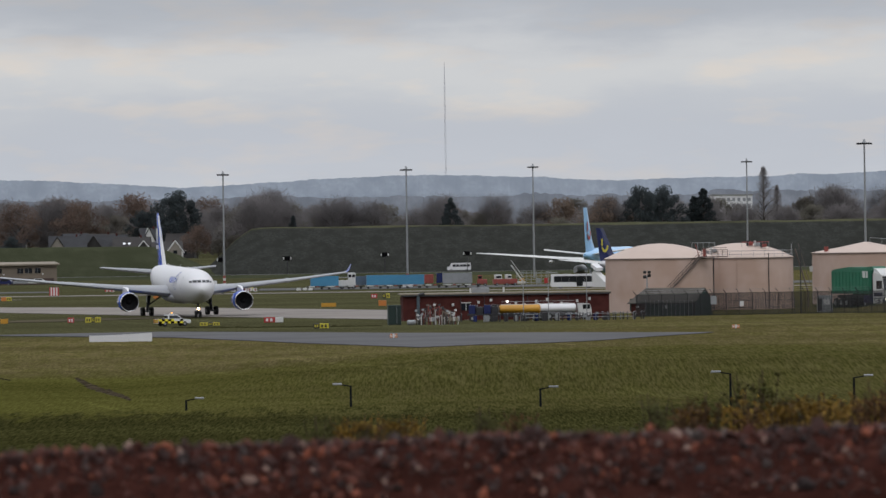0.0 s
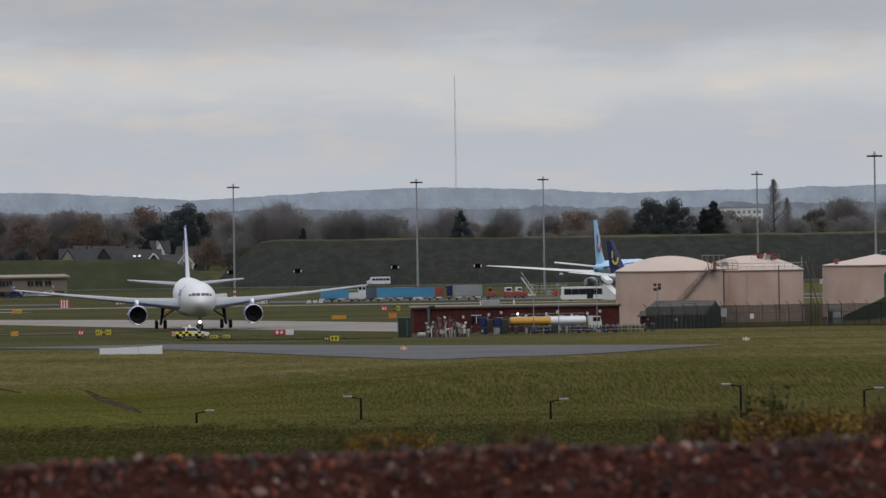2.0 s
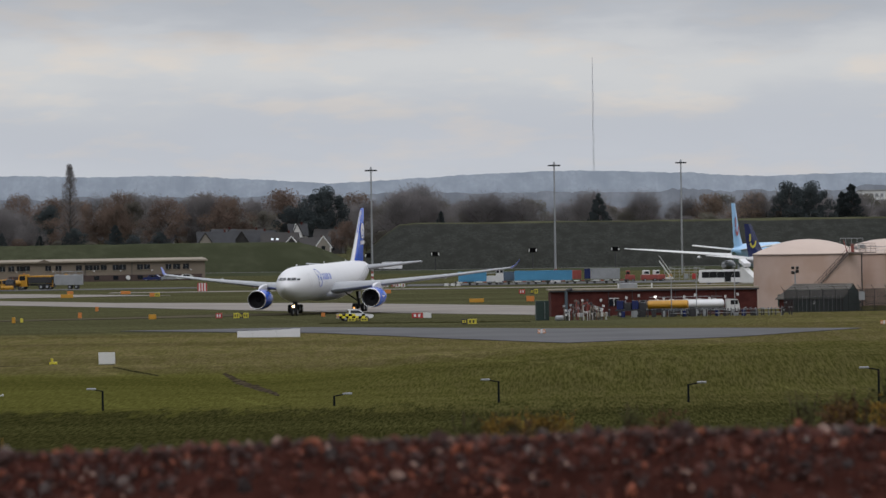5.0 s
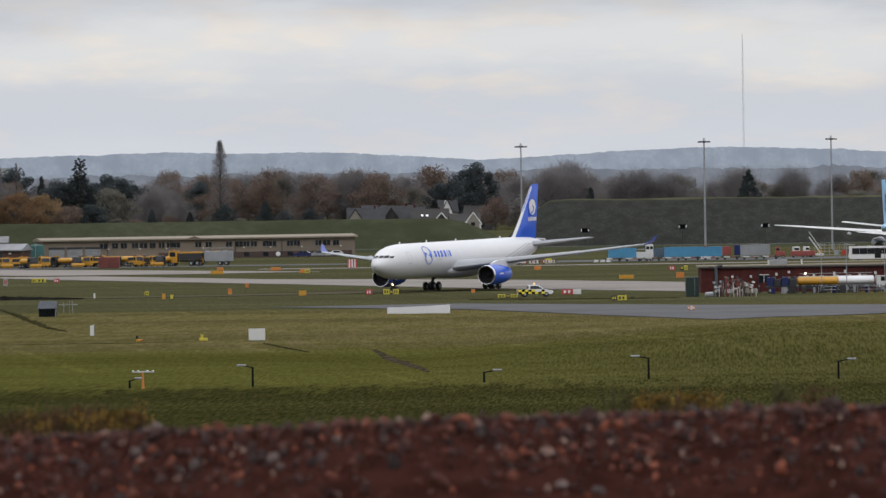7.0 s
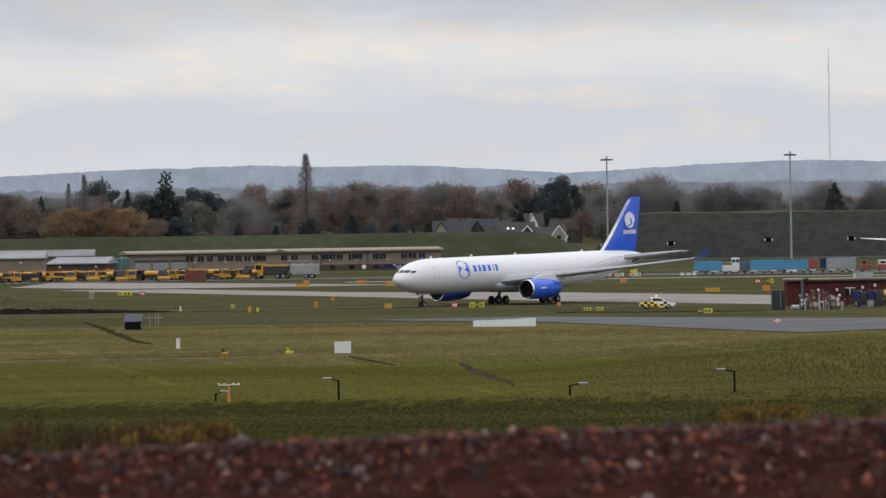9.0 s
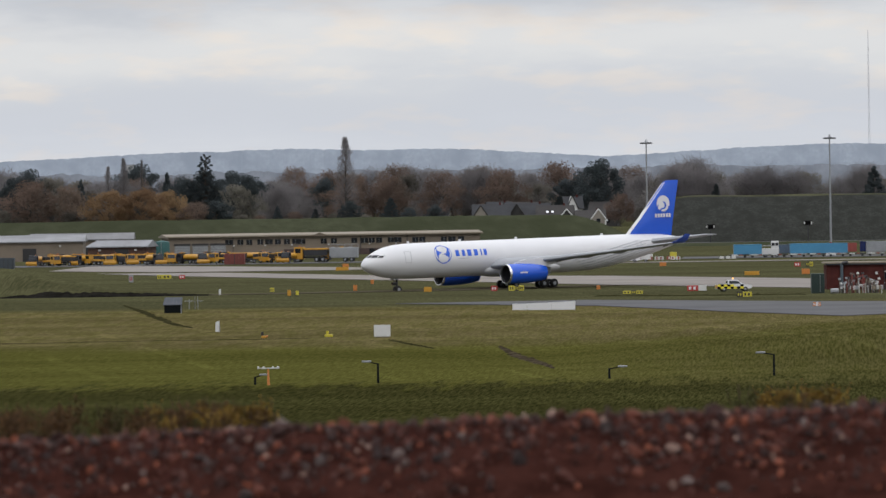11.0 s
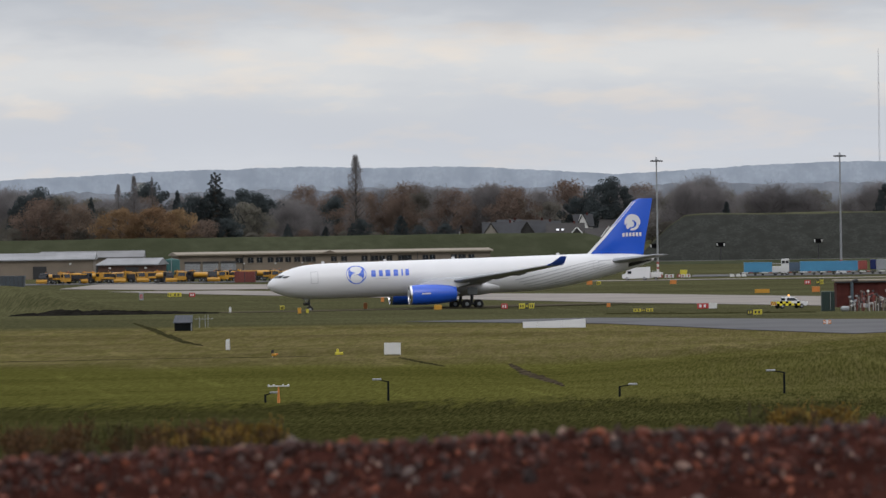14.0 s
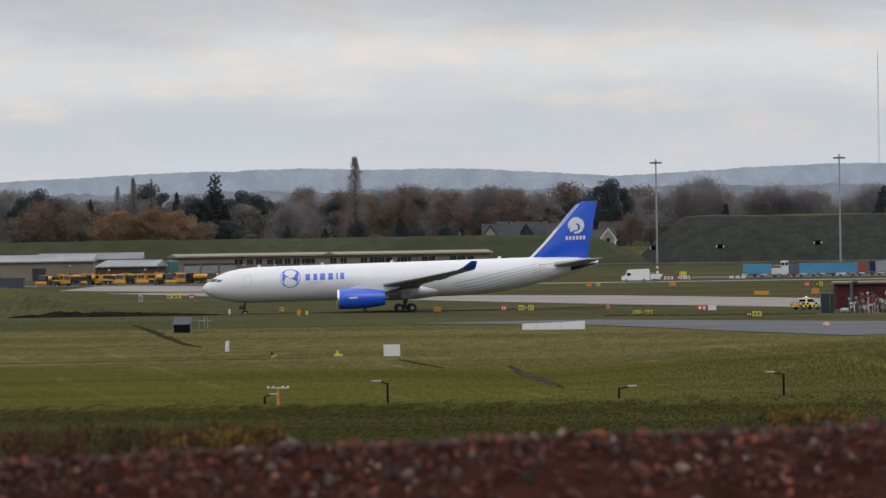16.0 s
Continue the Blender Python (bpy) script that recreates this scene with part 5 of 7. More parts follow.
def pickup():
    root = thing("airfield_pickup", pose(0, 0, 0), "white pickup with yellow and black chequers and amber roof beacon", "pickup truck")
    lower = [(-2.65, 0.45), (2.45, 0.42), (2.65, 0.6), (2.62, 0.95), (1.35, 1.12), (-2.65, 1.10)]
    body = part("body", slab(lower, 1.85), WHITE, root)
    cab = part("cab", loft([[(-1.05, s * 0.88, 1.1), (1.3, s * 0.88, 1.1), (0.55, s * 0.72, 1.72), (-0.95, s * 0.72, 1.74)] for s in (-1, 1)]), WHITE, root)
    for s in (-1, 1):
        part("side_window", loft([[(-0.85, s * 0.87, 1.16), (1.05, s * 0.87, 1.16), (0.48, s * 0.76, 1.62), (-0.8, s * 0.76, 1.64)], [(-0.85, s * 0.90, 1.16), (1.05, s * 0.90, 1.16), (0.48, s * 0.79, 1.62), (-0.8, s * 0.79, 1.64)]]), DARKGLASS, cab)
        for i in range(8):
            for j in range(2):
                if i in (5, 6) and j:
                    continue
                part("chequer", box((0.50, 0.03, 0.32), (-2.36 + i * 0.5, s * 0.935, 0.44 + 0.325 * j)), HIVIS if (i + j) % 2 else MATTBLACK, body)
        part("headlamp", box((0.08, 0.35, 0.18), (2.62, s * 0.7, 0.72)), glow("car_headlamp", (1, 1, 0.95), 1.0), body)
        part("tail_lamp", box((0.05, 0.18, 0.4), (-2.66, s * 0.8, 0.68)), RED, body)
    for i in range(5):
        for j in range(2):
            part("rear_chequer", box((0.03, 0.34, 0.26), (-2.67, -0.68 + i * 0.34, 0.52 + 0.27 * j)), HIVIS if (i + j) % 2 else RED, body)
    part("windscreen", loft([[(1.28, -0.8, 1.13), (1.28, 0.8, 1.13), (0.6, 0.68, 1.66), (0.6, -0.68, 1.66)], [(1.32, -0.8, 1.13), (1.32, 0.8, 1.13), (0.64, 0.68, 1.66), (0.64, -0.68, 1.66)]]), DARKGLASS, cab)
    part("rear_window", box((0.04, 1.3, 0.36), (-1.03, 0, 1.22)), DARKGLASS, cab)
    part("load_cover", box((1.5, 1.6, 0.06), (-1.85, 0, 1.1)), BLACK, body)
    bar = part("light_bar", box((0.3, 1.2, 0.12), (-0.1, 0, 1.76), bevel=0.03), OFFWHITE, root)
    part("beacon", rod((-0.1, 0, 1.88), (-0.1, 0, 2.08), 0.13, 0.1, 12), glow("amber_beacon", (1.0, 0.45, 0.08), 1.2), bar, "amber beacon")
    add_wheels(root, (1.65, -1.6), 1.62, 0.38, 0.26)
    return root


ops_pickup = pickup()


def green_lorry():
    root = thing("bulk_lorry", pose(0, 0, 0), "articulated lorry with bright green sheeted trailer and white cab", "lorry")
    tr = part("trailer", slab([(-6.6, 1.5), (2.6, 1.5), (2.6, 4.0), (-6.6, 3.85)], 2.5), TARP, root, "bright green sheeted trailer")
    for i in range(12):
        for s in (-1, 1):
            part("rib", box((0.12, 0.06, 2.2), (-6.3 + i * 0.78, s * 1.27, 1.6)), TARP, tr)
    part("tarpaulin", slab([(-6.6, 3.85), (2.7, 4.0), (2.6, 4.15), (-2, 4.22), (-6.5, 4.05)], 2.3), TARP, tr)
    part("front_mark", box((1.3, 0.03, 0.7), (1.3, -1.28, 3.2)), OFFWHITE, tr)
    part("chassis", box((11.5, 1.0, 0.35), (-0.8, 0, 1.0)), DARKMETAL, root)
    cab = part("cab", slab([(3.1, 0.5), (5.4, 0.5), (5.4, 1.8), (5.1, 3.5), (3.3, 3.85), (3.1, 3.6)], 2.45), OFFWHITE, root, "white lorry cab")
    part("windscreen", slab([(5.41, 1.9), (5.45, 1.9), (5.2, 3.1), (5.15, 3.1)], 2.2), DARKGLASS, cab)
    for s in (-1, 1):
        part("side_window", box((1.0, 0.04, 0.9), (4.4, s * 1.24, 2.0)), DARKGLASS, cab)
        part("headlamp", box((0.06, 0.4, 0.25), (5.42, s * 0.85, 0.8)), glow("lorry_headlamp", (1, 0.95, 0.8), 1.5), cab)
    part("side_skirt", box((2.0, 2.5, 0.8), (1.8, 0, 0.5), bevel=0.03), NAVY, root)
    part("deflector", slab([(3.05, 3.5), (4.6, 3.62), (3.6, 4.15), (3.05, 4.2)], 2.2), OFFWHITE, cab)
    part("sun_visor", box((0.25, 2.3, 0.22), (5.25, 0, 3.15), bevel=0.03), BLACK, cab)
    part("bumper", box((0.25, 2.5, 0.55), (5.4, 0, 0.35), bevel=0.06), NAVY, cab)
    # black block added between cab and trailer in place of the gap's shade
    part("cab_gap", box((0.45, 2.2, 2.6), (2.85, 0, 1.1)), BLACK, root)
    for s in (-1, 1):
        part("mirror", box((0.18, 0.25, 0.7), (5.2, s * 1.42, 2.2), bevel=0.04), BLACK, cab)
        part("cab_stripe", box((1.9, 0.03, 0.35), (4.25, s * 1.235, 1.25)), NAVY, cab)
    part("top_sheet", slab([(-6.7, 3.95), (2.75, 4.1), (2.2, 4.42), (0.2, 4.3), (-3.2, 4.36), (-6.4, 4.12)], 1.7), TARP, tr)
    part("grille", box((0.06, 1.6, 0.7), (5.42, 0, 1.05)), DARKMETAL, cab)
    add_wheels(root, (4.4, 1.2, -3.2, -4.5, -5.8), 2.1, 0.52, 0.35)
    return root


bulk_lorry = green_lorry()
bulk_lorry.scale = (1.35, 1.35, 1.48)


def minibus():
    root = thing("minibus", pose(0, 0, 0), "white minibus with dark windows on the far road", "minibus")
    body = part("body", slab([(-3.3, 0.45), (3.1, 0.45), (3.3, 0.8), (3.2, 1.35), (2.6, 1.5), (2.1, 2.45), (-3.2, 2.5), (-3.35, 1.2)], 2.0), WHITE, root)
    for s in (-1, 1):
        for i in range(5):
            part("window", box((0.85, 0.04, 0.65), (-2.6 + i * 0.98, s * 1.01, 1.4)), DARKGLASS, body)
    part("windscreen", slab([(2.62, 1.52), (2.66, 1.52), (2.2, 2.35), (2.14, 2.35)], 1.8), DARKGLASS, body)
    add_wheels(root, (2.1, -2.0), 1.75, 0.38, 0.25)
    return root


far_minibus = minibus()
far_minibus.scale = (0.92, 0.92, 0.88)


def white_van():
    root = thing("white_van", pose(-49.9, 1640, gz(-49.9, 1640), 0, 0, 178), "white high-roofed van towing a small white trailer", "van")
    body = part("body", slab([(-2.9, 0.4), (2.7, 0.4), (2.9, 0.7), (2.85, 1.2), (2.2, 1.4), (1.6, 2.6), (-2.8, 2.75), (-2.95, 1.2)], 2.0), WHITE, root)
    part("windscreen", slab([(2.22, 1.43), (2.27, 1.43), (1.75, 2.35), (1.68, 2.35)], 1.8), DARKGLASS, body)
    for s in (-1, 1):
        part("side_window", box((0.8, 0.04, 0.6), (1.35, s * 1.01, 1.35)), DARKGLASS, body)
    add_wheels(root, (1.9, -1.8), 1.75, 0.38, 0.25)
    tr = thing("small_trailer", pose(-45.8, 1640, gz(-46, 1640), 0, 0, 178), "small white box trailer behind the van", "trailer")
    part("body", box((2.0, 1.6, 1.0), (0, 0, 0.6), bevel=0.05), OFFWHITE, tr)
    part("rack", rod((-0.9, 0, 1.6), (0.9, 0, 1.9), 0.05, n=6), STEEL, tr)
    add_wheels(tr, (0.0,), 1.5, 0.3, 0.2)


white_van()


def containers():
    def cont(x, y, L, h, m, label, name="freight_container"):
        root = thing(name, pose(x, y, gz(x, y) + 0.75, 0, 0, 3), label, "container", "freight containers on the apron")
        part("body", box((L, 2.4, h), bevel=0.04), m, root)
        for i in range(int(L / 0.6)):
            part("corrugation", box((0.22, 0.06, h - 0.4), (-L / 2 + 0.4 + i * 0.6, -1.22, 0.2)), m, root)
        part("top_rail", box((L, 0.1, 0.15), (0, -1.22, h - 0.15)), m, root)
    cont(-25.6, 1702, 6.0, 2.1, CONTAINER, "blue steel freight container on a dolly")
    cont(-10.4, 1708, 12.4, 2.1, CONTAINER, "long light blue freight container on a trailer")
    cont(-17.9, 1712, 2.6, 1.9, mat("slate_blue_steel", (0.06, 0.09, 0.13), 0.6), "slate blue steel crate on the apron")
    cont(-0.6, 1730, 1.9, 2.2, NAVY, "small navy blue container")
    cont(-3.2, 1730, 1.9, 1.9, DULLRED, "small red freight bin")
    cont(3.0, 1718, 6.3, 2.3, STEEL, "grey aluminium freight container")
    dolly = thing("dolly_train", pose(-10, 1700, gz(-10, 1700), 0, 0, 3), "low train of flat cargo dollies", "trailer")
    for i in range(9):
        d = part("deck", box((3.9, 2.2, 0.22), (-17.5 + i * 4.2, 0, 0.55)), STEEL if i % 2 else DARKMETAL, dolly)
        part("edge", box((1.3, 0.05, 0.2), (-18.4 + i * 4.2, -1.13, 0.56)), OFFWHITE, d)
        part("edge", box((0.7, 0.05, 0.2), (-17.1 + i * 4.2, -1.13, 0.56)), DULLRED, d)
        for u in (-1.3, 1.3):
            part("wheel", wheel_mesh((-17.5 + i * 4.2 + u, -0.9, 0.28), 0.28, 0.2, 12), RUBBER, d)
    ld = thing("cargo_loader", pose(-20.4, 1706, gz(-20, 1706) , 0, 0, 3), "white cargo loader with a raised cab", "loader")
    part("body", box((3.6, 2.4, 1.3), (-0.4, 0, 0.6), bevel=0.05), OFFWHITE, ld)
    part("cab", box((1.6, 1.8, 1.6), (0.6, 0, 1.9), bevel=0.08), OFFWHITE, ld)
    for s in (-0.4, 0.4):
        part("window", box((0.6, 0.05, 0.6), (0.6 + s, -0.93, 2.5)), DARKGLASS, ld)
    part("platform", box((2.4, 2.0, 0.15), (-1.2, 0, 2.4)), STEEL, ld)
    add_wheels(ld, (-1.5, 1.0), 2.0, 0.45)
    for k, (x, L) in enumerate(((8.4, 2.2), (12.6, 3.6), (14.6, 2.6))):
        v = thing("baggage_tug", pose(x, 1722 + k, gz(x, 1722), 0, 0, 10 * k), "red and white apron service vehicle", "service vehicle", "apron vehicles")
        part("body", box((L, 1.8, 1.1), (0, 0, 0.4), bevel=0.1), DULLRED, v)
        part("cab", box((L * 0.4, 1.6, 1.0), (-L * 0.2, 0, 1.45), bevel=0.1), OFFWHITE if k else DULLRED, v)
        part("window", box((L * 0.3, 0.05, 0.5), (-L * 0.2, -0.83, 1.7)), DARKGLASS, v)
        add_wheels(v, (-L * 0.3, L * 0.3), 1.6, 0.35, 0.22)
    st = thing("passenger_stairs", pose(15.5, 1738, gz(15, 1738), 0, 0, 0), "white mobile passenger stairs on the apron", "stairs")
    for y in (-0.9, 0.9):
        part("stringer", rod((2.0, y, 0.6), (-0.6, y, 4.4), 0.12, n=6), OFFWHITE, st)
        part("handrail", rod((2.0, y, 1.7), (-0.6, y, 5.5), 0.06, n=6), OFFWHITE, st)
    for i in range(14):
        part("step", box((0.28, 1.8, 0.06), (2.0 - i * 0.19, 0, 0.6 + i * 0.27)), STEEL, st)
    part("base", box((4.2, 1.9, 0.5), (0.4, 0, 0.3), bevel=0.05), OFFWHITE, st)
    rk = thing("apron_rail_racks", pose(20.5, 1745, gz(20, 1745)), "grey steel racks and trolleys on the apron", "rack")
    for z in (0.4, 1.1, 1.8, 2.5):
        part("rail", rod((-4.5, 0, z), (4.5, 0, z), 0.07, n=5), STEEL, rk)
    for i in range(9):
        part("upright", rod((-4.4 + i * 1.1, 0, 0), (-4.4 + i * 1.1, 0, 2.9), 0.06, n=5), STEEL, rk)
    for x, m in ((-3.2, AMBER), (2.2, RED), (0.4, STEEL)):
        part("load", box((1.0, 0.8, 1.2), (x, 0.2, 0.2), bevel=0.05), m, rk)


containers()


def coach():
    root = thing("apron_bus", pose(27.4, 1648, gz(27, 1648), 0, 0, 182), "white airport apron bus with dark window band", "bus")
    body = part("body", slab([(-5.2, 0.35), (4.9, 0.35), (5.2, 0.9), (5.0, 2.85), (4.7, 3.0), (-5.2, 3.0)], 2.7), WHITE, root)
    for s in (-1, 1):
        for i in range(6):
            part("window", box((1.55, 0.04, 1.25), (-4.2 + i * 1.58, s * 1.37, 1.35)), DARKGLASS, body)
        part("door", box((1.3, 0.05, 2.0), (-0.9, s * 1.375, 0.5)), DARKGLASS, body)
    part("windscreen", slab([(5.12, 1.2), (5.22, 1.2), (5.08, 2.6), (4.98, 2.6)], 2.4), DARKGLASS, body)
    add_wheels(root, (3.0, -2.8), 2.3, 0.48)
    st = thing("boarding_stairs", pose(33.0, 1638, gz(33, 1638), 0, 0, 128), "white covered mobile boarding stairs", "stairs")
    part("flight", slab([(-2.4, 0.3), (2.4, 0.3), (2.6, 3.4), (2.0, 3.6), (-2.4, 0.9)], 1.6), OFFWHITE, st)
    for i in range(10):
        part("step", box((0.35, 1.5, 0.08), (-2.2 + i * 0.45, 0, 0.75 + i * 0.29)), STEEL, st)
    part("canopy", slab([(1.2, 3.6), (2.8, 4.6), (2.8, 5.2), (1.0, 4.3)], 1.8), WHITE, st)


coach()


# ---- parked airliners seen beyond the tanks ----
def parked_jet(x, y, heading, k, body_mat, fin_mat, mark_mat, label, wing_up):
    """A jet of scale k (1 = 57 m long); the tail stands at the origin, the nose lies along +x."""
    root = thing("parked_airliner", pose(x, y, gz(x, y), 0, 0, heading), label, "aeroplane", "parked airliners")
    fus = [(0, 6.3, 0.3), (2, 6.1, 0.9), (6, 5.6, 1.7), (11, 5.2, 2.5), (16, 5.0, 2.9), (45, 5.0, 2.9), (51, 4.9, 2.5), (55, 4.6, 1.5), (57, 4.4, 0.2)]
    part("fuselage", loft([ring_x(u * k, z * k, r * k, r * k, 28) for u, z, r in fus]), body_mat, root, smooth=50)
    fin = part("fin", loft([[(u0 * k, 0.02, z * k), ((u0 + u1) / 2 * k, w * k, z * k), (u1 * k, 0.02, z * k), ((u0 + u1) / 2 * k, -w * k, z * k)] for u0, u1, w, z in
                            [(1.0, 11, 0.3, 7.0), (0.4, 7.6, 0.32, 9.5), (-1.0, 2.6, 0.2, 17.0)]]), fin_mat, root, "coloured fin with a plain mark")
    for s in (-1, 1):
        part("mark", loft([[((2.9 + 1.8 * math.cos(a)) * k, s * 0.36 * k, (11.8 + 2.2 * math.sin(a)) * k) for a in [radians(d) for d in range(200, 361, 20)]],
                           [((2.9 + 1.0 * math.cos(a)) * k, s * 0.36 * k, (11.8 + 1.4 * math.sin(a)) * k) for a in [radians(d) for d in range(200, 361, 20)]]], caps=False, closed=False), mark_mat, fin)
        part("mark", box((0.7 * k, 0.04, 2.2 * k), (1.5 * k, s * 0.36 * k, 11.6 * k)), mark_mat, fin)
        sec = [((38, 27), 2.0, 4.2, 0.10), ((33, 27.5), 10, 5.1, 0.09), ((24, 20.5), 26, 5.1 + wing_up * 0.8, 0.07), ((20.5, 19.0), 30, 5.1 + wing_up, 0.06)]
        part("wing", loft([[(le * k, s * yy * k, z * k), ((le * 0.7 + te * 0.3) * k, s * yy * k, (z + th * (le - te)) * k), (te * k, s * yy * k, z * k), ((le * 0.6 + te * 0.4) * k, s * yy * k, (z - 0.5 * th * (le - te)) * k)] for (le, te), yy, z, th in sec]), OFFWHITE, root, "pale swept wing", smooth=60)
        part("tailplane", loft([[(le * k, s * yy * k, z * k), ((le + te) / 2 * k, s * yy * k, (z + 0.25) * k), (te * k, s * yy * k, z * k), ((le + te) / 2 * k, s * yy * k, (z - 0.15) * k)] for le, te, yy, z in [(9.5, 3.0, 0.8, 6.4), (3.2, 0.8, 9.8, 7.5)]]), OFFWHITE, root)
        part("engine", loft([ring_x(u * k, 2.6 * k, r * k, r * k, 24, s * 9.0 * k) for u, r in ((29, 0.5), (32, 1.15), (36, 1.3), (36.8, 1.1))]), GREYWING, root, smooth=50)
        part("main_gear", rod((26 * k, s * 4.8 * k, 0), (26 * k, s * 4.6 * k, 4 * k), 0.3 * k), STEEL, root)
        part("wheel", wheel_mesh((26 * k, s * 4.8 * k, 0.7 * k), 0.7 * k, 1.2 * k), RUBBER, root)
        part("flap_fairing", loft([ring_x(u * k, 4.7 * k, r * k, r * 1.3 * k, 10, s * 14 * k) for u, r in ((24, 0.05), (26, 0.35), (29, 0.05))]), OFFWHITE, root)
    part("nose_gear", rod((50 * k, 0, 0), (50 * k, 0, 3 * k), 0.2 * k), STEEL, root)
    part("wheel", wheel_mesh((50 * k, 0, 0.5 * k), 0.5 * k, 0.9 * k), RUBBER, root)


parked_jet(31.6, 1762, 76, 0.985, SKYBLUE, SKYBLUE, RED, "parked airliner with pale blue fin beyond the fuel tanks", 1.8)
parked_jet(33.9, 1728, 52, 0.72, WHITE, NAVY, YELLOW, "parked airliner with navy fin beyond the fuel tanks", 2.2)


# ---- masts and poles ----
def high_mast(x, y, top, label, banded=False):
    root = thing("apron_floodlight_mast", pose(x, y, gz(x, y)), label, "floodlight mast", "apron floodlight masts")
    h = top - gz(x, y)
    part("pole", rod((0, 0, 0), (0, 0, h), 0.24, 0.14, 16), STEEL, root, smooth=50)
    part("head_ring", hoop(1.05, h - 0.35, 0.16, 20), DARKMETAL, root)
    part("head_cap", rod((0, 0, h - 0.2), (0, 0, h + 0.5), 0.35, 0.12, 12), STEEL, root)
    for i in range(8):
        a = i * math.pi / 4
        part("floodlight", box((0.8, 0.45, 0.3), (1.15 * math.cos(a), 1.15 * math.sin(a), h - 0.5), rot=pose(0, 0, 0, 0, 0, math.degrees(a) + 90), bevel=0.05), DARKMETAL, root)
        if i % 2 == 0:
            part("arm", rod((0, 0, h - 0.2), (1.1 * math.cos(a), 1.1 * math.sin(a), h - 0.25), 0.07, n=6), STEEL, root)
    if banded:
        for i in range(5):
            part("warning_band", rod((0, 0, 0.2 + i * 0.55), (0, 0, 0.75 + i * 0.55), 0.28, 0.275, 16), DULLRED if i % 2 == 0 else OFFWHITE, root)
        part("base_block", box((2.2, 2.0, 0.6), (0, 0, 0), bevel=0.08), OFFWHITE, root)


high_mast(-48.3, 1745, 25.5, "tall grey floodlight mast with banded foot", True)
high_mast(-7.8, 1725, 25.9, "tall grey floodlight mast with banded foot", True)
high_mast(21.9, 1905, 27.0, "tall grey floodlight mast on the apron")
high_mast(73.2, 1900, 27.5, "tall grey floodlight mast beyond the fuel tanks")
high_mast(74.8, 1400, 27.8, "tall grey floodlight mast beyond the fuel tanks")


def tv_mast():
    root = thing("radio_mast", pose(2.35, 4672, 30), "very tall slender lattice radio mast on the far hill", "radio mast")
    # steel paled in its colour to imitate haze at this distance
    m = mat("haze_tinted_grey_steel", (0.42, 0.43, 0.46), 0.8, vary=0.1, scale=0.1)
    h = 73.2
    for k in range(3):
        a = 2 * math.pi * k / 3 + 0.4
        part("leg", rod((0.55 * math.cos(a), 0.55 * math.sin(a), 0), (0.35 * math.cos(a), 0.35 * math.sin(a), h * 0.86), 0.08, 0.07, 6), m, root)
    for i in range(40):
        z = i * h * 0.86 / 40
        a, b = 2 * math.pi * (i % 3) / 3 + 0.4, 2 * math.pi * ((i + 1) % 3) / 3 + 0.4
        part("brace", rod((0.5 * math.cos(a), 0.5 * math.sin(a), z), (0.5 * math.cos(b), 0.5 * math.sin(b), z + 1.4), 0.05, n=4), m, root)
    part("antenna_shroud", rod((0, 0, h * 0.86), (0, 0, h), 0.22, 0.14, 10), m, root)


tv_mast()


POSTBLACK = mat("matt_black_post", (0.006, 0.008, 0.008), 0.9, vary=0.2, spec=0.1)


def road_lamp(x, y, h, arm, label="low dark road lamp with a pale head on a short arm"):
    root = thing("road_lamp", pose(x, y, gz(x, y) - 0.15), label, "street lamp", "lamps along the sunken road")
    part("post", rod((0, 0, 0), (0, 0, h), 0.11, 0.09, 10), POSTBLACK, root)
    part("arm", rod((0, 0, h - 0.05), (arm, 0, h + 0.12), 0.05, n=8), POSTBLACK, root)
    part("head", box((0.8, 0.4, 0.16), (arm * 1.15, 0, h + 0.07), bevel=0.04), STEEL, root, "pale lamp head")


for x, y, h, arm in [(-52.9, 681, 0.85, 0.7), (-42.2, 680, 1.85, -0.85), (-22.4, 684, 1.05, 1.0), (-8.2, 687, 2.0, -1.0), (8.2, 681, 1.7, 1.0), (23.6, 654, 3.3, -1.05), (35.1, 679, 2.35, 1.1)]:
    road_lamp(x, y, h, arm)


# ---- signs and small airfield things ----
def sign(x, y, w, h, cells, label, lift=0.12):
    """A low taxiway sign; cells: (share of the width, board material, mark material or None)."""
    root = thing("taxiway_sign", pose(x, y, gz(x, y)), label, "sign", "airfield signs")
    u = -w / 2
    for share, m, mark in cells:
        cw = w * share
        b = part("panel", box((cw - 0.02, 0.16, h), (u + cw / 2, 0, lift), bevel=0.02), m, root)
        if mark:
            for k in (-0.22, 0.16):
                part("mark_bar", box((cw * 0.2, 0.02, h * 0.55), (u + cw * (0.5 + k), -0.09, lift + h * 0.22)), mark, b)
        u += cw
    for s in (-0.35, 0.35):
        part("leg", rod((s * w, 0, -0.05), (s * w, 0, lift + 0.02), 0.05, n=6), DARKMETAL, root)


YB, RW = [(0.4, YELLOW, BLACK), (0.24, BLACK, YELLOW), (0.36, YELLOW, BLACK)], [(1, RED, WHITE)]
sign(-58.2, 1234, 1.0, 0.8, RW, "red taxiway sign with white marks")
sign(-54.7, 1233, 2.4, 0.8, YB, "yellow and black taxiway direction sign")
sign(-25.95, 1205, 3.0, 0.8, [(0.58, RED, WHITE), (0.42, OFFWHITE, None)], "red taxiway sign beside a white panel")
sign(-35.0, 1182, 3.0, 0.45, YB, "low yellow and black taxiway sign")
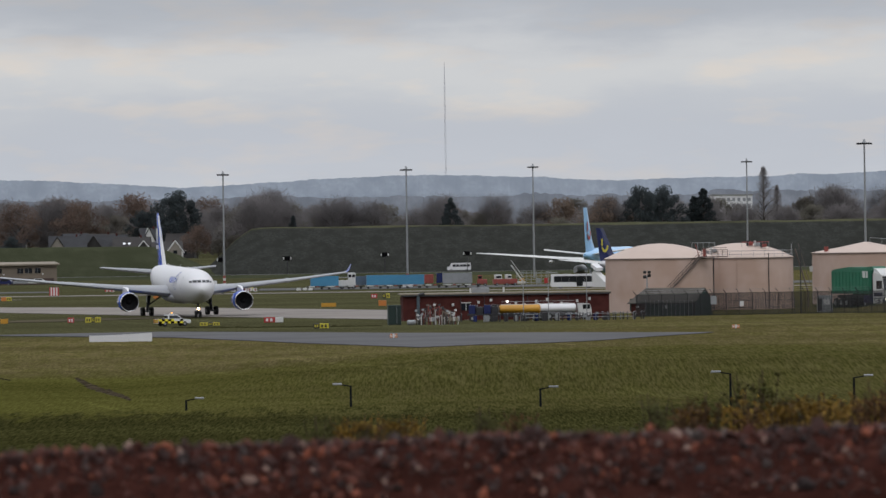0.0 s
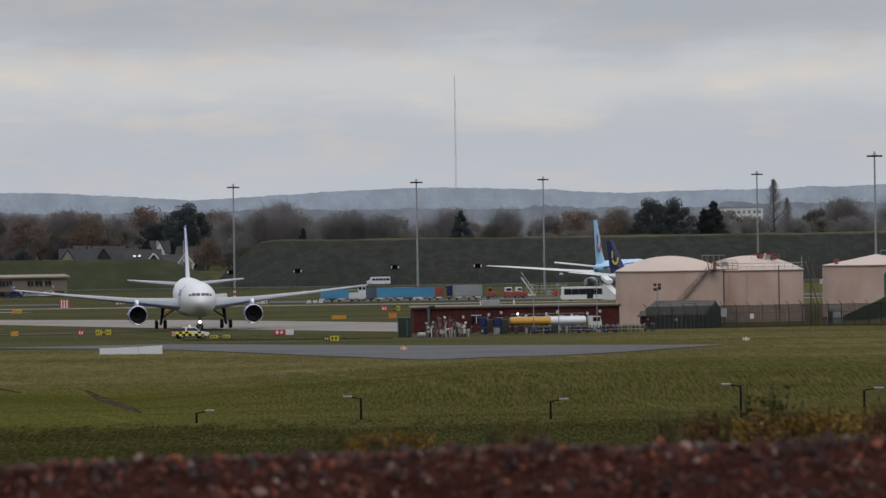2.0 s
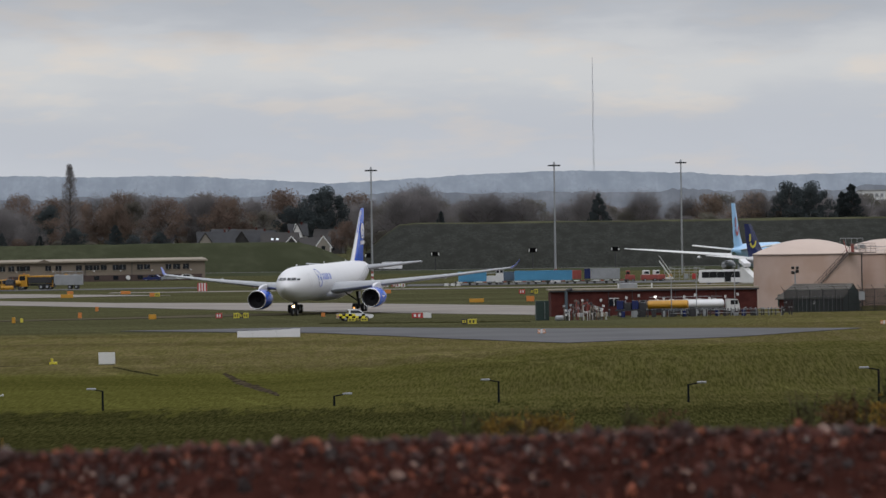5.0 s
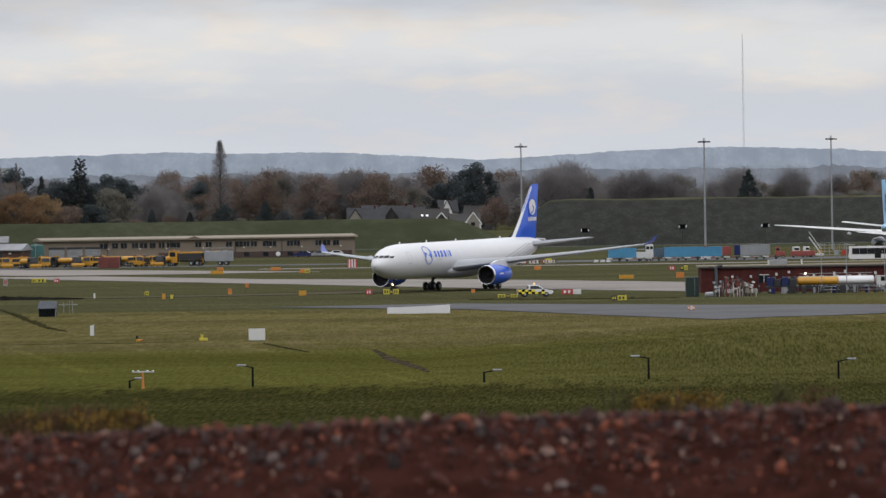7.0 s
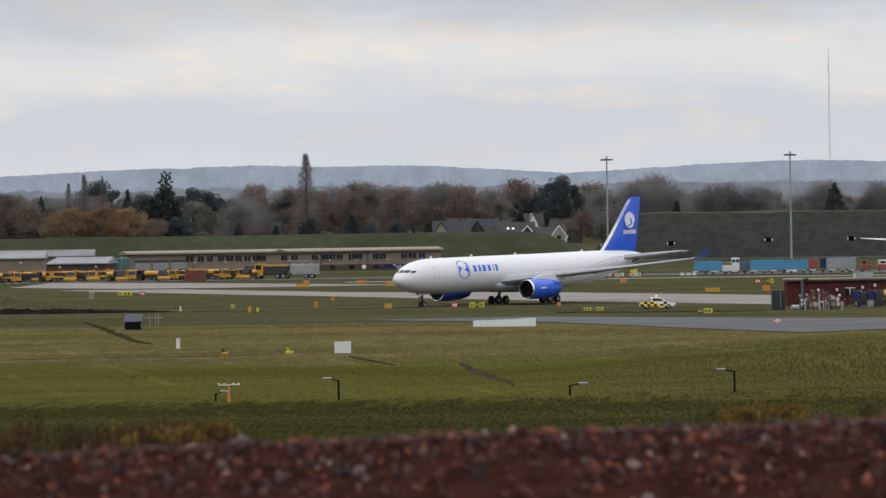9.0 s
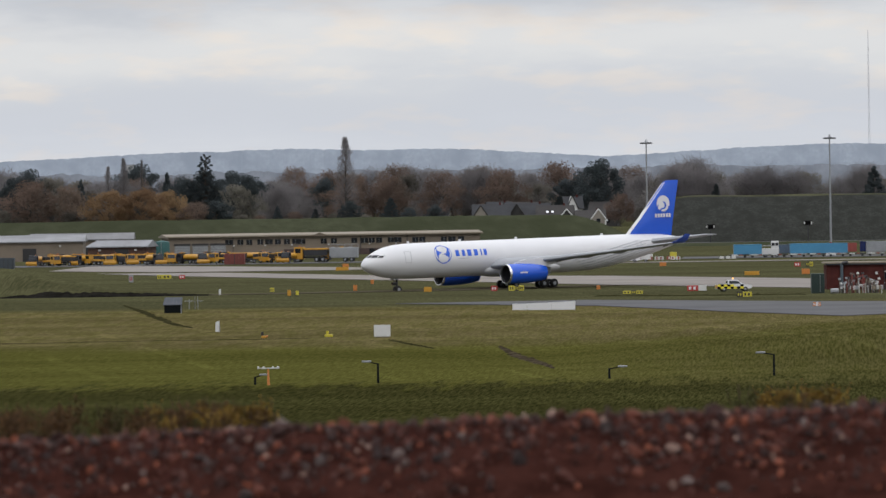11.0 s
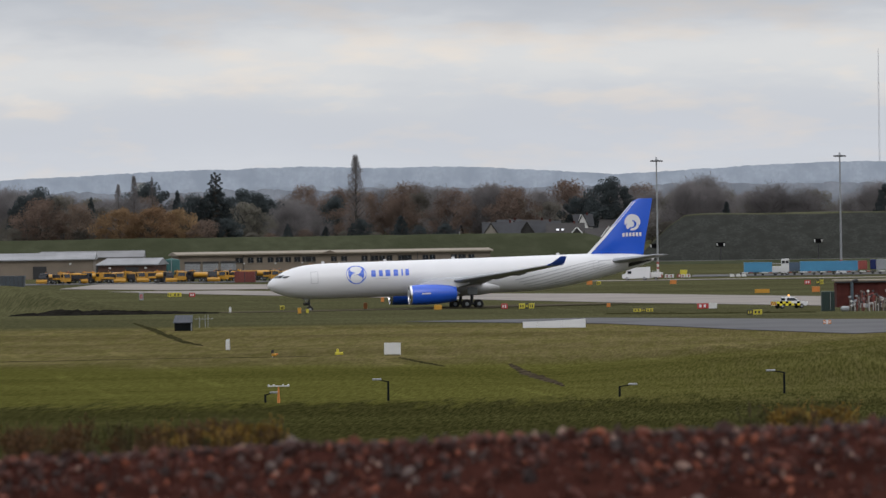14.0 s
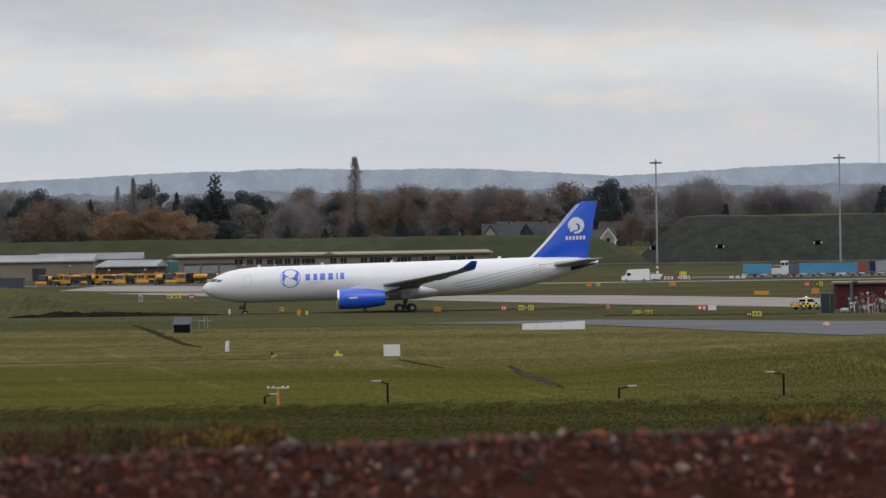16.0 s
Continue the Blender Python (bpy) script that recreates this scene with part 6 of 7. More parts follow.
sign(-17.7, 1138, 2.2, 0.7, [(0.4, BLACK, YELLOW), (0.6, YELLOW, BLACK)], "black and yellow taxiway sign")
sign(-20.2, 1388, 2.6, 0.68, [(1, AMBER, None)], "back of an amber taxiway sign")
sign(-13.3, 1512, 1.2, 0.8, RW, "red taxiway sign with white marks")
sign(-11.0, 1512, 1.4, 0.85, [(0.5, BLACK, YELLOW), (0.5, YELLOW, BLACK)], "black and yellow taxiway sign")
sign(-10.8, 1392, 1.4, 0.95, [(1, ORANGE, None)], "back of an orange taxiway sign")
sign(-68.6, 1234, 1.2, 0.75, [(1, AMBER, None)], "back of an amber taxiway sign")
sign(-103.3, 1556, 2.5, 0.66, [(1, AMBER, None)], "long amber taxiway sign")
sign(-107.2, 1625, 1.3, 0.6, [(1, ORANGE, None)], "back of an orange taxiway sign")
sign(-86.0, 1556, 2.0, 0.75, [(0.5, ORANGE, None), (0.5, YELLOW, BLACK)], "orange and yellow taxiway sign")
sign(-94.9, 1610, 2.0, 0.6, [(1, ORANGE, None)], "back of an orange taxiway sign")
sign(-81.5, 1258, 0.6, 0.9, [(1, ORANGE, None)], "small orange marker board")
sign(-88.7, 1212, 0.55, 0.9, [(1, AMBER, None)], "small amber marker board")
sign(-87.9, 1218, 0.45, 0.65, [(1, YELLOW, None)], "small yellow marker board")
sign(-95.1, 1262, 0.7, 0.6, [(1, YELLOW, BLACK)], "small yellow marker board")
sign(-83.9, 1340, 0.55, 0.75, [(1, ORANGE, None)], "small orange marker board")
sign(-42.0, 1236, 0.6, 0.6, [(1, ORANGE, None)], "small orange marker board")
sign(-129.8, 1458, 2.6, 0.72, [(0.35, YELLOW, BLACK), (0.65, YELLOW, BLACK)], "yellow and black taxiway sign")
sign(-126.0, 1452, 1.1, 0.72, RW, "red taxiway sign with white marks")
sign(-56.7, 1560, 1.1, 0.9, [(1, ORANGE, None)], "back of an orange taxiway sign")
sign(-54.9, 1560, 0.8, 0.65, [(1, YELLOW, BLACK)], "small yellow taxiway sign")
sign(-40.0, 1552, 1.3, 0.75, [(1, ORANGE, None)], "back of an orange taxiway sign")
sign(-131.5, 1410, 0.8, 1.35, [(1, STEEL, RED)], "grey marker cabinet with red marks")
for x, y in ((-6.7, 1046), (39.9, 1082)):
    sign(x, y, 1.05, 0.5, [(0.36, ORANGE, WHITE), (0.28, OFFWHITE, None), (0.36, ORANGE, WHITE)], "low orange and white closed-runway marker")


def striped_board(x, y, w, h, n):
    root = thing("striped_marker", pose(x, y, gz(x, y)), "red and white vertically striped marker board", "marker board", "striped markers")
    for i in range(n):
        part("stripe", box((w / n, 0.12, h), (-w / 2 + w * (i + 0.5) / n, 0, 0.2)), RED if i % 2 == 0 else OFFWHITE, root)
    for s in (-0.35, 0.35):
        part("leg", rod((s * w, 0.1, -0.1), (s * w, 0.1, h), 0.06, n=6), STEEL, root)


striped_board(-80.7, 1639, 1.95, 1.7, 7)
striped_board(-71.8, 1700, 2.0, 1.0, 6)


def closure_board():
    root = thing("white_barrier_board", pose(-43.2, 1056, gz(-43, 1056), 0, 0, -8), "long low white barrier board in jointed panels", "barrier")
    for x0, x1, h0, h1 in ((-4.25, -2.3, 0.85, 0.88), (-2.25, 1.0, 0.88, 0.98), (1.05, 4.25, 0.98, 1.15)):
        part("panel", loft([[(x0, -0.06, 0.02), (x0, 0.06, 0.02), (x0, 0.06, h0), (x0, -0.06, h0)], [(x1, -0.06, 0.0), (x1, 0.06, 0.0), (x1, 0.06, h1), (x1, -0.06, h1)]]), WHITE, root)
    for x in (-4, -2.2, 1.0, 4.0):
        part("stay", rod((x, 0.1, 0.7), (x, 0.7, 0.0), 0.05, n=6), STEEL, root)


closure_board()


def white_sign():
    root = thing("white_notice_board", pose(-54.2, 882, gz(-54, 882) - 0.1), "square white notice board on two legs in the grass", "notice board")
    part("board", box((1.85, 0.10, 1.3), (0, 0, 0.2), bevel=0.02), OFFWHITE, root)
    for s in (-0.6, 0.6):
        part("leg", rod((s, 0.1, -0.2), (s, 0.1, 1.2), 0.05, n=6), DARKMETAL, root)
    part("foot_rail", box((1.5, 0.3, 0.12), (0, 0.05, 0.02)), DARKMETAL, root)
    p = thing("marker_post", pose(-76.6, 930, gz(-76, 930) - 0.05), "white concrete marker post with a slanted top", "post")
    part("post", slab([(-0.23, 0), (0.23, 0), (0.23, 1.35), (-0.2, 1.22)], 0.4), OFFWHITE, p)
    part("side_board", box((0.04, 0.36, 1.0), (0.25, 0, 0.1)), STEEL, p)


white_sign()


def beacon(x, y, flat=False):
    root = thing("obstruction_beacon", pose(x, y, gz(x, y)), "small yellow airfield beacon on a tripod", "beacon", "airfield beacons")
    part("base", box((0.9 if flat else 0.5, 0.4, 0.3), (0.05, 0, 0.12), bevel=0.05), AMBER if not flat else YELLOW, root)
    part("lamp", rod((-0.1, 0, 0.4), (-0.1, 0, 0.8), 0.14, 0.16, 10), DARKMETAL if not flat else YELLOW, root)
    part("arm", rod((0, 0, 0.3), (0.5, 0, 0.35), 0.09, n=8), ORANGE if not flat else YELLOW, root)
    for k in range(3):
        a = 2.1 * k
        part("leg", rod((0, 0, 0.2), (0.3 * math.cos(a), 0.3 * math.sin(a), -0.05), 0.03, n=5), STEEL, root)


beacon(-67.3, 879)
beacon(-60.1, 880, True)


def approach_bar():
    root = thing("approach_light_bar", pose(-51.6, 679, gz(-52, 679) - 0.1), "orange frangible mast with a white approach light bar", "approach light")
    part("mast", rod((0, 0, 0), (0, 0, 1.5), 0.13, 0.07, 8), ORANGE, root, "orange frangible mast")
    part("cross_bar", box((1.9, 0.1, 0.09), (0, 0, 1.5), bevel=0.02), OFFWHITE, root)
    for s in (-0.85, -0.4, 0.4, 0.85):
        part("lamp", rod((s, -0.15, 1.58), (s, 0.1, 1.62), 0.09, n=10), OFFWHITE, root)


approach_bar()


def hut():
    root = thing("equipment_hut", pose(-94.2, 1071, gz(-94, 1071)), "small dark equipment hut with a grey sloping roof", "hut")
    part("wall", box((2.3, 1.8, 1.2), (0, 0, 0)), POSTBLACK, root)
    part("roof", loft([[(-1.3, -1.1, 1.05), (1.3, -1.1, 1.05), (1.2, 0.9, 2.0), (-1.2, 0.9, 2.0)], [(-1.3, -1.1, 1.15), (1.3, -1.1, 1.15), (1.2, 0.9, 2.1), (-1.2, 0.9, 2.1)]]), mat("grey_slates", (0.06, 0.066, 0.078), 0.95, vary=0.2, scale=3), root, "grey sloping roof")
    for i in range(5):
        part("batten", rod((-1.0 + i * 0.5, -1.12, 1.16), (-0.95 + i * 0.48, 0.9, 2.12), 0.02, n=4), DARKMETAL, root)
    part("corner_post", box((0.12, 0.12, 1.2), (1.15, -0.92, 0)), STEEL, root)
    a = thing("antenna_array", pose(-93.9, 1100, gz(-94, 1100)), "white frangible aerials on short stands", "antenna")
    part("boom", rod((-1.3, 0, 1.15), (1.3, 0, 1.15), 0.035, n=6), STEEL, a)
    for x in (-0.6, 0.2, 0.6):
        part("stand", rod((x, 0, -0.05), (x, 0, 1.7 if x > 0 else 1.4), 0.045, n=6), STEEL, a)


hut()


# ---- barriers and cabinets at the mast's foot ----
def mast_clutter():
    rnd = random.Random(21)
    for i in range(9):
        x = -49.4 + i * 1.15 + rnd.uniform(-0.25, 0.25)
        b = thing("water_barrier", pose(x, 1688 + rnd.uniform(-3, 3), gz(x, 1688), 0, 0, rnd.uniform(-25, 25)), "small red and white plastic barrier on the apron edge", "barrier", "apron barriers")
        m = OFFWHITE if i % 3 else DULLRED
        part("body", slab([(-0.45, 0), (0.45, 0), (0.40, 0.7), (-0.40, 0.7)], 0.4), m, b)
        part("stripe", box((0.3, 0.03, 0.5), (0, -0.215, 0.1)), DULLRED if i % 3 else OFFWHITE, b)
    c = thing("yellow_cabinet", pose(-41.5, 1698, gz(-41.5, 1698)), "yellow roadside equipment cabinet on the apron edge", "cabinet")
    part("body", box((1.5, 0.8, 1.5), bevel=0.05), YELLOW, c)
    part("door", box((0.65, 0.04, 1.2), (-0.35, -0.42, 0.15)), YELLOW, c)
    part("plinth", box((1.6, 0.9, 0.15), (0, 0, -0.02)), DARKMETAL, c)
    for x in (-31.0, -29.6, -28.4):
        k = thing("white_marker_block", pose(x, 1690, gz(x, 1690)), "low white concrete marker block", "marker", "apron marker blocks")
        part("block", slab([(-0.5, 0), (0.5, 0), (0.35, 0.55), (-0.35, 0.55)], 0.5), OFFWHITE, k)


mast_clutter()


# ---- scars and dark heaps in the grass ----
def scar(name, pts, width, material, label, h=0.12, across=(0.5, 2.0)):
    """A low ridge of turned soil along a line."""
    bm = bmesh.new()
    rows = []
    n = 80
    for i in range(n + 1):
        f = i / n * (len(pts) - 1)
        k = min(int(f), len(pts) - 2)
        x = pts[k][0] + (pts[k + 1][0] - pts[k][0]) * (f - k)
        y = pts[k][1] + (pts[k + 1][1] - pts[k][1]) * (f - k)
        w = width * (0.7 + 0.5 * noise.noise((i * 0.6, 1, x))) * math.sin(math.pi * min(1, max(0.08, i / n))) ** 0.4
        r = []
        for u, z in ((-1, -0.1), (-0.6, 0.6), (0, 1.0), (0.6, 0.6), (1, -0.1)):
            px, py = x + w * (u + 0.5 * noise.noise((i * 0.35, u, 6))) * across[0], y + w * u * across[1]
            r.append(bm.verts.new((px, py, gz(px, py) + z * h * (0.55 + 1.1 * noise.noise((i * 0.45, u * 3, 2))))))
        rows.append(r)
    for r, s in zip(rows, rows[1:]):
        for i in range(4):
            bm.faces.new((r[i], s[i], s[i + 1], r[i + 1])).smooth = True
    bmesh.ops.recalc_face_normals(bm, faces=bm.faces)
    solid(name, bm, material, label, "soil", kind="structure")


DARKTURF = mat("dark_rank_turf", (0.032, 0.030, 0.014), 0.95, vary=0.4, scale=1.5, bump=0.8, spec=0.0)
scar("soil_scar_1", [(-38.7, 833), (-33.6, 778), (-28.8, 724)], 1.9, SOIL, "eroded bare soil streak down the bank", 0.22, (0.5, 0.0))
scar("soil_scar_2", [(-52.6, 868), (-49, 846), (-45.1, 822)], 0.9, DARKTURF, "dark ditch line in the grass", 0.15, (0.5, 0.6))
scar("soil_scar_3", [(-107.4, 1141), (-98, 1072), (-88, 994), (-81.5, 953)], 1.9, DARKTURF, "dark ditch line in the grass", 0.2, (0.5, 0.0))
scar("soil_scar_4", [(-40, 1170), (-30, 1163), (-18, 1160), (-9, 1158)], 2.2, DARKTURF, "dark rank grass along a drain", 0.25)
scar("soil_scar_5", [(-110, 870), (-95, 872), (-78, 878), (-62, 880)], 1.1, DARKTURF, "dark mown edge in the grass", 0.08)


def black_heap():
    bm = bmesh.new()
    xs = np.linspace(-136, -103, 130)
    rows = []
    for x in xs:
        f = (x + 136) / 33
        h = (0.9 * (1 - f) ** 0.8 * smooth01(-0.02, 0.25, f) + 0.14) * (1 + 0.45 * noise.noise((x / 3.5, 0, 9)) + 0.4 * noise.noise((x / 0.9, 0, 4)))
        rows.append([bm.verts.new((x, 1238 + dy, gz(x, 1238) + z * h)) for dy, z in ((-5, -0.2), (-3.5, 0.45), (-1.5, 0.85), (0, 1.0), (2, 0.8), (5, -0.2))])
    for r, s in zip(rows, rows[1:]):
        for i in range(5):
            bm.faces.new((r[i], s[i], s[i + 1], r[i + 1])).smooth = True
    bmesh.ops.recalc_face_normals(bm, faces=bm.faces)
    solid("tarred_mound", bm, mat("black_tar_heap", (0.014, 0.013, 0.011), 0.95, vary=0.7, scale=1.6, bump=0.8, spec=0.0), "low black mound of dug earth and sheeting", "mound", kind="structure")
    p = thing("marker_stake", pose(-101.5, 1238, gz(-101, 1238)), "white stake at the mound's end", "stake")
    part("stake", box((0.3, 0.2, 0.9), bevel=0.03), OFFWHITE, p)


black_heap()


# ---- maintenance yard ----
def tan_block():
    L = 76.5
    root = thing("maintenance_block", pose(-168.8, 1908, 0, 0, 0, 12), "long two-storey tan clad maintenance block", "building")
    part("wall", box((L, 14, 4.75), (L / 2, 7, 0)), TANBRICK, root, "tan clad wall")
    part("plinth", box((L * 0.62, 0.2, 1.5), (L * 0.68, -0.05, 0)), mat("dark_brown_brick", (0.055, 0.035, 0.03), 0.85, vary=0.2, scale=3), root, "dark brown brick plinth")
    part("roof", loft([[(-0.6, -0.8, 4.65), (-0.6, 15, 4.65), (-0.6, 15, 4.95), (-0.6, 7, 5.5), (-0.6, -0.8, 5.0)], [(L + 0.6, -0.8, 4.65), (L + 0.6, 15, 4.65), (L + 0.6, 15, 4.95), (L + 0.6, 7, 5.5), (L + 0.6, -0.8, 5.0)]]), TANROOF, root, "cream shallow roof")
    part("gable", loft([[(34.5, -0.85, 4.6), (36.9, -1.0, 5.5), (39.3, -0.85, 4.6)], [(34.5, -0.6, 4.6), (36.9, -0.4, 5.5), (39.3, -0.6, 4.6)]]), TANBRICK, root)
    for i in range(3):
        d = part("roller_door", box((3.7, 0.12, 2.6), (3.4 + i * 4.4, -0.04, 0.1)), STEEL, root, "pale grey roller door")
        for j in range(6):
            part("slat_line", box((3.6, 0.03, 0.05), (3.4 + i * 4.4, -0.11, 0.5 + j * 0.4)), DARKMETAL, d)
        part("lintel", box((4.0, 0.14, 0.5), (3.4 + i * 4.4, -0.06, 2.7)), BLACK, root)
    rnd = random.Random(2)
    xs = [14.8, 17.6, 19.8, 22.5, 24.6, 26.8, 29.0, 31.0, 32.6, 38.0, 40.5, 45.5, 48.0, 49.8, 51.6, 54.5, 56.2, 60.5, 62.2, 67.5, 69.5, 71.8]
    for i, x in enumerate(xs):
        w = 1.45 if i % 4 else 1.8
        win = part("window", box((w, 0.1, 1.3), (x, -0.03, 2.7)), DARKGLASS, root, "dark upper window")
        part("pane_bar", box((0.05, 0.05, 1.3), (x, -0.09, 2.7)), STEEL, win)
        part("sill", box((w + 0.2, 0.15, 0.1), (x, -0.1, 2.65)), TANROOF, win)
        if i > 9 and i % 2:
            part("window", box((1.3, 0.1, 1.0), (x, -0.16, 0.35)), DARKGLASS, root)
        if i % 3 == 0:
            part("wall_lamp", box((0.35, 0.2, 0.3), (x + 1.2, -0.12, 2.4)), OFFWHITE, root)
    for x in (15.8, 47.0, 58.5):
        part("downpipe", rod((x, -0.1, 0), (x, -0.1, 4.6), 0.08, n=6), DARKMETAL, root)
    part("dish", rod((57.5, -0.3, 0.8), (57.5, -0.5, 0.85), 0.6, 0.5, 14), OFFWHITE, root)


tan_block()


def yard_sheds():
    def shed_at(x, y, w, d, h0, h1, wall, roof, label, turn=0):
        root = thing("yard_shed", pose(x, y, 0, 0, 0, turn), label, "shed", "yard sheds")
        part("wall", loft([[(-w / 2, 0, 0), (w / 2, 0, 0), (w / 2, 0, h0), (-w / 2, 0, h0)], [(-w / 2, d, 0), (w / 2, d, 0), (w / 2, d, h0), (-w / 2, d, h0)]]), wall, root)
        part("roof", loft([[(-w / 2 - 0.5, -0.6, h0 - 0.1), (-w / 2 - 0.5, -0.6, h0 + 0.15), (-w / 2 + w * 0.06, d / 2, h1), (-w / 2 - 0.5, d + 0.6, h0)], [(w / 2 + 0.5, -0.6, h0 - 0.1), (w / 2 + 0.5, -0.6, h0 + 0.15), (w / 2 + 0.5, d / 2, h1), (w / 2 + 0.5, d + 0.6, h0)]]), roof, root, "sheet roof")
        for i in range(int(w / 2.5)):
            part("roof_seam", rod((-w / 2 + 1 + i * 2.5, -0.62, h0 + 0.17), (-w / 2 + 1 + i * 2.5, d / 2, h1 + 0.03), 0.05, n=4), roof, root)
        part("doorway", box((3.2, 0.2, 3.0), (w * 0.08, -0.05, 0)), BLACK, root)
        for k in (-0.3, 0.32):
            part("wall_lamp", box((0.5, 0.3, 0.35), (w * k, -0.15, h0 * 0.75)), OFFWHITE, root)
    shed_at(-199, 1852, 30, 22, 4.5, 6.1, TANBRICK, LIGHTROOF, "large tan yard shed with pale sheet roof", 4)
    shed_at(-189, 1890, 26, 18, 4.6, 6.2, TANBRICK, mat("weathered_grey_sheet", (0.13, 0.13, 0.135), 0.7, vary=0.25, scale=0.4), "large yard shed with weathered grey roof", 4)
    shed_at(-171.0, 1800, 13.5, 12, 3.5, 5.0, DULLBRICK, LIGHTROOF, "brick yard shed with pale sheet roof", -6)
    g = thing("green_oil_tank", pose(-169.2, 1895, 0), "teal green oil storage tank in the yard", "tank")
    part("shell", revolve([(1.9, 0), (1.9, 3.6), (1.7, 3.9), (0.3, 4.2)], 24), mat("teal_steel", (0.010, 0.065, 0.062), 0.7), g, smooth=40)
    part("ladder", rod((0, -1.95, 0), (0, -1.95, 3.8), 0.06, n=5), STEEL, g)
    c = thing("dark_skip", pose(-184.6, 1684, gz(-184, 1684)), "dark slate-coloured skip at the yard's edge", "skip")
    part("body", slab([(-2.5, 0), (2.5, 0), (2.7, 2.4), (-2.7, 2.4)], 2.3), mat("slate_steel", (0.035, 0.045, 0.055), 0.6), c)
    for i in range(6):
        part("rib", box((0.12, 0.1, 2.2), (-2.2 + i * 0.88, -1.18, 0.1)), DARKMETAL, c)
    r = thing("red_container", pose(-137.0, 1712, gz(-137, 1712)), "dull red steel container in the yard", "container")
    part("body", box((4.4, 2.4, 2.4), bevel=0.04), mat("dull_red_steel", (0.13, 0.028, 0.022), 0.7, vary=0.2), r)
    for i in range(7):
        part("rib", box((0.15, 0.06, 2.1), (-1.9 + i * 0.63, -1.22, 0.12)), DARKMETAL if i == 3 else mat("rust_rib", (0.11, 0.024, 0.02), 0.7), r)


yard_sheds()


def gritter(name, label, cab_mat, load, plough):
    root = thing(name, pose(0, 0, 0), label, "works lorry", "yard lorries")
    part("chassis", box((6.4, 1.0, 0.35), (0, 0, 0.75)), DARKMETAL, root)
    cab = part("cab", slab([(1.5, 0.6), (3.3, 0.6), (3.3, 1.6), (3.05, 2.85), (1.5, 2.9)], 2.3), cab_mat, root)
    part("windscreen", slab([(3.3, 1.65), (3.34, 1.65), (3.12, 2.65), (3.08, 2.65)], 2.0), DARKGLASS, cab)
    for s in (-1, 1):
        part("side_window", box((1.1, 0.04, 0.85), (2.4, s * 1.16, 1.75)), DARKGLASS, cab)
    part("beacon", rod((2.2, 0.6, 2.9), (2.2, 0.6, 3.15), 0.12, n=8), ORANGE, cab)
    if load == "hopper":
        part("hopper", slab([(-3.2, 1.2), (1.2, 1.2), (1.4, 2.4), (-3.4, 2.4)], 2.2), DARKMETAL, root)
        part("hopper_rail", box((4.6, 2.3, 0.3), (-1.0, 0, 2.35), bevel=0.04), AMBER, root)
        part("spinner", rod((-3.6, 0, 0.4), (-3.6, 0, 1.2), 0.35, 0.2, 10), DARKMETAL, root)
    elif load == "tank":
        part("tank", loft([[(u, 1.0 * k * math.cos(2 * math.pi * i / 18), 1.9 + 0.75 * k * math.sin(2 * math.pi * i / 18)) for i in range(18)] for u, k in ((-3.2, 0.7), (-3.0, 1), (1.0, 1), (1.2, 0.7))]), AMBER, root, smooth=50)
    else:
        part("brush_frame", box((3.8, 1.6, 0.5), (-1.0, 0, 1.1), bevel=0.05), AMBER, root)
        part("engine_box", box((1.5, 1.7, 0.9), (-2.2, 0, 1.6), bevel=0.06), DARKMETAL, root)
    if plough:
        part("plough", loft([[(3.7, -1.7, 0.2), (3.9, -1.7, 0.7), (3.7, -1.7, 1.25), (3.6, -1.7, 0.7)], [(4.3, 1.7, 0.2), (4.5, 1.7, 0.7), (4.3, 1.7, 1.25), (4.2, 1.7, 0.7)]]), AMBER, root)
    add_wheels(root, (2.4, -1.2, -2.4), 1.95, 0.5)
    return root


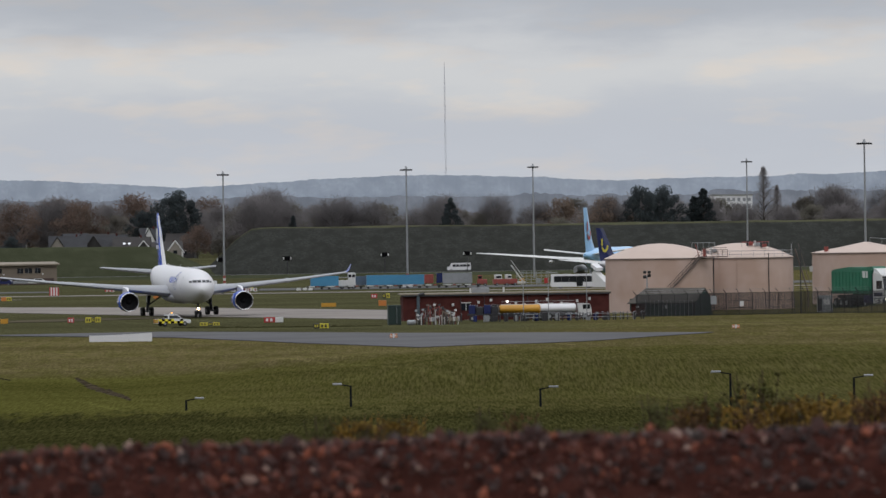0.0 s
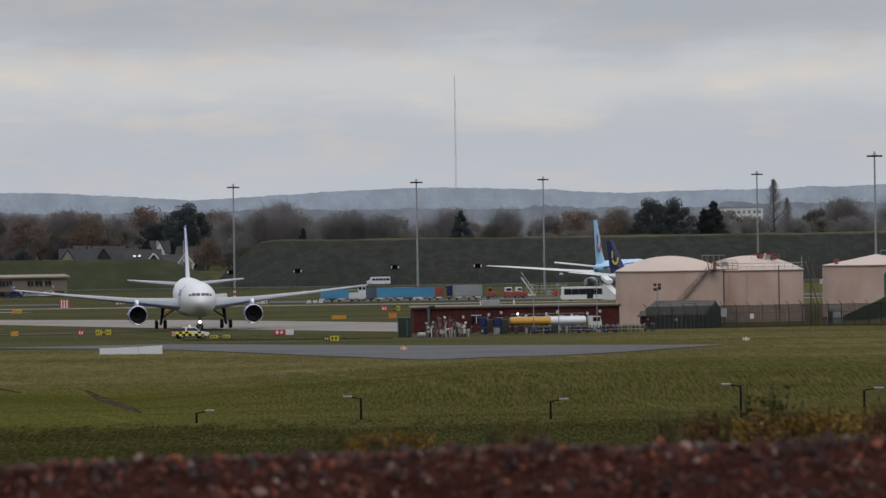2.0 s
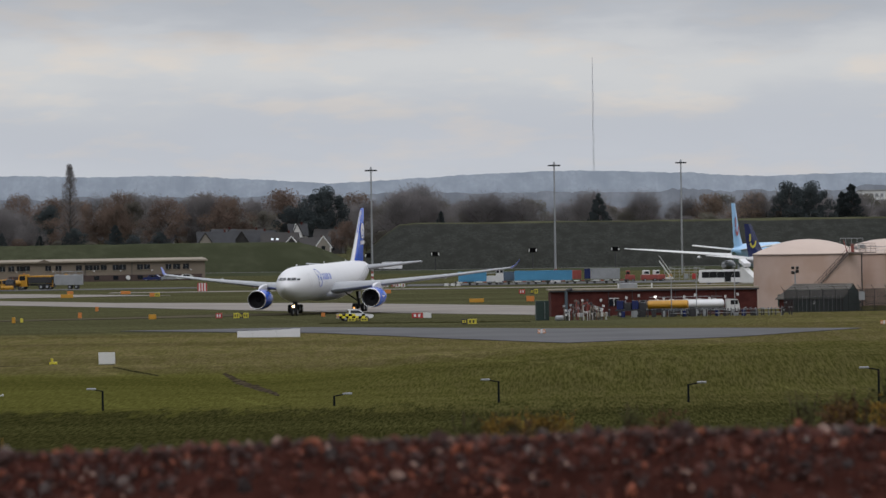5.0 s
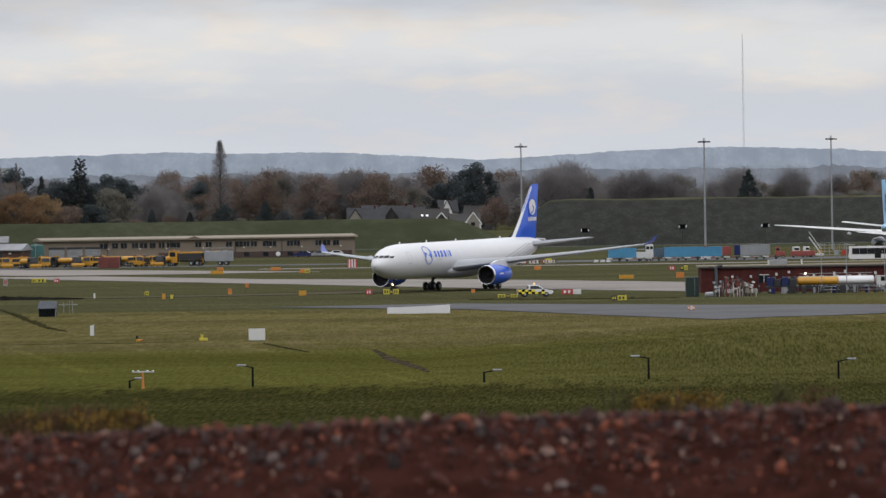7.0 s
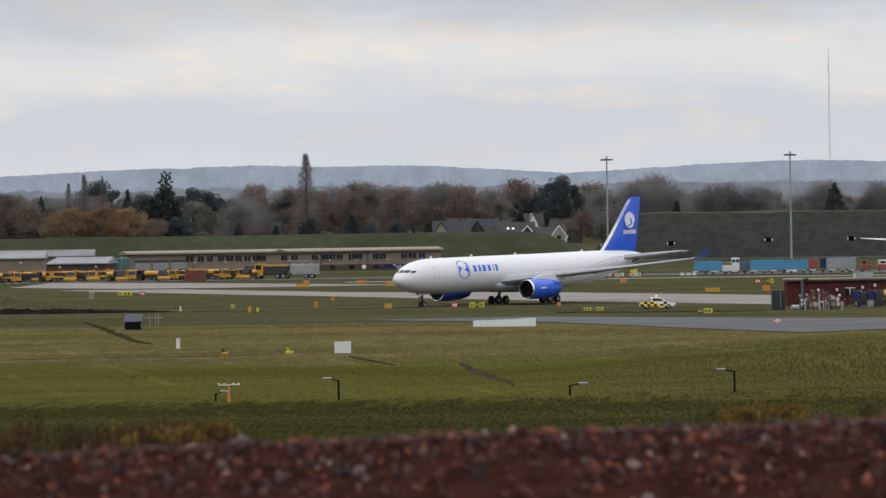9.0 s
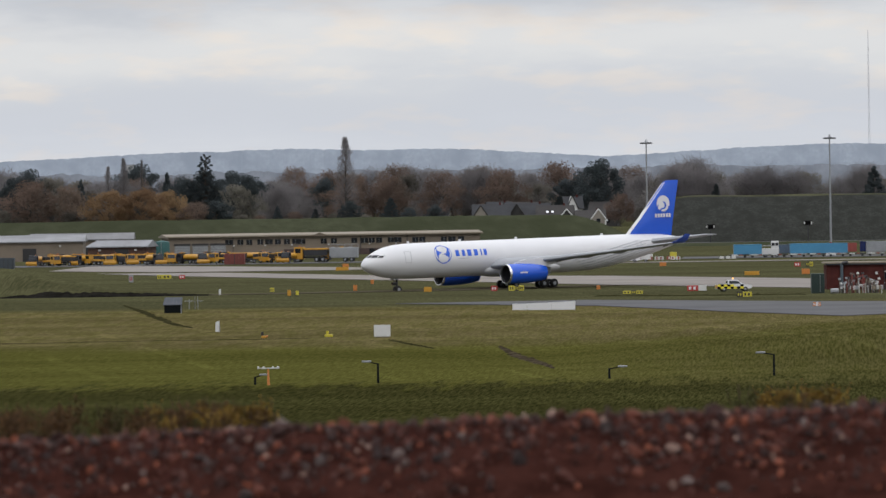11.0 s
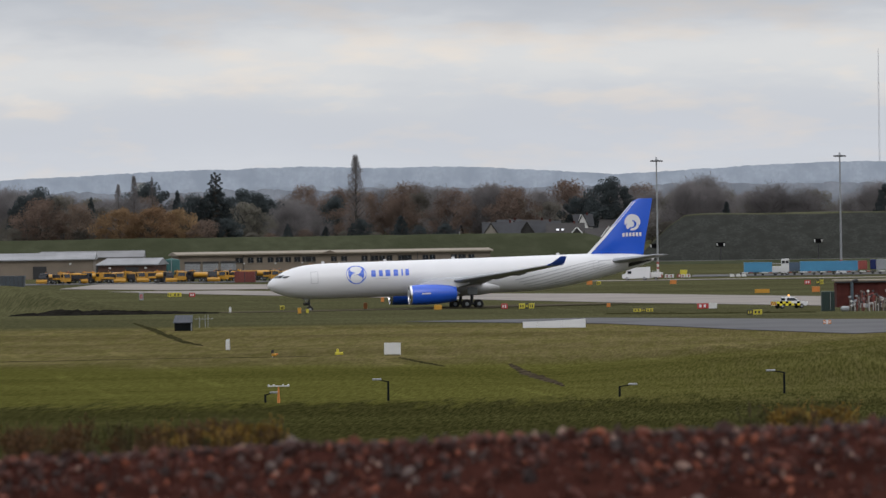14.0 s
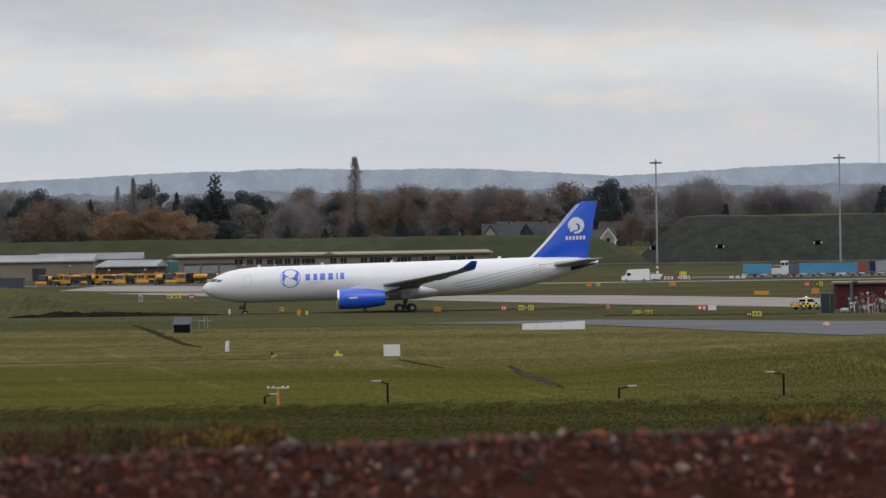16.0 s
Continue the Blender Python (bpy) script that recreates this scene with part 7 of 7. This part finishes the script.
def yard_lorries():
    protos = [gritter("gritter_lorry", "amber winter gritting lorry with plough in the yard", AMBER, "hopper", True),
              gritter("sweeper_lorry", "amber runway sweeper lorry in the yard", AMBER, "brush", False),
              gritter("deicer_lorry", "amber de-icing tank lorry with dark cab in the yard", DARKMETAL, "tank", True)]
    rnd = random.Random(12)
    spots = [(-181.0, 2), (-177.6, 1), (-174.4, 0), (-171.2, 2), (-168.0, 1), (-164.8, 0), (-161.5, 0), (-158.2, 1), (-155.0, 2), (-151.6, 1), (-148.2, 2), (-145.0, 2), (-141.6, 1), (-132.2, 1), (-128.4, 0), (-125.6, 2)]
    for i, (x, k) in enumerate(spots):
        o = copy_thing(protos[k], pose(x, 1718 + rnd.uniform(-3, 6), 0.2, 0, 0, rnd.choice((-60, -75, 20, 165, -110)) + rnd.uniform(-12, 12)))
        o.scale = (0.74, 0.8, 0.8)
    for i in range(15):
        o = copy_thing(protos[rnd.choice((0, 2, 0, 1))], pose(-180.5 + i * 3.55 + rnd.uniform(-0.8, 0.8), 1729 + rnd.uniform(-2, 4), 0.2, 0, 0, rnd.uniform(0, 360)))
        o.scale = (0.74, 0.8, 0.84)
    for p in protos:
        for o in (*p.children_recursive, p):
            bpy.data.objects.remove(o)
    # long vehicles to the east of the yard
    b = gritter("snow_lorry", "tall amber snow clearing lorry in the yard", AMBER, "hopper", False)
    place(b, pose(-121.0, 1722, 0.2, 0, 0, 170))
    b.scale = (1.15, 1.1, 1.15)
    w = thing("stair_lorry", pose(-114.5, 1722, 0.2, 0, 0, 175), "white lorry with diagonal amber panels", "works lorry", "yard lorries")
    part("body", box((6.2, 2.3, 2.2), (-0.6, 0, 0.9), bevel=0.06), STEEL, w)
    for i in range(5):
        part("rail", rod((-3.6 + i * 1.5, -1.1, 3.1), (-3.6 + i * 1.5, -1.1, 3.8), 0.05, n=6), STEEL, w)
    part("top_rail", rod((-3.6, -1.1, 3.8), (2.4, -1.1, 3.8), 0.05, n=6), STEEL, w)
    for i in range(3):
        part("diagonal_panel", loft([[(-3.0 + i * 1.9, -1.17, 1.0), (-2.2 + i * 1.9, -1.17, 1.0), (-1.4 + i * 1.9, -1.17, 3.3), (-2.2 + i * 1.9, -1.17, 3.3)], [(-3.0 + i * 1.9, -1.2, 1.0), (-2.2 + i * 1.9, -1.2, 1.0), (-1.4 + i * 1.9, -1.2, 3.3), (-2.2 + i * 1.9, -1.2, 3.3)]]), AMBER if i == 1 else STEEL, w)
    part("cab", slab([(2.7, 0.6), (4.2, 0.6), (4.2, 1.8), (3.9, 2.8), (2.7, 2.9)], 2.3), AMBER, w)
    add_wheels(w, (3.3, -1.0, -2.4), 1.95, 0.5)
    for k, (x, m) in enumerate(((-105.0, NAVY), (-101.5, STEEL), (-97.6, OFFWHITE))):
        car = thing("parked_car", pose(x, 1890 + 4 * k, 0.2, 0, 0, 170 + 8 * k), "small parked car before the maintenance block", "car", "parked cars")
        part("body", slab([(-2.1, 0.35), (2.1, 0.35), (2.15, 0.8), (1.1, 0.95), (0.4, 1.45), (-1.3, 1.45), (-2.0, 0.95)], 1.75), m, car)
        for s in (-1, 1):
            part("window", box((1.7, 0.04, 0.4), (-0.4, s * 0.88, 0.97)), DARKGLASS, car)
        add_wheels(car, (1.3, -1.3), 1.5, 0.32, 0.2)


yard_lorries()


def bund_sign(x, z):
    root = thing("distance_sign", pose(x, 2020, 0), "small black board with two white squares on a post", "sign", "bund signs")
    part("post", rod((0, 0, 0), (0, 0, z), 0.1, n=8), DARKMETAL, root)
    b = part("board", box((2.2, 0.15, 1.1), (0, -0.1, z)), MATTBLACK, root)
    for s in (-0.9, 0.9):
        part("white_square", box((0.26, 0.04, 0.7), (s, -0.2, z + 0.2)), OFFWHITE, b)


for x, z in ((-39.8, 4.3), (-14.9, 4.9), (-56.7, 4.2), (6.2, 4.9)):
    bund_sign(x, z)


# ---- houses ----
def house(x, y, w, d, eave, ridge, wall, roof, label, turn=0, front_gable=None, white_porch=False, skylights=0):
    root = thing("house", pose(x, y, gz(x, y), 0, 0, turn), label, "house", "houses behind the bank")
    part("wall", loft([[(-w / 2, 0, 0), (w / 2, 0, 0), (w / 2, d, 0), (-w / 2, d, 0)], [(-w / 2, 0, eave), (w / 2, 0, eave), (w / 2, d, eave), (-w / 2, d, eave)]]), wall, root)
    for s in (-1, 1):
        part("gable_end", loft([[(s * w / 2, 0, eave), (s * w / 2, d, eave), (s * w / 2, d / 2, ridge)], [(s * (w / 2 - 0.2), 0, eave), (s * (w / 2 - 0.2), d, eave), (s * (w / 2 - 0.2), d / 2, ridge)]]), wall, root)
    r = part("roof", loft([[(-w / 2 - 0.4, -0.5, eave - 0.25), (-w / 2 - 0.4, -0.5, eave), (-w / 2 - 0.4, d / 2, ridge + 0.2), (-w / 2 - 0.4, d + 0.5, eave), (-w / 2 - 0.4, d + 0.5, eave - 0.25), (-w / 2 - 0.4, d / 2, ridge - 0.1)],
                           [(w / 2 + 0.4, -0.5, eave - 0.25), (w / 2 + 0.4, -0.5, eave), (w / 2 + 0.4, d / 2, ridge + 0.2), (w / 2 + 0.4, d + 0.5, eave), (w / 2 + 0.4, d + 0.5, eave - 0.25), (w / 2 + 0.4, d / 2, ridge - 0.1)]]), roof, root, "tiled pitched roof")
    part("chimney", box((0.5, 0.6, 1.0), (w * 0.25, d / 2, ridge - 0.3)), BRICK, r)
    for i in range(max(1, int(w / 3.5))):
        u = -w / 2 + 1.8 + i * 3.4
        win = part("window", box((1.3, 0.1, 1.2), (u, -0.04, 1.0)), DARKGLASS, root)
        part("frame", box((1.5, 0.06, 0.12), (u, -0.08, 2.2)), OFFWHITE, win)
    for k in range(skylights):
        part("skylight", loft([[(-2.4 + k * 1.4, 1.7, eave + 1.75), (-1.7 + k * 1.4, 1.7, eave + 1.75), (-1.7 + k * 1.4, 2.3, eave + 2.25), (-2.4 + k * 1.4, 2.3, eave + 2.25)], [(-2.4 + k * 1.4, 1.5, eave + 1.9), (-1.7 + k * 1.4, 1.5, eave + 1.9), (-1.7 + k * 1.4, 2.1, eave + 2.4), (-2.4 + k * 1.4, 2.1, eave + 2.4)]]), CHROME, r)
    if front_gable:
        gx, gw, gh, gm = front_gable
        part("front_gable", loft([[(gx - gw / 2, -1.2, 0), (gx + gw / 2, -1.2, 0), (gx + gw / 2, -1.2, eave), (gx, -1.2, gh), (gx - gw / 2, -1.2, eave)], [(gx - gw / 2, d / 2, 0), (gx + gw / 2, d / 2, 0), (gx + gw / 2, d / 2, eave), (gx, d / 2, gh), (gx - gw / 2, d / 2, eave)]]), gm, root)
        for s in (-1, 1):
            part("barge_board", rod((gx + s * (gw / 2 + 0.3), -1.3, eave - 0.3), (gx, -1.3, gh + 0.2), 0.16, n=5), OFFWHITE if white_porch else SLATE, root)
        part("gable_window", box((1.1, 0.1, 1.0), (gx, -1.26, eave - 0.6)), DARKGLASS, root)
    if white_porch:
        for s in (-1, 1):
            part("porch_post", box((0.4, 0.4, eave), (front_gable[0] + s * 1.9, -2.2, 0)), OFFWHITE, root)


def village():
    cream = mat("cream_render", (0.19, 0.172, 0.145), 0.8, vary=0.08)
    slate = mat("slate_tiles", (0.030, 0.031, 0.035), 0.95, vary=0.2, scale=2)
    brown = mat("brown_tiles", (0.034, 0.031, 0.030), 0.95, vary=0.2, scale=2)
    house(-104.0, 2195, 10, 9, 2.8, 6.9, cream, slate, "bungalow with slate roof and cream gable", 4, (-3.0, 5.2, 6.6, cream))
    house(-94.0, 2203, 11, 9, 2.8, 7.0, BRICK, slate, "dark slate-roofed bungalow with a dormer gable", -3, (-3.2, 5.6, 6.8, SLATE))
    house(-86.6, 2199, 10, 9, 2.6, 6.4, BRICK, brown, "bungalow with brown roof, skylights and white porch", 0, (3.4, 4.8, 5.2, SLATE), True, 2)
    house(-76.2, 2190, 8.0, 8, 2.3, 4.9, cream, brown, "cream bungalow with a grey-brown roof", 6, (2.0, 4.4, 5.2, cream), True)
    house(-83.5, 2262, 5, 6, 5.4, 8.6, OFFWHITE, slate, "white rendered gabled house among trees", 10, (-0.6, 3.0, 8.8, OFFWHITE))
    house(-75.5, 2272, 8, 7, 4.4, 7.0, brown, brown, "brown-roofed house among trees", -5)
    house(-104.0, 2262, 7, 7, 4.5, 7.4, cream, slate, "pale gabled house among trees", 20, (0, 3.5, 7, cream))
    house(-124.0, 2285, 6, 7, 3.6, 6.0, OFFWHITE, slate, "white house with slate roof among trees", -10)
    house(-98.0, 2275, 9, 7, 4.2, 7.2, cream, brown, "pale house with brown roof among trees", 10)
    house(-40.0, 2270, 9, 7, 4.6, 7.4, BRICK, slate, "slate-roofed house behind the bund", 8)
    house(-22.0, 2280, 11, 7, 4.6, 7.6, BRICK, brown, "brown-roofed house behind the bund", -6)
    b = thing("office_block", pose(98.4, 2700, 0), "white flat-roofed block beyond the trees", "building")
    # wall and window colours have the distance haze painted in
    part("wall", box((14.5, 10, 20.0)), mat("haze_tinted_white_render", (0.54, 0.55, 0.56), 0.8, vary=0.05), b)
    for i in range(8):
        for j in range(3):
            part("window", box((1.0, 0.1, 1.1), (-6.2 + i * 1.77, -5.02, 18.0 - j * 2.1)), mat("haze_tinted_window", (0.20, 0.21, 0.23), 0.4), b)
    part("roof_edge", box((15, 10.5, 0.4), (0, 0, 20.0)), STEEL, b)
    t = thing("tower_block", pose(-256.0, 2750, 0), "pale tower block beyond the trees", "building")
    # haze painted into the tower's wall colour as well
    part("wall", box((2.6, 4, 24.5)), mat("haze_tinted_cream_render", (0.40, 0.41, 0.41), 0.8, vary=0.05), t)
    part("roof_edge", box((2.9, 4.3, 0.5), (0, 0, 24.5)), STEEL, t)


village()


# ---- shrubs behind the heap ----
def shrubs():
    twig = mat("brown_twigs", (0.05, 0.035, 0.022), 0.9, vary=0.3, scale=8, spec=0.1)
    kinds = [(mat("yellowing_birch_leaves", (0.185, 0.108, 0.020), 0.8, vary=0.35, scale=5, random_hue=0.3, island=True, spec=0.1), "yellow-leaved birch sapling in autumn", 800),
             (mat("rusty_bramble_leaves", (0.085, 0.043, 0.018), 0.85, vary=0.35, scale=5, random_hue=0.3, island=True, spec=0.1), "rust-brown bramble and sapling thicket", 750),
             (mat("olive_scrub_leaves", (0.055, 0.055, 0.016), 0.85, vary=0.35, scale=5, random_hue=0.3, island=True, spec=0.1), "dull olive scrub with thin stems", 420)]
    protos = []
    for k, (m, label, n) in enumerate(kinds):
        for v in range(2):
            rnd = random.Random(30 + 7 * k + v)
            root = thing("shrub", pose(0, 0, 0), label, "shrub", "scrub behind the rubble")
            bm = bmesh.new()
            tips = []
            for i in range(16):
                a, r = rnd.uniform(0, 6.28), rnd.uniform(0.05, 0.42)
                h = rnd.uniform(0.45, 1.0)
                b0 = Vector((r * 0.4 * math.cos(a), r * 0.4 * math.sin(a), -0.1))
                b1 = Vector((r * math.cos(a), r * math.sin(a), h))
                rod(b0, b1, 0.012, 0.005, 4, bm)
                tips.append((b0, b1))
                for j in range(2):
                    f = rnd.uniform(0.4, 0.9)
                    q = b0.lerp(b1, f)
                    e = q + Vector((rnd.gauss(0, 0.10), rnd.gauss(0, 0.10), rnd.uniform(0.05, 0.22)))
                    rod(q, e, 0.004, 0.002, 3, bm)
                    tips.append((q, e))
            part("brushwood", bm, twig, root)
            verts, faces = [], []
            for i in range(n):
                a, b = tips[rnd.randrange(len(tips))]
                p = a.lerp(b, rnd.uniform(0.35, 1.0)) + Vector([rnd.gauss(0, 0.02) for _ in range(3)])
                s = rnd.uniform(0.013, 0.030)
                u = Vector([rnd.gauss(0, 1) for _ in range(3)]).normalized()
                w = u.orthogonal()
                c = len(verts)
                verts += [p - u * s, p + w * s * 0.6, p + u * s, p - w * s * 0.6]
                faces.append((c, c + 1, c + 2, c + 3))
            me = bpy.data.meshes.new("foliage")
            me.from_pydata(verts, [], faces)
            me.materials.append(m)
            ob = new("foliage", me)
            ob.parent = root
            protos.append(root)
    rnd = random.Random(77)

    def put(k, az, y, s):
        x = az * 1e-3 * y
        o = copy_thing(protos[k], pose(x, y, gz(x, y) - 0.05, 0, 0, rnd.uniform(0, 360)))
        o.scale = (s * rnd.uniform(0.9, 1.3), s * rnd.uniform(0.9, 1.3), s)

    # bearings in milliradians, distance, which kind, height
    for i in range(30):
        az = rnd.uniform(-16, 56)
        put(rnd.choice((4, 5, 4, 5, 2)), az, rnd.uniform(100, 125), rnd.uniform(0.35, 0.62))
    for i in range(30):
        put(rnd.choice((0, 1, 0, 1, 2)), rnd.uniform(30, 62), rnd.uniform(98, 114), rnd.uniform(0.5, 0.9))
    for i in range(9):
        put(rnd.choice((0, 1)), rnd.uniform(-14, -3), rnd.uniform(102, 115), rnd.uniform(0.42, 0.66))
    for i in range(44):
        put(rnd.choice((2, 3, 3, 2, 4)), rnd.uniform(-114, -82), rnd.uniform(76, 96), rnd.uniform(0.28, 0.46))
    for i in range(16):
        put(rnd.choice((0, 1, 2)), rnd.uniform(-92, -76), rnd.uniform(78, 90), rnd.uniform(0.3, 0.46))
    for az, s in ((40, 1.15), (26.5, 0.85), (5, 0.7)):
        put(4, az, 108, s)
    for p in protos:
        for o in (*p.children_recursive, p):
            bpy.data.objects.remove(o)


shrubs()


# ---- turfed bank beside the third tank ----
def depot_bank():
    bm = bmesh.new()
    rows = []
    for x in np.arange(61.0, 150.0, 1.0):
        top = min(5.2, max(0.0, (x - 62.4) * 0.44))
        row = []
        for y, k in ((1281, -0.1), (1283, 0.25), (1286, 0.7), (1288, 0.95), (1290, 1.0), (1296, 1.0), (1306, -0.1)):
            w = 0.12 * noise.noise((x / 2, y / 2, 3)) if k > 0 else 0.0
            row.append(bm.verts.new((x, y, gz(x, y) + top * k + w)))
        rows.append(row)
    for r, q in zip(rows, rows[1:]):
        for i in range(len(r) - 1):
            bm.faces.new((r[i], q[i], q[i + 1], r[i + 1])).smooth = True
    bmesh.ops.recalc_face_normals(bm, faces=bm.faces)
    turf = mat("dark_green_bank_turf", (0.018, 0.030, 0.014), 1.0, vary=0.4, scale=0.8, bump=0.7, spec=0.0)
    solid("depot_bank", bm, turf, "dark green turfed bank beside a fuel tank", "earth bank", kind="structure")


depot_bank()


# ---- what moves ----
def motions():
    # seconds, place of the main gear, heading, lift of the nose, height of the pavement, roll to the right
    rows = [(0, -43.38, 1297.73, -81.33, 0.3, 0.22, 0), (2, -42.58, 1292.03, -85.83, 0.3, 0.2, 0), (4, -42.41, 1286.21, -94.50, 0.28, 0.17, 0.3), (6.5, -44.50, 1278.03, -109.69, 0.2, 0.13, 0.7),
            (7.5, -45.90, 1275.18, -116.58, 0.18, 0.1, 0.8), (8.5, -47.82, 1272.78, -123.63, 0.12, 0.08, 0.9), (9, -48.81, 1272.0, -127.3, 0.08, 0.07, 0.9), (11.5, -56.23, 1269.16, -146.52, -0.12, 0.0, 1.0),
            (12.5, -59.55, 1266.77, -155.57, -0.2, -0.03, 0.9), (13.5, -63.36, 1262.34, -163.4, -0.22, -0.06, 0.7), (14.5, -67.70, 1256.74, -169.99, -0.25, -0.08, 0.5), (15.5, -72.10, 1250.27, -174.3, -0.25, -0.1, 0.4), (16, -74.39, 1247.29, -175.6, -0.25, -0.11, 0.4)]
    walk(airliner, [(t, pose(x, y, z, 0, 0, h) @ pose(0, 0, 0, r, -p, 0)) for t, x, y, h, p, z, r in rows])
    car = [(0, -40.8, 1188, 25), (2, -39.6, 1187, 20), (4, -37.3, 1189, 14), (6.5, -32.5, 1192, 10), (7.5, -29.8, 1193, 8), (8.5, -27.0, 1194, 8), (9, -25.8, 1195.5, 8),
           (11.5, -18.9, 1199, 12), (12.5, -16.5, 1200, 17), (13.5, -14.3, 1200.5, 23), (14.5, -12.6, 1202, 33), (15.5, -11.2, 1203.5, 45), (16, -10.7, 1205, 50)]
    walk(ops_pickup, [(t, pose(x, y, gz(x, y) + 0.02, 0, 0, h)) for t, x, y, h in car])
    walk(bulk_lorry, [(t, pose(67.2 + 3.15 * t, 1250 - 4.0 * t, max(0.35, gz(67.2 + 3.15 * t, 1250 - 4.0 * t)), 0, 0, -63)) for t in (0, 1, 2, 3, 4, 6, 8, 12, 16)])
    walk(far_minibus, [(t, pose(x, 2026, 0.82, 0, 0, 180)) for t, x in ((0, 4.0), (2, -19.2), (4, -42.4), (5, -51.5), (6.3, -53.1), (8, -53.1), (11.5, -53.1), (12.5, -56), (13.5, -61.5), (14.5, -68), (15.5, -75.5), (16, -79))])


motions()
